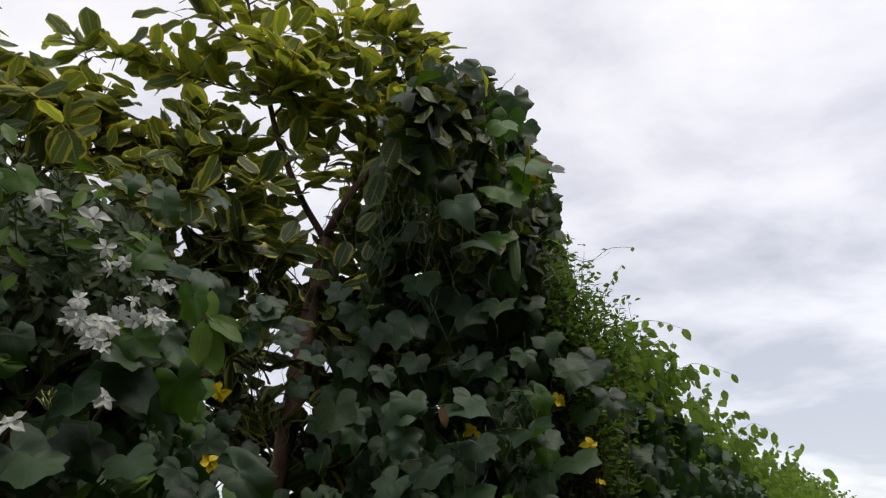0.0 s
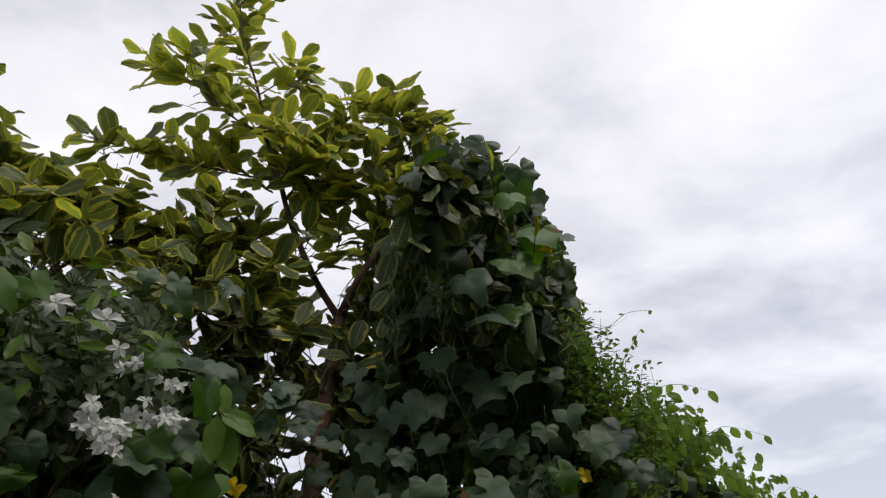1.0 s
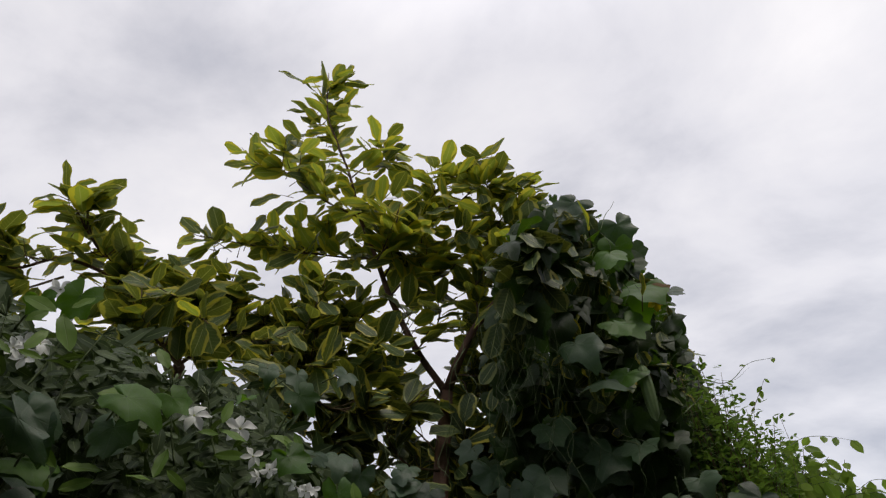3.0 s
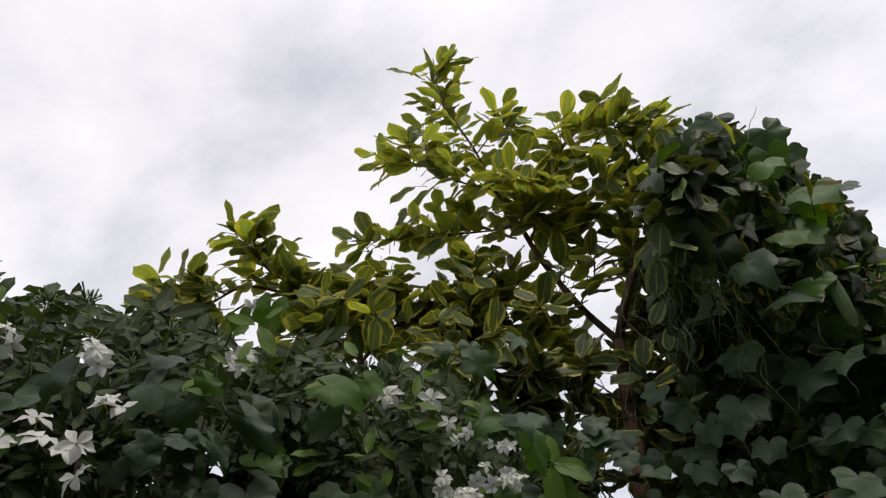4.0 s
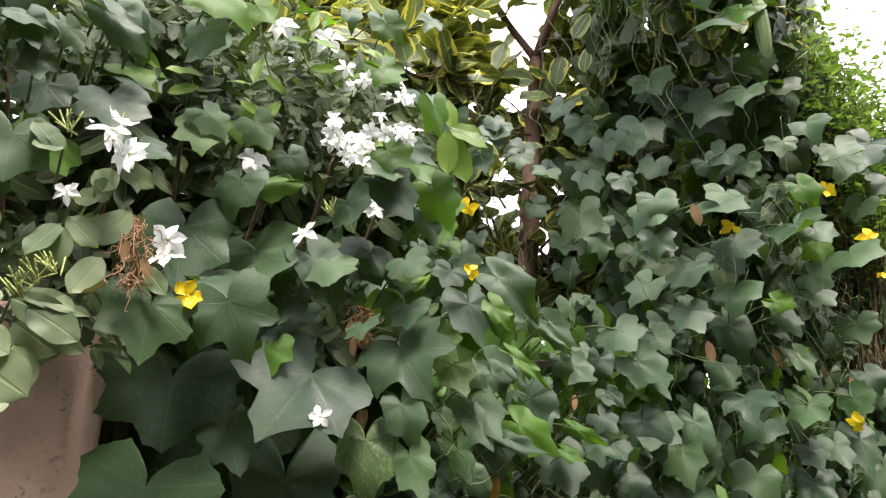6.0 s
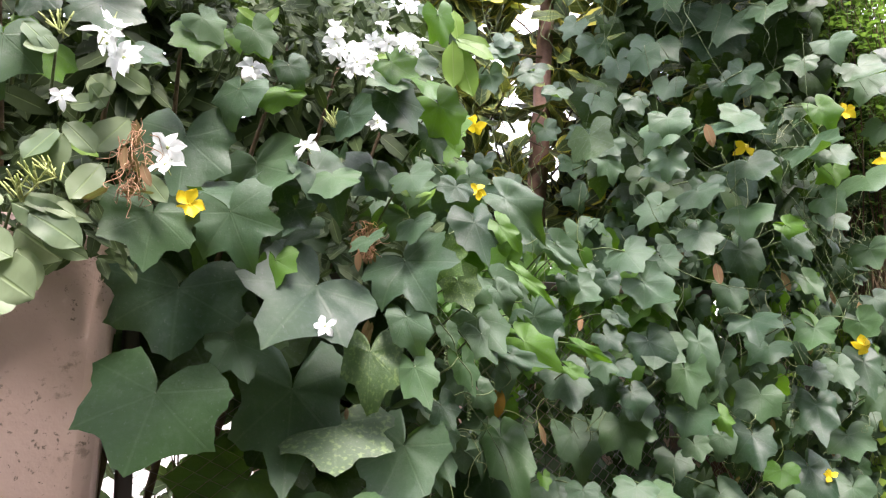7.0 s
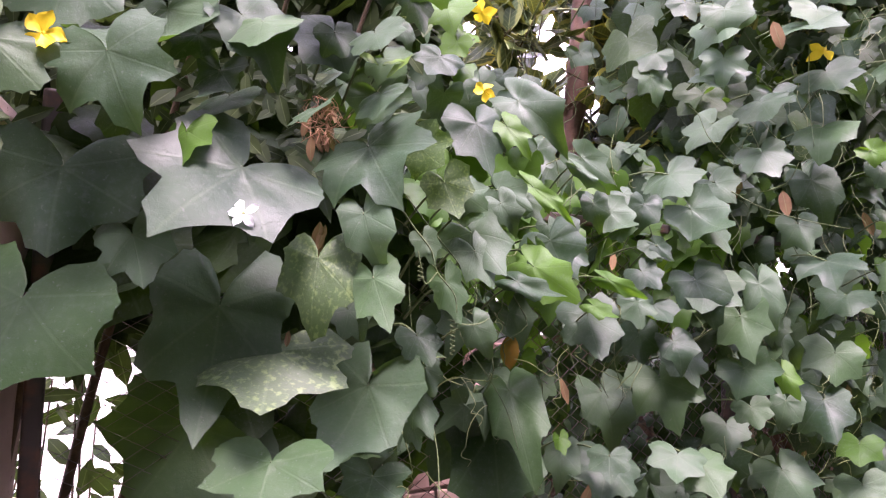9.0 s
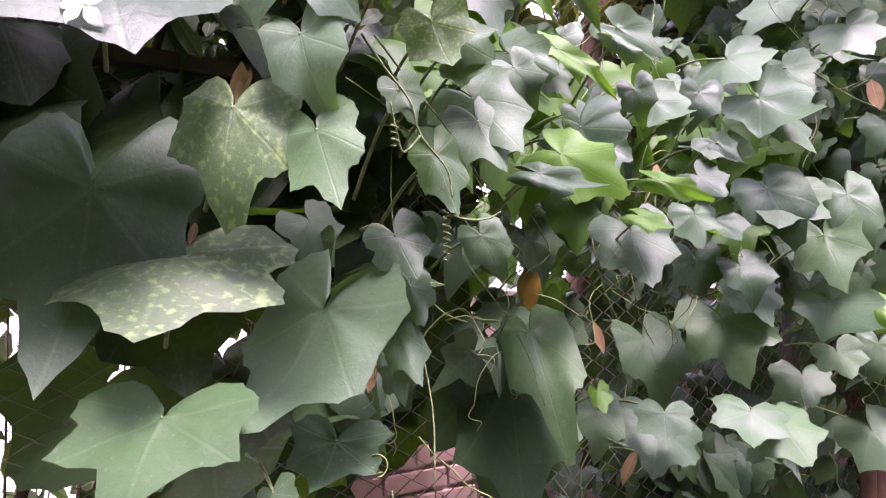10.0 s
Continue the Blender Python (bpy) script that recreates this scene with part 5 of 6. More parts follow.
flower_yellow(2.100, 1.000, 1.079, 0.044)
flower_yellow(2.405, 1.050, 3.325, 0.084)
flower_yellow(2.786, 1.000, 1.987, 0.052)
oval_leaf(2.371, 1.050, 3.397, 0.117, 32, ME_DEAD, owner=hedge_vine, wide=1.80)
oval_leaf(2.310, 1.060, 3.324, 0.141, 108, ME_DEAD, owner=hedge_vine, wide=1.80)
oval_leaf(1.717, 1.100, 1.698, 0.066, 8, ME_DEAD, owner=vine, wide=1.20)
oval_leaf(1.696, 1.100, 2.099, 0.073, 15, ME_DEAD, owner=vine, wide=1.20)
oval_leaf(0.582, 1.080, 1.534, 0.056, -6, ME_DEAD, owner=vine)
oval_leaf(0.590, 1.080, 1.530, 0.040, -7, ME_DEAD, owner=vine)
oval_leaf(0.543, 1.080, 1.386, 0.023, -6, ME_DEAD, owner=vine)


def bud_spray(u, v, z, height):
    """A thin shoot above the bush with little leaves and a spiky head of buds."""
    foot = at(u, v, z - 0.12)
    head = foot + Vector((rng.uniform(-0.05, 0.05), rng.uniform(-0.05, 0.05), height + 0.12))
    line = smooth_line([foot, foot.lerp(head, 0.5) + wander(0.015), head], 6)
    data = tube_data(line, 0.0022, 0.0012, 4)
    for k in range(9):
        go = (Vector((0, 0, 0.7)) + wander(0.9)).normalized()
        reach = rng.uniform(0.012, 0.03)
        tube_data([head, head + go * reach * 0.6, head + go * reach * 0.75, head + go * (reach + 0.008)], 0.0009, 0.0018, 4, 0, data)
    link_mesh("bud_spray", data[0], data[1], MAT_STEM, bush)
    for k in range(5):
        q = line[6 + k]
        piece("leaf", ME_NARROW[k % 4], frame_of(q, Vector((0, 0, 1)) + wander(0.8), wander(1) + Vector((0, 0, 0.4)), rng.uniform(0.035, 0.065)), bush)


for k in range(34):
    u = -1.15 + 1.75 * k / 33 + rng.uniform(-0.03, 0.03)
    bud_spray(u, rng.uniform(1.1, 1.4), ramp(BUSH_TOP, u) + 0.01, rng.uniform(0.0, 0.06))

# ---- trees ----
# gaps in the crown cut along the camera's sight lines to the fork and trunk: a point, a direction and a half width
OPENINGS = ((Vector((-0.99, 2.89, 3.73)), Vector((-0.256, 0.791, 0.556)), 0.08),
            (Vector((-0.93, 2.91, 3.59)), Vector((-0.246, 0.813, 0.528)), 0.09),
            (Vector((-0.87, 2.92, 3.45)), Vector((-0.235, 0.834, 0.499)), 0.09),
            (Vector((-0.81, 2.94, 3.31)), Vector((-0.220, 0.855, 0.469)), 0.09),
            (Vector((-0.74, 2.96, 3.22)), Vector((-0.202, 0.872, 0.446)), 0.09),
            (Vector((-0.65, 2.98, 3.28)), Vector((-0.175, 0.870, 0.462)), 0.08),
            (Vector((-0.61, 2.99, 3.39)), Vector((-0.162, 0.859, 0.487)), 0.07),
            (Vector((-0.76, 2.95, 3.06)), Vector((-0.214, 0.887, 0.408)), 0.09),
            (Vector((-0.75, 2.96, 2.95)), Vector((-0.212, 0.901, 0.380)), 0.08),
            (Vector((-1.04, 2.87, 2.73)), Vector((-0.308, 0.895, 0.323)), 0.08),
            (Vector((-0.94, 2.90, 2.71)), Vector((-0.277, 0.908, 0.315)), 0.08),
            (Vector((-0.98, 2.89, 2.87)), Vector((-0.285, 0.888, 0.361)), 0.06),
            (Vector((-0.68, 2.97, 3.07)), Vector((-0.187, 0.892, 0.412)), 0.07),
            (Vector((-0.70, 2.97, 2.89)), Vector((-0.200, 0.909, 0.366)), 0.07),
            (Vector((-0.72, 2.96, 2.72)), Vector((-0.210, 0.924, 0.319)), 0.07),
            (Vector((-0.75, 2.96, 2.53)), Vector((-0.221, 0.939, 0.264)), 0.07),
            (Vector((-0.63, 2.99, 3.23)), Vector((-0.169, 0.877, 0.449)), 0.06),
            (Vector((-0.55, 3.00, 3.43)), Vector((-0.143, 0.857, 0.494)), 0.06),
            (Vector((-0.68, 2.80, 2.10)), Vector((-0.218, 0.953, 0.207)), 0.08),
            (Vector((-0.68, 2.82, 2.22)), Vector((-0.215, 0.944, 0.246)), 0.08),
            (Vector((-0.675, 2.84, 2.36)), Vector((-0.210, 0.934, 0.290)), 0.08))


class Tree:
    def __init__(self, name, label):
        self.top = thing(name, label, "tree", "trees behind the fence")
        self.leaves, self.gold, self.low, self.twigs = [], [], [], ([], [])
        self.kept = 0

    def leafy(self, line, spacing, size, keep, gold=0.15, start=0.0):
        """Leaves in a loose spiral along a twig, facing up and outwards."""
        run, spin = 0.0, rng.uniform(0, 6)
        total = sum((b - a).length for a, b in zip(line, line[1:]))
        done = 0.0
        for a, b in zip(line, line[1:]):
            d = b - a
            step = d.length
            if step < 1e-6:
                continue
            run += step
            done += step
            d.normalize()
            while run > spacing:
                run -= spacing
                if done < start * total:
                    continue
                spin += 2.4
                if any((a - q).cross(w).length < wide * 0.95 for q, w, wide in OPENINGS):
                    continue
                side = d.orthogonal()
                out = Matrix.Rotation(spin, 3, d) @ side.normalized()
                tip = out * 0.75 + d * 0.7 + Vector((0, 0, rng.uniform(-0.25, 0.5))) + wander(0.3)
                n = Vector((0, 0, 0.5)) + d * 0.4 - out * 0.3 + facing(a) * 0.55 + wander(0.85)
                s = rng.uniform(*size)
                m = frame_of(a + out * 0.012, n, tip, s)
                # more golden leaves higher up: the top's backlight put into leaf colour
                golden = rng.random() < gold * min(2.4, max(0.15, (a.z - 3.2) * 2.6))
                # leaves below 3 m take the shade-coloured copy
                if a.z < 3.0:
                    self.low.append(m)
                elif keep and self.kept < 280:
                    self.kept += 1
                    piece("leaf", (ME_GOLD if golden else ME_TREE)[rng.randrange(5)], m, self.top)
                else:
                    (self.gold if golden else self.leaves).append(m)

    def branch(self, points, r0, r1, leaves=True, name="branch", sub=5, size=(0.148, 0.218), start=0.25, gold=0.32, spacing=0.034):
        line = smooth_line(points, 6)
        verts, faces = tube_data(line, r0, r1, 7, 0.12)
        link_mesh(name, verts, faces, MAT_BARK if r0 > 0.008 else MAT_TWIG, self.top)
        if not leaves:
            return
        self.leafy(line, spacing, size, True, gold, start)
        for k in range(int(sub * 1.2)):
            i = int(len(line) * rng.uniform(max(start, 0.1), 0.95))
            d = (line[min(i + 1, len(line) - 1)] - line[max(i - 1, 0)]).normalized()
            go = (d * 0.6 + wander(0.8) + Vector((0, 0, 0.25))).normalized()
            reach = rng.uniform(0.12, 0.26)
            twig = smooth_line([line[i], line[i] + go * reach * 0.5, line[i] + go * reach + Vector((0, 0, 0.03))], 5)
            tube_data(twig, 0.0035, 0.0018, 4, 0, self.twigs)
            self.leafy(twig, spacing * 1.1, size, False, gold, 0.3)

    def clump(self, centre, radii, number, gold=0.1, size=(0.14, 0.20)):
        """A knot of leaves round short twigs."""
        c = Vector(centre)
        for k in range(number // 7):
            q = Vector([rng.gauss(0, 0.5) * r for r in radii])
            go = (q.normalized() * 0.5 + wander(0.8) + Vector((0, 0, 0.2))).normalized()
            twig = smooth_line([c + q - go * 0.08, c + q, c + q + go * 0.12], 4)
            tube_data(twig, 0.003, 0.0015, 4, 0, self.twigs)
            self.leafy(twig, 0.026, size, False, gold)

    def one(self, base, run, width, golden=False):
        """A single leaf from its stalk to its tip."""
        p, d = Vector(base), Vector(run)
        side = d.cross(Vector((0.25, -0.75, 0.6)) + wander(0.35)).normalized()
        back = p - d * 0.35 + Vector((0, 0.03, -0.02))
        tube_data(smooth_line([back, p.lerp(back, 0.4), p], 3), 0.0028, 0.0018, 4, 0, self.twigs)
        piece("leaf", (ME_GOLD if golden else ME_TREE)[rng.randrange(5)], frame_of(p, side.cross(d), d, d.length, width / 0.52), self.top)

    def finish(self):
        if self.twigs[0]:
            tagged(link_mesh("twigwork", self.twigs[0], self.twigs[1], MAT_TWIG, self.top), kind="stuff")
        mass("foliage", TREE_ROUGH, self.leaves, MAT_TREE_LEAF, self.top)
        mass("golden_foliage", TREE_ROUGH, self.gold, MAT_TREE_GOLD, self.top)
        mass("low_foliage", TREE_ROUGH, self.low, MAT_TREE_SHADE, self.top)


rng.seed(13)
tree = Tree("variegated_tree", "tree with leathery yellow-margined leaves and a slim reddish trunk")
tree.branch([(-0.78, 2.66, 0.0), (-0.75, 2.7, 1.0), (-0.685, 2.79, 2.07), (-0.67, 2.9, 2.7), (-0.657, 3.0, 3.177)], 0.054, 0.034, False, "trunk")
tree.branch([(-0.66, 3.00, 3.18), (-0.81, 2.94, 3.42), (-0.96, 2.90, 3.76), (-1.04, 2.87, 4.01), (-1.15, 2.83, 4.31)], 0.0210, 0.0120, False)
tree.branch([(-1.15, 2.83, 4.31), (-1.23, 2.79, 4.65), (-1.33, 2.74, 4.95), (-1.41, 2.70, 5.22), (-1.44, 2.69, 5.65)], 0.0100, 0.0030, start=0.0)
tree.branch([(-0.66, 3.00, 3.18), (-0.55, 2.90, 3.35), (-0.46, 2.91, 3.52), (-0.27, 2.94, 3.75), (-0.03, 2.95, 3.98)], 0.0270, 0.0120, start=0.6)
tree.branch([(-0.61, 2.94, 3.25), (-0.44, 2.97, 3.23)], 0.0060, 0.0030, False)
tree.branch([(-0.63, 2.93, 3.19), (-0.56, 2.95, 3.21), (-0.53, 2.95, 3.09)], 0.0050, 0.0030, False)
tree.branch([(-1.06, 2.91, 4.05), (-1.23, 2.84, 4.04), (-1.45, 2.74, 4.04), (-1.68, 2.61, 4.03), (-1.94, 2.42, 4.01)], 0.0070, 0.0030, sub=9)
tree.branch([(-1.11, 2.73, 4.23), (-1.34, 2.63, 4.35), (-1.53, 2.52, 4.50), (-1.70, 2.41, 4.48)], 0.0060, 0.0030, start=0.1, sub=7)
tree.branch([(-1.01, 2.93, 3.92), (-0.87, 2.98, 4.31), (-0.76, 3.01, 4.54), (-0.64, 3.03, 4.73)], 0.0070, 0.0030, start=0.1, sub=8)
tree.branch([(-0.74, 2.91, 4.36), (-0.56, 2.95, 4.43), (-0.40, 2.97, 4.60), (-0.36, 2.98, 4.52)], 0.0060, 0.0030, start=0.1, sub=7)
tree.branch([(-0.47, 2.96, 3.55), (-0.45, 2.97, 3.93), (-0.29, 2.99, 4.29), (-0.12, 3.00, 4.39)], 0.0070, 0.0030, start=0.1, sub=8)
tree.branch([(-1.25, 2.84, 4.69), (-1.11, 2.89, 4.86), (-1.00, 2.93, 4.78)], 0.0050, 0.0030, start=0.0, sub=4)
tree.branch([(-0.94, 2.85, 3.73), (-0.85, 2.88, 3.85), (-0.69, 2.92, 3.92), (-0.52, 2.95, 3.98)], 0.0060, 0.0030, start=0.1, sub=7)
tree.branch([(-0.79, 2.89, 3.39), (-0.68, 2.92, 3.57), (-0.70, 2.92, 3.80)], 0.0050, 0.0030, start=0.1, sub=4)
tree.branch([(-0.99, 2.73, 3.90), (-0.91, 2.75, 4.10), (-1.01, 2.72, 4.37)], 0.0060, 0.0030, start=0.0, sub=7)
tree.branch([(-0.67, 2.87, 2.73), (-0.81, 2.79, 2.75), (-0.90, 2.76, 2.89), (-0.87, 2.77, 3.03)], 0.0060, 0.0030, start=0.35, sub=3, gold=0.0)
tree.branch([(-0.85, 2.77, 3.00), (-0.74, 2.80, 3.03), (-0.69, 2.82, 3.02)], 0.0040, 0.0020, start=0.0, sub=2, gold=0.0)
tree.branch([(-0.75, 2.85, 2.06), (-0.62, 3.19, 2.34), (-0.44, 3.22, 2.59), (-0.37, 3.23, 2.74)], 0.0080, 0.0030, start=0.1, sub=10, gold=0.05)
tree.branch([(-0.75, 2.85, 1.96), (-0.61, 3.24, 2.12), (-0.39, 3.28, 2.22), (-0.21, 3.29, 2.44)], 0.0080, 0.0030, start=0.1, sub=11, gold=0.05)
tree.branch([(-0.73, 2.86, 2.17), (-0.59, 3.04, 2.47), (-0.55, 3.05, 2.70)], 0.0060, 0.0030, start=0.1, sub=7, gold=0.05)
tree.branch([(-0.75, 2.85, 2.06), (-0.91, 3.07, 2.27), (-0.96, 3.05, 2.45), (-1.01, 3.04, 2.57)], 0.0060, 0.0030, start=0.1, sub=8, gold=0.3)
tree.branch([(-0.77, 2.85, 1.86), (-0.97, 3.15, 2.06), (-1.08, 3.12, 2.24), (-1.18, 3.08, 2.36)], 0.0060, 0.0030, start=0.1, sub=9, gold=0.3)
tree.branch([(-0.77, 2.85, 1.81), (-0.68, 3.13, 1.94), (-0.47, 3.17, 1.99)], 0.0060, 0.0030, start=0.1, sub=8, gold=0.3)
tree.branch([(-0.68, 2.92, 2.82), (-0.84, 2.98, 3.00), (-0.98, 2.94, 3.00), (-1.09, 2.90, 3.13)], 0.0050, 0.0020, start=0.4, sub=5, gold=0.0)
tree.clump((-0.85, 2.88, 4.05), (0.22, 0.20, 0.16), 24, 0.20)
tree.clump((-0.70, 3.02, 4.30), (0.22, 0.20, 0.16), 24, 0.20)
tree.clump((-1.14, 2.88, 4.04), (0.22, 0.20, 0.16), 24, 0.20)
tree.clump((-0.53, 3.05, 4.19), (0.22, 0.20, 0.16), 24, 0.20)
tree.clump((-0.91, 2.86, 4.37), (0.22, 0.20, 0.16), 24, 0.20)
tree.clump((-0.60, 3.04, 4.68), (0.22, 0.20, 0.16), 24, 0.20)
tree.clump((-1.40, 2.77, 4.29), (0.22, 0.20, 0.16), 24, 0.20)
tree.clump((-0.27, 2.89, 4.30), (0.22, 0.20, 0.16), 24, 0.20)
tree.clump((-0.45, 2.97, 3.77), (0.22, 0.20, 0.16), 24, 0.20)
tree.clump((-0.50, 3.16, 2.44), (0.16, 0.20, 0.15), 28, 0.06)
tree.clump((-0.35, 3.18, 2.60), (0.16, 0.20, 0.15), 28, 0.06)
tree.clump((-0.61, 3.24, 2.12), (0.16, 0.20, 0.15), 28, 0.06)
tree.clump((-1.05, 3.23, 2.26), (0.16, 0.20, 0.15), 28, 0.06)
tree.clump((-1.16, 3.19, 2.14), (0.16, 0.20, 0.15), 28, 0.06)
tree.clump((-0.47, 3.27, 2.23), (0.16, 0.20, 0.15), 28, 0.06)
tree.clump((-0.57, 3.05, 2.79), (0.16, 0.20, 0.15), 28, 0.06)
tree.clump((-1.18, 3.08, 2.51), (0.16, 0.20, 0.15), 28, 0.06)
tree.clump((-0.42, 3.22, 3.47), (0.09, 0.12, 0.10), 28, 0.00)
tree.clump((-0.40, 3.23, 3.19), (0.09, 0.12, 0.10), 28, 0.00)
tree.clump((-0.45, 3.17, 2.95), (0.09, 0.12, 0.10), 28, 0.00)
tree.clump((-0.88, 3.13, 3.16), (0.09, 0.12, 0.10), 28, 0.00)
tree.clump((-0.95, 3.05, 2.91), (0.09, 0.12, 0.10), 28, 0.00)
tree.clump((-0.57, 3.25, 3.66), (0.09, 0.12, 0.10), 28, 0.00)
tree.clump((-0.64, 3.14, 3.00), (0.10, 0.12, 0.12), 35, 0.00)
tree.clump((-0.63, 3.14, 2.81), (0.10, 0.12, 0.12), 35, 0.00)
tree.clump((-0.61, 3.19, 3.21), (0.10, 0.12, 0.12), 35, 0.00)
tree.clump((-0.50, 3.16, 3.33), (0.10, 0.12, 0.12), 35, 0.00)
tree.clump((-0.70, 3.12, 2.73), (0.10, 0.12, 0.12), 35, 0.00)
tree.one((-1.514, 2.788, 5.469), (0.133, -0.251, 0.112), 0.130)
tree.one((-1.504, 2.794, 5.469), (0.275, -0.175, 0.095), 0.130)
tree.one((-1.543, 2.717, 5.511), (-0.137, -0.260, 0.014), 0.061)
tree.one((-1.499, 2.957, 5.340), (0.181, -0.201, 0.114), 0.147)
tree.one((-1.582, 2.891, 5.360), (-0.062, -0.238, 0.060), 0.113)
tree.one((-1.539, 2.863, 5.401), (-0.175, -0.182, -0.032), 0.061)
tree.one((-1.545, 2.948, 5.329), (-0.119, -0.162, 0.003), 0.087)
tree.one((-1.502, 3.077, 5.235), (0.200, -0.170, 0.110), 0.130)
tree.one((-1.634, 2.931, 5.304), (-0.165, -0.078, -0.093), 0.108)
tree.one((-1.807, 3.035, 5.130), (0.206, -0.148, 0.116), 0.130)
tree.one((-1.836, 2.881, 5.108), (-0.134, -0.207, 0.000), 0.076)
tree.one((-1.857, 2.986, 5.002), (-0.272, -0.171, -0.158), 0.127)
tree.one((-1.732, 3.063, 4.997), (0.271, -0.006, 0.023), 0.119)
tree.one((-1.839, 3.024, 4.826), (-0.179, -0.105, -0.107), 0.117)
tree.one((-1.758, 3.089, 4.806), (-0.156, -0.055, -0.126), 0.092)
tree.one((-1.879, 3.155, 4.666), (-0.077, -0.187, -0.047), 0.125)
tree.one((-1.651, 3.169, 4.624), (-0.041, 0.081, -0.236), 0.143, True)
tree.one((-1.130, 3.083, 5.087), (-0.110, -0.186, 0.044), 0.117)
tree.one((-1.099, 3.020, 5.015), (0.137, -0.050, 0.028), 0.065)
tree.one((-1.104, 3.065, 4.971), (0.229, 0.010, -0.037), 0.106)
tree.one((-1.131, 3.144, 4.884), (0.164, 0.049, -0.076), 0.081)
tree.one((-0.688, 2.997, 4.866), (-0.128, -0.125, 0.017), 0.101, True)
tree.one((-0.661, 3.023, 4.846), (0.109, -0.159, 0.084), 0.105, True)
tree.one((-0.656, 3.048, 4.822), (0.083, -0.114, 0.063), 0.094, True)
tree.one((-0.763, 3.191, 4.647), (-0.010, -0.167, 0.094), 0.101)
tree.one((-0.484, 3.019, 4.739), (0.077, -0.072, 0.030), 0.069)
tree.one((-0.474, 3.037, 4.723), (0.173, -0.030, -0.026), 0.076)
tree.one((-0.533, 3.068, 4.680), (-0.111, -0.123, 0.035), 0.092)
tree.one((-0.468, 3.093, 4.664), (0.161, -0.007, -0.047), 0.092)
tree.one((-0.529, 3.163, 4.577), (0.166, -0.032, -0.016), 0.099)
tree.one((-0.523, 3.018, 4.734), (-0.000, -0.107, 0.034), 0.069)
tree.one((-0.272, 3.027, 4.463), (0.156, -0.133, 0.058), 0.131)
tree.one((-0.135, 2.973, 4.532), (0.120, -0.091, 0.029), 0.058)
tree.one((-0.294, 3.161, 4.460), (-0.090, -0.114, 0.044), 0.093, True)
tree.one((-0.511, 3.268, 4.297), (0.158, -0.028, -0.018), 0.075)
tree.one((0.161, 2.329, 3.589), (-0.012, -0.136, 0.087), 0.064, True)
tree.one((0.328, 2.334, 3.208), (0.015, -0.080, 0.061), 0.033)
tree.one((-0.095, 2.292, 3.796), (-0.004, 0.005, -0.168), 0.105)
tree.one((-0.210, 2.309, 3.271), (-0.192, -0.033, -0.110), 0.060)
tree.one((-0.230, 2.309, 3.268), (-0.042, -0.055, -0.145), 0.101)
tree.one((-0.118, 2.284, 3.227), (0.085, 0.021, -0.117), 0.084)
tree.one((-0.168, 2.317, 3.171), (0.014, 0.032, -0.138), 0.054)
tree.one((-0.220, 2.366, 3.180), (-0.007, 0.027, -0.124), 0.055)
tree.one((-0.085, 2.296, 3.209), (-0.080, -0.059, 0.026), 0.054)
tree.one((-0.941, 3.423, 3.952), (-0.112, -0.101, 0.023), 0.089)
tree.one((-0.941, 3.226, 4.060), (0.064, 0.008, -0.194), 0.124)
tree.one((-1.010, 3.175, 4.103), (-0.091, 0.011, -0.175), 0.117)
tree.one((-1.074, 3.377, 3.333), (-0.105, -0.033, -0.162), 0.118)
tree.one((-0.968, 3.333, 3.249), (-0.103, -0.017, -0.218), 0.122)
tree.one((-0.918, 3.364, 3.211), (0.132, -0.096, -0.005), 0.101)
tree.one((-0.951, 3.379, 3.156), (0.005, 0.013, -0.199), 0.115)
tree.one((-0.973, 3.353, 3.441), (0.159, -0.059, 0.073), 0.104)
tree.one((-1.096, 3.307, 3.460), (0.054, -0.036, -0.178), 0.118)
tree.finish()
rng.seed(13)
tree = Tree("variegated_tree", "second tree with golden-edged leathery leaves behind the bush")
tree.branch([(-1.73, 2.38, 0.0), (-1.78, 2.38, 1.5), (-1.83, 2.38, 3.17)], 0.05, 0.03, False, "trunk")
tree.branch([(-1.83, 2.38, 3.17), (-2.00, 2.23, 3.38), (-2.12, 2.12, 3.61), (-2.19, 2.05, 3.67), (-2.26, 1.97, 3.78), (-2.33, 1.89, 3.92)], 0.0140, 0.0030, sub=10)
tree.branch([(-2.11, 2.13, 3.55), (-2.28, 1.95, 3.57), (-2.38, 1.82, 3.44), (-2.45, 1.73, 3.45), (-2.51, 1.65, 3.44)], 0.0100, 0.0030, sub=8, size=(0.12, 0.17))
tree.branch([(-2.23, 1.94, 3.45), (-2.33, 1.81, 3.30), (-2.41, 1.70, 3.25)], 0.0060, 0.0030, sub=6)
tree.branch([(-1.86, 2.42, 3.19), (-1.87, 2.41, 3.45), (-1.86, 2.42, 3.53), (-1.77, 2.49, 3.60)], 0.0100, 0.0030, start=0.1, sub=8)
tree.branch([(-1.89, 2.46, 3.22), (-1.73, 2.57, 3.44), (-1.55, 2.68, 3.50), (-1.48, 2.72, 3.70)], 0.0100, 0.0030, start=0.1, sub=10)
tree.branch([(-1.77, 2.55, 3.34), (-1.78, 2.54, 3.54), (-1.80, 2.52, 3.72)], 0.0060, 0.0030, start=0.1, sub=6)
tree.branch([(-1.66, 2.50, 3.26), (-1.34, 2.68, 3.36), (-1.32, 2.69, 3.57), (-1.29, 2.71, 3.84)], 0.0080, 0.0030, start=0.2, sub=9)
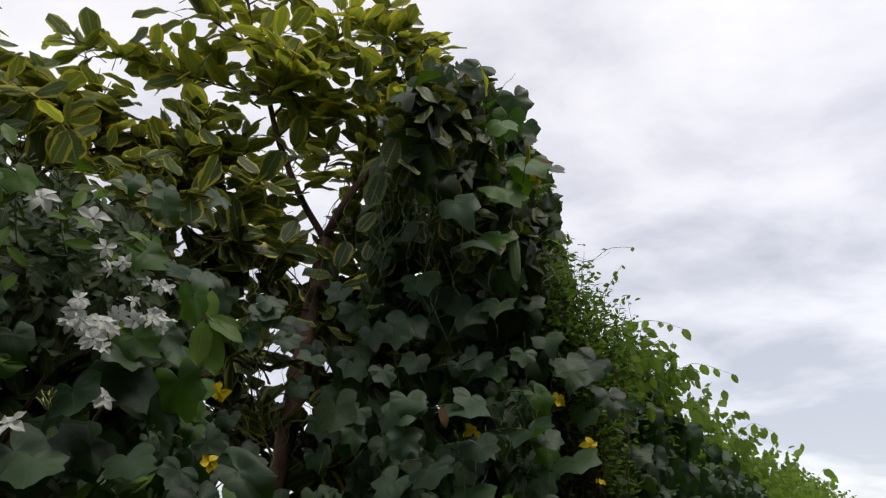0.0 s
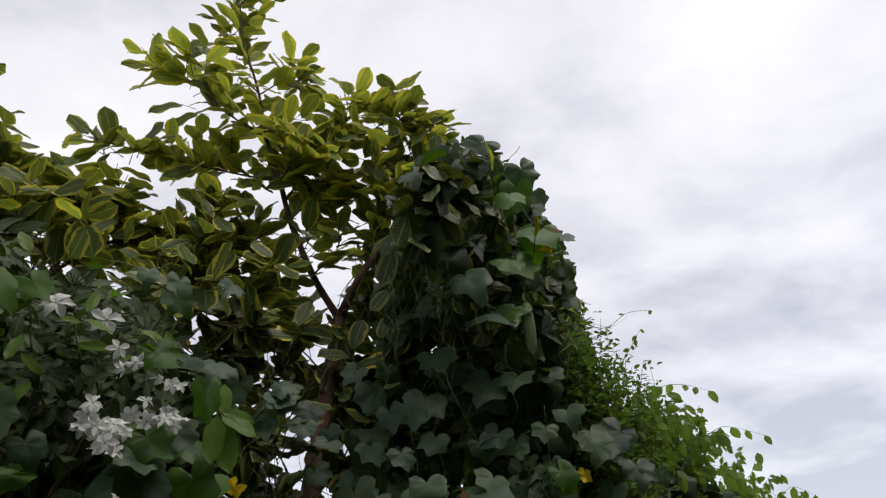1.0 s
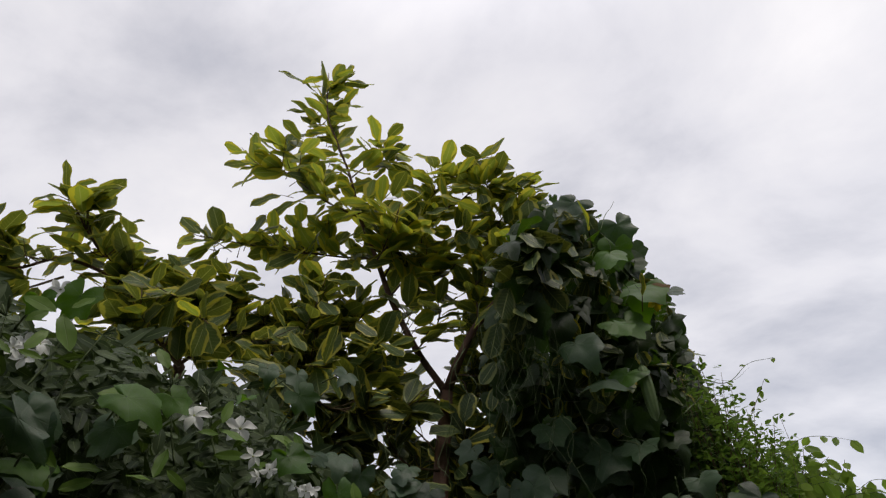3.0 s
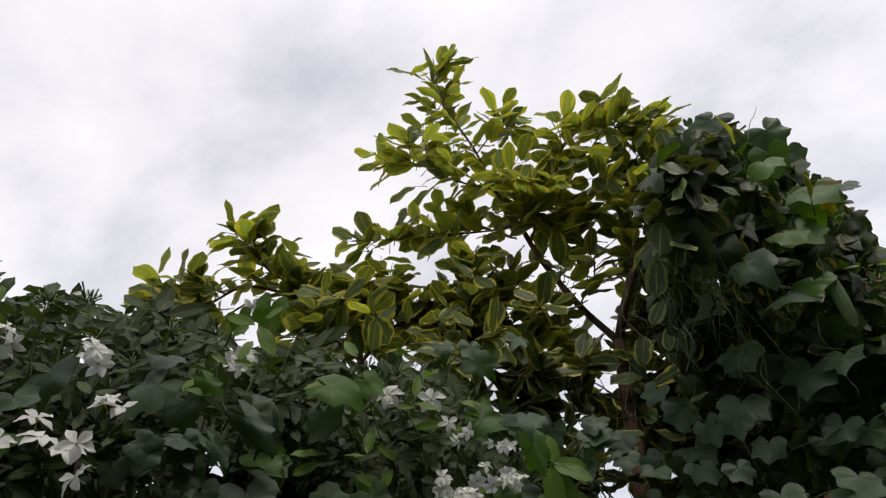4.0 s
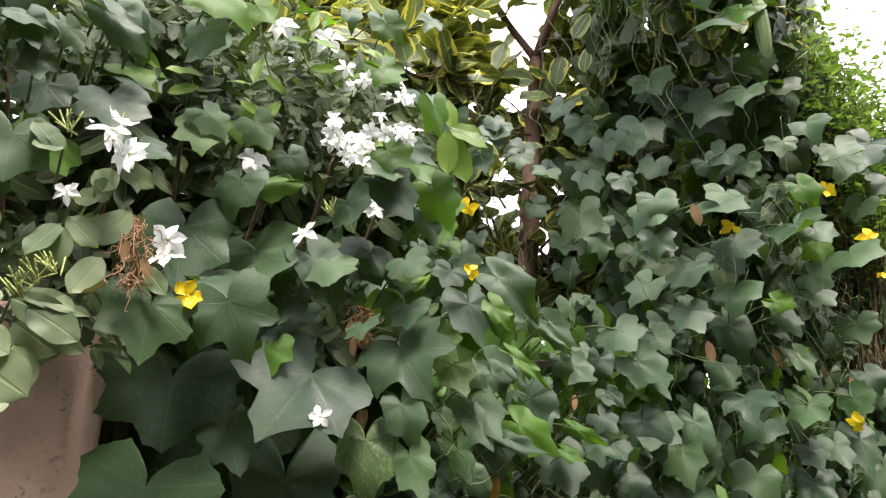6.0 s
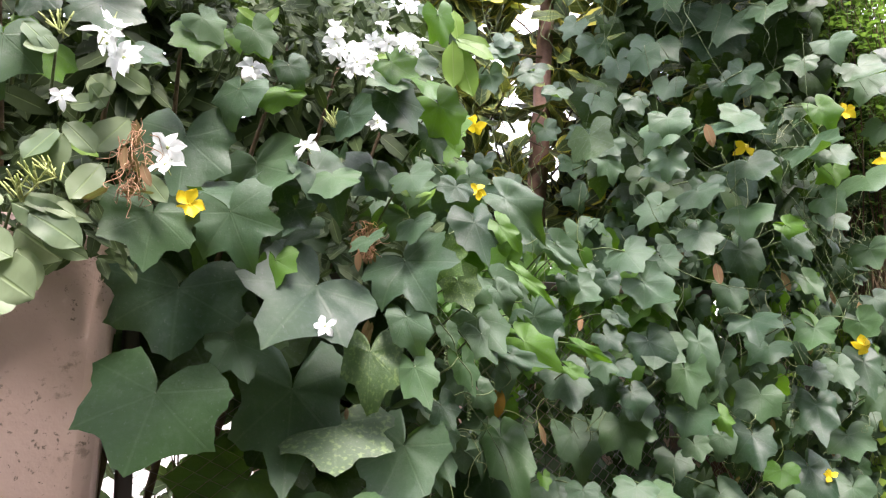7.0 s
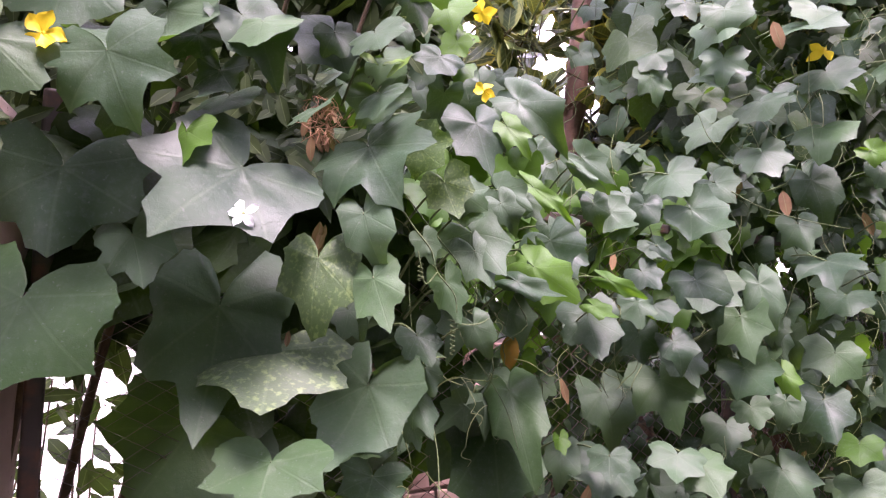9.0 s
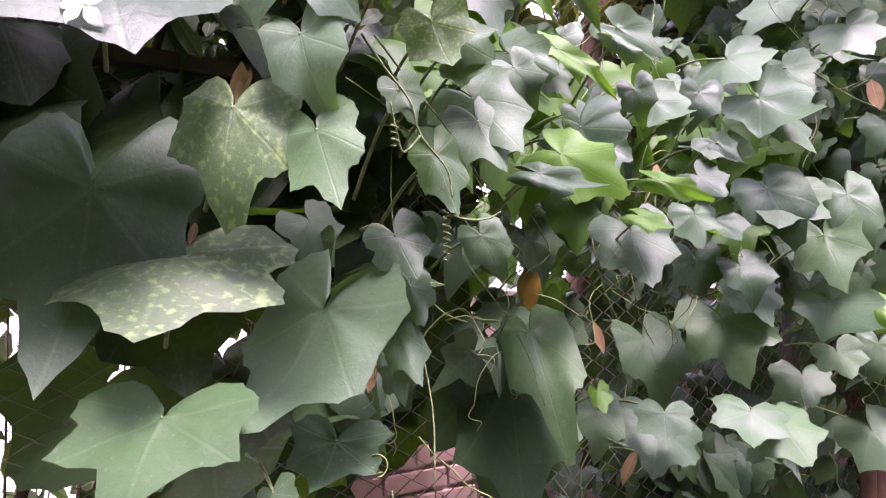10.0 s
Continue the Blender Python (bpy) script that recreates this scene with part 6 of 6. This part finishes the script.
tree.branch([(-1.55, 2.69, 3.40), (-1.19, 2.86, 3.57), (-1.07, 2.91, 3.72)], 0.0080, 0.0030, start=0.1, sub=8)
tree.branch([(-1.71, 2.22, 3.07), (-1.80, 2.14, 3.17), (-1.88, 2.07, 3.21)], 0.0080, 0.0030, start=0.0, sub=8, gold=0.4)
tree.branch([(-1.18, 2.43, 2.97), (-1.06, 2.48, 2.91), (-0.94, 2.53, 2.94)], 0.0060, 0.0030, start=0.0, sub=6, gold=0.4)
tree.branch([(-1.61, 2.53, 3.20), (-1.41, 2.65, 3.19), (-1.20, 2.75, 3.23)], 0.0060, 0.0030, start=0.0, sub=9)
tree.branch([(-1.09, 2.79, 3.24), (-0.95, 2.84, 3.30), (-0.86, 2.87, 3.51)], 0.0060, 0.0030, start=0.0, sub=8)
tree.branch([(-2.26, 2.13, 3.37), (-2.12, 2.26, 3.49), (-1.98, 2.38, 3.60)], 0.0060, 0.0030, start=0.0, sub=9)
tree.clump((-1.40, 2.60, 3.33), (0.27, 0.25, 0.15), 34, 0.10)
tree.clump((-1.72, 2.33, 3.25), (0.27, 0.25, 0.15), 34, 0.15)
tree.clump((-1.10, 2.79, 3.40), (0.27, 0.25, 0.15), 26, 0.10)
tree.clump((-1.83, 1.99, 3.09), (0.27, 0.25, 0.15), 26, 0.40)
tree.clump((-2.36, 1.69, 3.21), (0.27, 0.25, 0.15), 22, 0.20)
tree.clump((-1.18, 2.43, 2.99), (0.27, 0.25, 0.15), 19, 0.40)
tree.clump((-1.51, 2.59, 3.15), (0.27, 0.25, 0.15), 30, 0.05)
tree.clump((-0.93, 2.85, 3.23), (0.27, 0.25, 0.15), 22, 0.00)
tree.clump((-1.68, 2.49, 3.46), (0.27, 0.25, 0.15), 30, 0.10)
tree.clump((-0.79, 2.89, 3.07), (0.27, 0.25, 0.15), 15, 0.00)
tree.clump((-1.07, 2.91, 3.15), (0.27, 0.25, 0.15), 19, 0.00)
tree.clump((-0.88, 2.45, 2.41), (0.10, 0.10, 0.10), 28, 0.0)
tree.clump((-0.82, 2.57, 2.34), (0.10, 0.10, 0.10), 28, 0.0)
tree.clump((-0.72, 2.70, 2.20), (0.12, 0.10, 0.16), 28, 0.0)
tree.clump((-0.98, 2.52, 2.65), (0.10, 0.10, 0.10), 28, 0.05)
tree.clump((-1.11, 2.57, 2.83), (0.10, 0.10, 0.10), 28, 0.05)
tree.clump((-1.17, 2.44, 2.84), (0.10, 0.10, 0.10), 28, 0.05)
tree.one((-1.865, 2.497, 4.001), (-0.121, -0.150, -0.030), 0.051)
tree.one((-1.883, 2.492, 3.993), (0.098, -0.081, 0.090), 0.082)
tree.one((-1.904, 2.464, 4.006), (-0.031, -0.112, 0.037), 0.062)
tree.one((-1.861, 2.519, 3.979), (-0.079, -0.004, -0.143), 0.075)
tree.one((-1.921, 2.488, 3.965), (-0.062, -0.080, -0.122), 0.096)
tree.one((-1.765, 2.561, 4.006), (0.095, -0.043, 0.061), 0.068)
tree.one((-1.716, 2.549, 4.055), (0.135, -0.067, 0.086), 0.096)
tree.one((-1.661, 2.560, 4.081), (0.142, -0.019, 0.045), 0.086)
tree.one((-2.345, 1.865, 3.941), (0.054, -0.127, 0.082), 0.053)
tree.one((-2.321, 1.872, 3.958), (0.105, -0.004, 0.050), 0.056, True)
tree.one((-2.339, 1.948, 3.871), (0.170, -0.037, 0.104), 0.079)
tree.one((-2.377, 1.859, 3.912), (-0.072, -0.085, -0.075), 0.059)
tree.one((-2.348, 1.960, 3.851), (-0.066, -0.149, -0.023), 0.086, True)
tree.one((-2.345, 2.008, 3.808), (0.197, -0.018, 0.106), 0.066)
tree.one((-2.192, 2.133, 3.841), (-0.007, -0.129, 0.052), 0.059)
tree.one((-2.198, 2.115, 3.853), (0.124, -0.018, 0.067), 0.066)
tree.one((-2.227, 2.102, 3.838), (0.187, 0.084, -0.008), 0.043)
tree.one((-2.229, 2.160, 3.774), (0.130, 0.016, 0.043), 0.056)
tree.one((-2.451, 1.940, 3.755), (-0.066, -0.067, -0.110), 0.092, True)
tree.one((-2.457, 1.692, 3.521), (0.105, -0.099, 0.120), 0.086)
tree.one((-2.426, 1.760, 3.494), (0.083, -0.071, 0.094), 0.068)
tree.one((-2.468, 1.663, 3.534), (-0.042, -0.143, -0.017), 0.046, True)
tree.one((-2.478, 1.679, 3.505), (-0.081, -0.172, -0.084), 0.083, True)
tree.one((-2.482, 1.693, 3.487), (-0.092, -0.093, -0.196), 0.098, True)
tree.one((-2.448, 1.796, 3.426), (-0.059, -0.053, -0.124), 0.083)
tree.one((-2.143, 2.220, 3.612), (0.182, 0.067, 0.004), 0.071)
tree.one((-2.091, 2.306, 3.563), (0.185, 0.064, 0.002), 0.077)
tree.one((-1.843, 2.392, 3.310), (0.123, 0.081, -0.104), 0.103)
tree.one((-1.727, 2.537, 3.201), (-0.052, -0.184, 0.105), 0.109)
tree.one((-1.919, 2.123, 3.190), (-0.052, -0.095, -0.113), 0.097, True)
tree.one((-1.854, 2.223, 3.118), (-0.056, -0.098, -0.080), 0.086, True)
tree.one((-1.430, 2.471, 2.940), (-0.122, -0.205, 0.076), 0.094, True)
tree.one((-1.376, 2.489, 2.961), (0.149, 0.050, -0.080), 0.083, True)
tree.finish()

# ---- shrub and creepers further along the fence ----


def fine_shrub(name, label, centre, spread, stems, leaf, material, size, mid, rough=SLIVER):
    """Many thin upright stems with small leaves in rows."""
    top = thing(name, label, "shrub", "shrubs in the hedge")
    data, leaves = ([], []), []
    for k in range(stems):
        foot = at(centre[0] + rng.uniform(-0.2, 0.2), centre[1] + rng.uniform(-0.1, 0.2), mid)
        head = at(centre[0] + rng.uniform(-1, 1) * spread[0], centre[1] + rng.uniform(-0.6, 1) * spread[1], centre[2] + rng.uniform(-1.0, 0.25) * spread[2])
        bend = foot.lerp(head, 0.5) + wander(0.12) + Vector((0, 0, 0.08))
        line = smooth_line([foot, bend, head], 9)
        tube_data(line, 0.004, 0.0012, 4, 0, data)
        for i in range(5, len(line) - 1):
            d = line[i + 1] - line[i]
            for j in range(leaf):
                q = line[i] + d * (j / leaf)
                side = Matrix.Rotation(rng.uniform(0, 6.28), 3, d.normalized()) @ d.orthogonal().normalized()
                side = (side + d.normalized() * 0.4 + wander(0.2)).normalized()
                reach = rng.uniform(0.0, 0.09)
                leaves.append(frame_of(q + side * reach, Vector((0, 0, 1)) + wander(0.7), side, rng.uniform(*size)))
    tagged(link_mesh("tangle", data[0], data[1], MAT_TWIG, top), kind="stuff")
    mass("foliage", rough, leaves, material, top)


fine_shrub("small_leaved_shrub", "small-leaved green shrub rising behind the vines", (3.2, 1.25, 3.12), (0.55, 0.3, 0.4), 190, 5, MAT_SHRUB_LEAF, (0.03, 0.05), 1.6)
fine_shrub("small_leaved_shrub", "light green twiggy shrub in the overgrown hedge", (4.7, 1.45, 3.25), (1.1, 0.4, 0.4), 120, 4, MAT_SHRUB_LEAF, (0.035, 0.06), 1.4)


CREEPER_ROUGH = [oval_template(90 + s, 0.55, 4, 0.42, 1.3, 0.3) for s in range(4)]
ME_CREEPER = [shared_mesh("creeper_leaf", t, MAT_CREEPER_LEAF) for t in CREEPER_ROUGH]


def creeper(name, label, lo, hi, number, size, top):
    owner = thing(name, label, "creeper")
    leaves, data = [], ([], [])
    for k in range(number):
        u = lo + (hi - lo) * rng.random() ** 1.5
        z = top(u) + 0.25 * noise.noise(Vector((u * 2.0, 0, 8))) - 0.1 - rng.random() ** 1.4 * 2.6
        v = 1.2 + rng.random() * 0.6 + 0.7 * max(0.0, noise.noise(Vector((u * 2.5, z * 3.5, 0))))
        p = at(u, v, z)
        leaves.append(frame_of(p, facing(p) + wander(0.8), DOWN + wander(0.9), rng.uniform(*size)))
    for k in range(230):
        u = lo + (hi - lo) * rng.random() ** 1.6
        p = at(u, 1.25 + rng.random() * 0.4, top(u) - 0.15)
        line = [p]
        go = (ALONG * rng.uniform(-0.6, 1) + Vector((0, 0, rng.uniform(0.2, 0.9))) - AWAY * rng.uniform(0, 0.5)).normalized()
        for j in range(7):
            p = p + go * 0.075 + wander(0.02)
            go = (go + Vector((0, 0, -0.12)) + wander(0.15)).normalized()
            line.append(p)
        line = smooth_line(line, 3)
        tube_data(line, 0.003, 0.0012, 4, 0, data)
        for q in line[2::2]:
            leaves.append(frame_of(q, facing(q) + wander(0.7), DOWN + go * 0.7 + wander(0.6), rng.uniform(*size) * 1.1))
    tagged(link_mesh("tangle", data[0], data[1], MAT_STEM, owner), kind="stuff")
    leaves.sort(key=lambda m: m.translation.dot(ALONG))
    spread(owner, leaves, CREEPER_ROUGH, ME_CREEPER, MAT_CREEPER_LEAF, 240)
    return owner


FAR_TOP = ((3.0, 2.55), (3.7, 2.75), (4.4, 2.85), (5.2, 2.95), (6.0, 2.9), (7.0, 2.9), (8.3, 2.85), (10.7, 2.95), (15.7, 3.2), (22.0, 3.4))
runner = creeper("leafy_creeper", "bright yellow-green creeper sprawling along the hedge top", 3.3, 22.0, 13000, (0.05, 0.10), lambda u: ramp(FAR_TOP, u))


# ---- loose ends: shoots, tendrils, dead blossom, fruit ----


def sprig(points, size, owner, material=MAT_STEM, leaves=5, first=0.2):
    """A loose shoot with a few leaves hanging along it."""
    line = smooth_line(points, 7)
    verts, faces = tube_data(line, 0.003, 0.0012, 5)
    link_mesh("shoot", verts, faces, material, owner)
    for k in range(leaves):
        q = line[int((first + (1 - first) * k / max(1, leaves - 1)) * (len(line) - 1))]
        count[0] += 1
        piece("leaf", ME_CREEPER[count[0] % 4], frame_of(q, facing(q) + wander(0.7), DOWN + wander(0.8), size * rng.uniform(0.7, 1.15)), owner)


def tendril(points, owner, r=0.0011):
    verts, faces = tube_data(smooth_line(points, 8), r, r * 0.6, 4)
    link_mesh("tendril", verts, faces, MAT_STEM, owner)


def coil(u, v, z, length, radius, owner):
    """A tightly wound tendril hanging straight down."""
    p = at(u, v, z)
    turns = int(length / 0.006)
    line = [p + Vector((radius * math.cos(a), radius * math.sin(a), -length * a / (6.2832 * turns))) for a in (k * 0.7854 for k in range(turns * 8))]
    verts, faces = tube_data(line, 0.0011, 0.0008, 4)
    link_mesh("tendril", verts, faces, MAT_STEM, owner, "pale coiled tendril")


def dead_blossom(u, v, z, drop, owner):
    """A withered brown flower head: a tangle of thin hanging strands."""
    data = ([], [])
    for k in range(10):
        q = at(u, v, z) + Vector((rng.gauss(0, 0.012), rng.gauss(0, 0.012), -drop * rng.random() * 0.8))
        piece("withered_petal", ME_DEAD[k % 4], frame_of(q, wander(1) + facing(q), DOWN + wander(0.6), rng.uniform(0.02, 0.04)), owner)
    for k in range(70):
        p = at(u, v, z) + Vector((rng.gauss(0, 0.011), rng.gauss(0, 0.011), -drop * rng.random() * 0.8))
        q = p + Vector((rng.gauss(0, 0.012), rng.gauss(0, 0.012), -drop * rng.uniform(0.08, 0.3)))
        tube_data(smooth_line([p, p.lerp(q, 0.3) + wander(0.010), p.lerp(q, 0.7) + wander(0.010), q], 3), 0.0007, 0.0004, 4, 0, data)
    link_mesh("dead_blossom", data[0], data[1], MAT_DEAD_STEM, owner, "withered rust-brown blossom strands")


def bud_cluster(u, v, z, owner):
    """Short pale stalks that end in buds."""
    data = ([], [])
    for k in range(9):
        p = at(u, v, z) + wander(0.006)
        go = (facing(p) * 0.4 + Vector((0, 0, 0.8)) + wander(0.7)).normalized()
        tip = p + go * rng.uniform(0.010, 0.026)
        tube_data([p, p.lerp(tip, 0.5), tip], 0.0012, 0.001, 5, 0, data)
        tube_data([tip, tip + go * 0.003, tip + go * 0.006, tip + go * 0.010], 0.0016, 0.0008, 6, 0, data)
    link_mesh("flower_bud", data[0], data[1], MAT_BUD, owner, "yellow-green flower buds")


def fruit(top, foot, width, owner):
    """A hanging ridged gourd."""
    a, b = Vector(top), Vector(foot)
    bm = bmesh.new()
    axis = (b - a).normalized()
    side = axis.orthogonal().normalized()
    other = axis.cross(side)
    rows = []
    for k in range(13):
        f = k / 12
        r = width / 2 * (0.25 + 0.75 * math.sin(math.pi * min(1, 0.12 + f * 0.8)) ** 0.7) * (0.35 if k in (0, 12) else 1)
        rows.append([bm.verts.new(a.lerp(b, f) + (side * math.cos(t) + other * math.sin(t)) * r * (1 + 0.06 * math.cos(9 * t))) for t in (2 * math.pi * j / 36 for j in range(36))])
    for r0, r1 in zip(rows, rows[1:]):
        for j in range(36):
            bm.faces.new((r0[j], r0[(j + 1) % 36], r1[(j + 1) % 36], r1[j]))
    bm.faces.new(rows[0])
    bm.faces.new(list(reversed(rows[-1])))
    for f in bm.faces:
        f.smooth = True
    part("gourd", bm, MAT_GOURD_SKIN, owner, "long green hanging sponge gourd")
    tendril([a + Vector((0.01, 0, 0.10)), a + Vector((0, 0.01, 0.05)), a], owner, 0.003)


sprig([(0.414, 2.683, 3.047), (0.634, 3.027, 3.110), (0.792, 3.273, 3.205), (0.994, 3.587, 3.441), (1.262, 4.005, 3.659)], 0.05, hedge_vine, leaves=4)
sprig([(0.434, 2.715, 2.829), (0.588, 2.955, 3.028), (0.558, 2.907, 3.116), (0.502, 2.821, 3.103)], 0.06, hedge_vine, leaves=4)
sprig([(0.791, 3.456, 2.942), (1.003, 3.787, 3.259), (1.191, 4.080, 3.555)], 0.05, runner, MAT_TWIG, leaves=9)
sprig([(0.981, 3.753, 2.909), (1.325, 4.289, 3.216), (1.656, 4.805, 3.407), (2.032, 5.391, 3.561)], 0.12, runner, leaves=6)
sprig([(1.367, 4.354, 2.754), (1.943, 5.253, 3.176), (2.307, 5.821, 3.371), (3.140, 7.119, 3.650)], 0.14, runner, leaves=6)
sprig([(1.745, 4.944, 2.777), (2.394, 5.955, 2.962), (2.786, 6.567, 3.329)], 0.15, runner, leaves=5)
sprig([(2.834, 6.641, 2.783), (3.535, 7.734, 3.232), (4.514, 9.261, 3.434)], 0.2, runner, leaves=5)
sprig([(4.610, 9.411, 2.818), (5.658, 11.045, 3.377), (6.298, 12.043, 3.781)], 0.25, runner, leaves=5)
sprig([(5.990, 11.563, 2.914), (8.429, 15.366, 3.822), (9.386, 16.858, 3.771)], 0.3, runner, leaves=4)
tendril([(0.217, 2.375, 3.614), (0.259, 2.441, 3.754), (0.299, 2.504, 3.845), (0.325, 2.544, 3.916)], hedge_vine, 0.002)
tendril([(-0.489, 1.108, 1.553), (-0.477, 1.127, 1.526), (-0.463, 1.148, 1.499), (-0.457, 1.158, 1.468), (-0.442, 1.181, 1.439), (-0.439, 1.186, 1.412)], vine, 0.0014)
tendril([(-0.457, 1.158, 1.468), (-0.467, 1.143, 1.451), (-0.471, 1.136, 1.473), (-0.474, 1.132, 1.496)], vine, 0.0014)
tendril([(-0.456, 1.196, 1.402), (-0.443, 1.218, 1.395), (-0.428, 1.241, 1.396), (-0.418, 1.256, 1.404)], vine, 0.0014)
tendril([(-0.102, 1.841, 1.670), (-0.041, 1.936, 1.645), (0.048, 2.076, 1.631), (0.158, 2.247, 1.625)], vine, 0.0014)
tendril([(-0.160, 1.825, 2.279), (-0.149, 1.842, 2.204), (-0.137, 1.861, 2.145), (-0.131, 1.870, 2.081)], vine, 0.0014)
tendril([(0.303, 2.381, 2.473), (0.305, 2.383, 2.339), (0.306, 2.385, 2.206)], vine, 0.0014)
tendril([(-0.524, 1.184, 1.584), (-0.502, 1.217, 1.541), (-0.473, 1.264, 1.487), (-0.449, 1.300, 1.430)], vine, 0.0014)
tendril([(0.068, 2.087, 2.058), (0.064, 2.082, 1.922), (0.072, 2.094, 1.808)], vine, 0.0014)
tendril([(-0.070, 1.929, 2.046), (-0.028, 1.994, 1.994), (0.018, 2.065, 1.973)], vine)
tendril([(0.386, 2.454, 1.712), (0.449, 2.552, 1.662), (0.397, 2.472, 1.586), (0.457, 2.566, 1.625)], vine)
tendril([(0.293, 2.309, 1.861), (0.349, 2.397, 1.799), (0.384, 2.451, 1.971), (0.325, 2.359, 2.030)], vine)
tendril([(0.066, 1.955, 2.618), (0.113, 2.029, 2.523), (0.222, 2.198, 2.534), (0.290, 2.304, 2.503)], hedge_vine)
tendril([(-0.024, 1.815, 2.749), (0.016, 1.878, 2.610), (0.063, 1.951, 2.518)], hedge_vine)
tendril([(0.491, 2.803, 3.105), (0.634, 3.027, 3.133), (0.817, 3.312, 3.226), (0.992, 3.584, 3.417)], hedge_vine)
coil(0.761, 1.02, 1.398, 0.046, 0.0035, vine)
coil(0.701, 1.01, 1.478, 0.024, 0.0035, vine)
dead_blossom(0.169, 0.97, 1.790, 0.120, bush)
dead_blossom(0.590, 1.1, 1.713, 0.073, vine)
for where in ((-0.188, 1.36, 2.33, 0.11), (-0.248, 1.31, 2.29, 0.08), (0.143, 1.26, 2.33, 0.10), (-0.302, 1.21, 2.22, 0.06)):
    bud_spray(*where)
bud_cluster(0.065, 0.97, 1.691, bush)
bud_cluster(0.082, 0.97, 1.707, bush)
bud_cluster(0.081, 0.97, 1.885, bush)
bud_cluster(0.453, 0.97, 1.834, bush)
bud_cluster(0.047, 0.97, 1.675, bush)
fruit((0.254, 2.248, 2.855), (0.269, 2.271, 2.640), 0.046, hedge_vine)
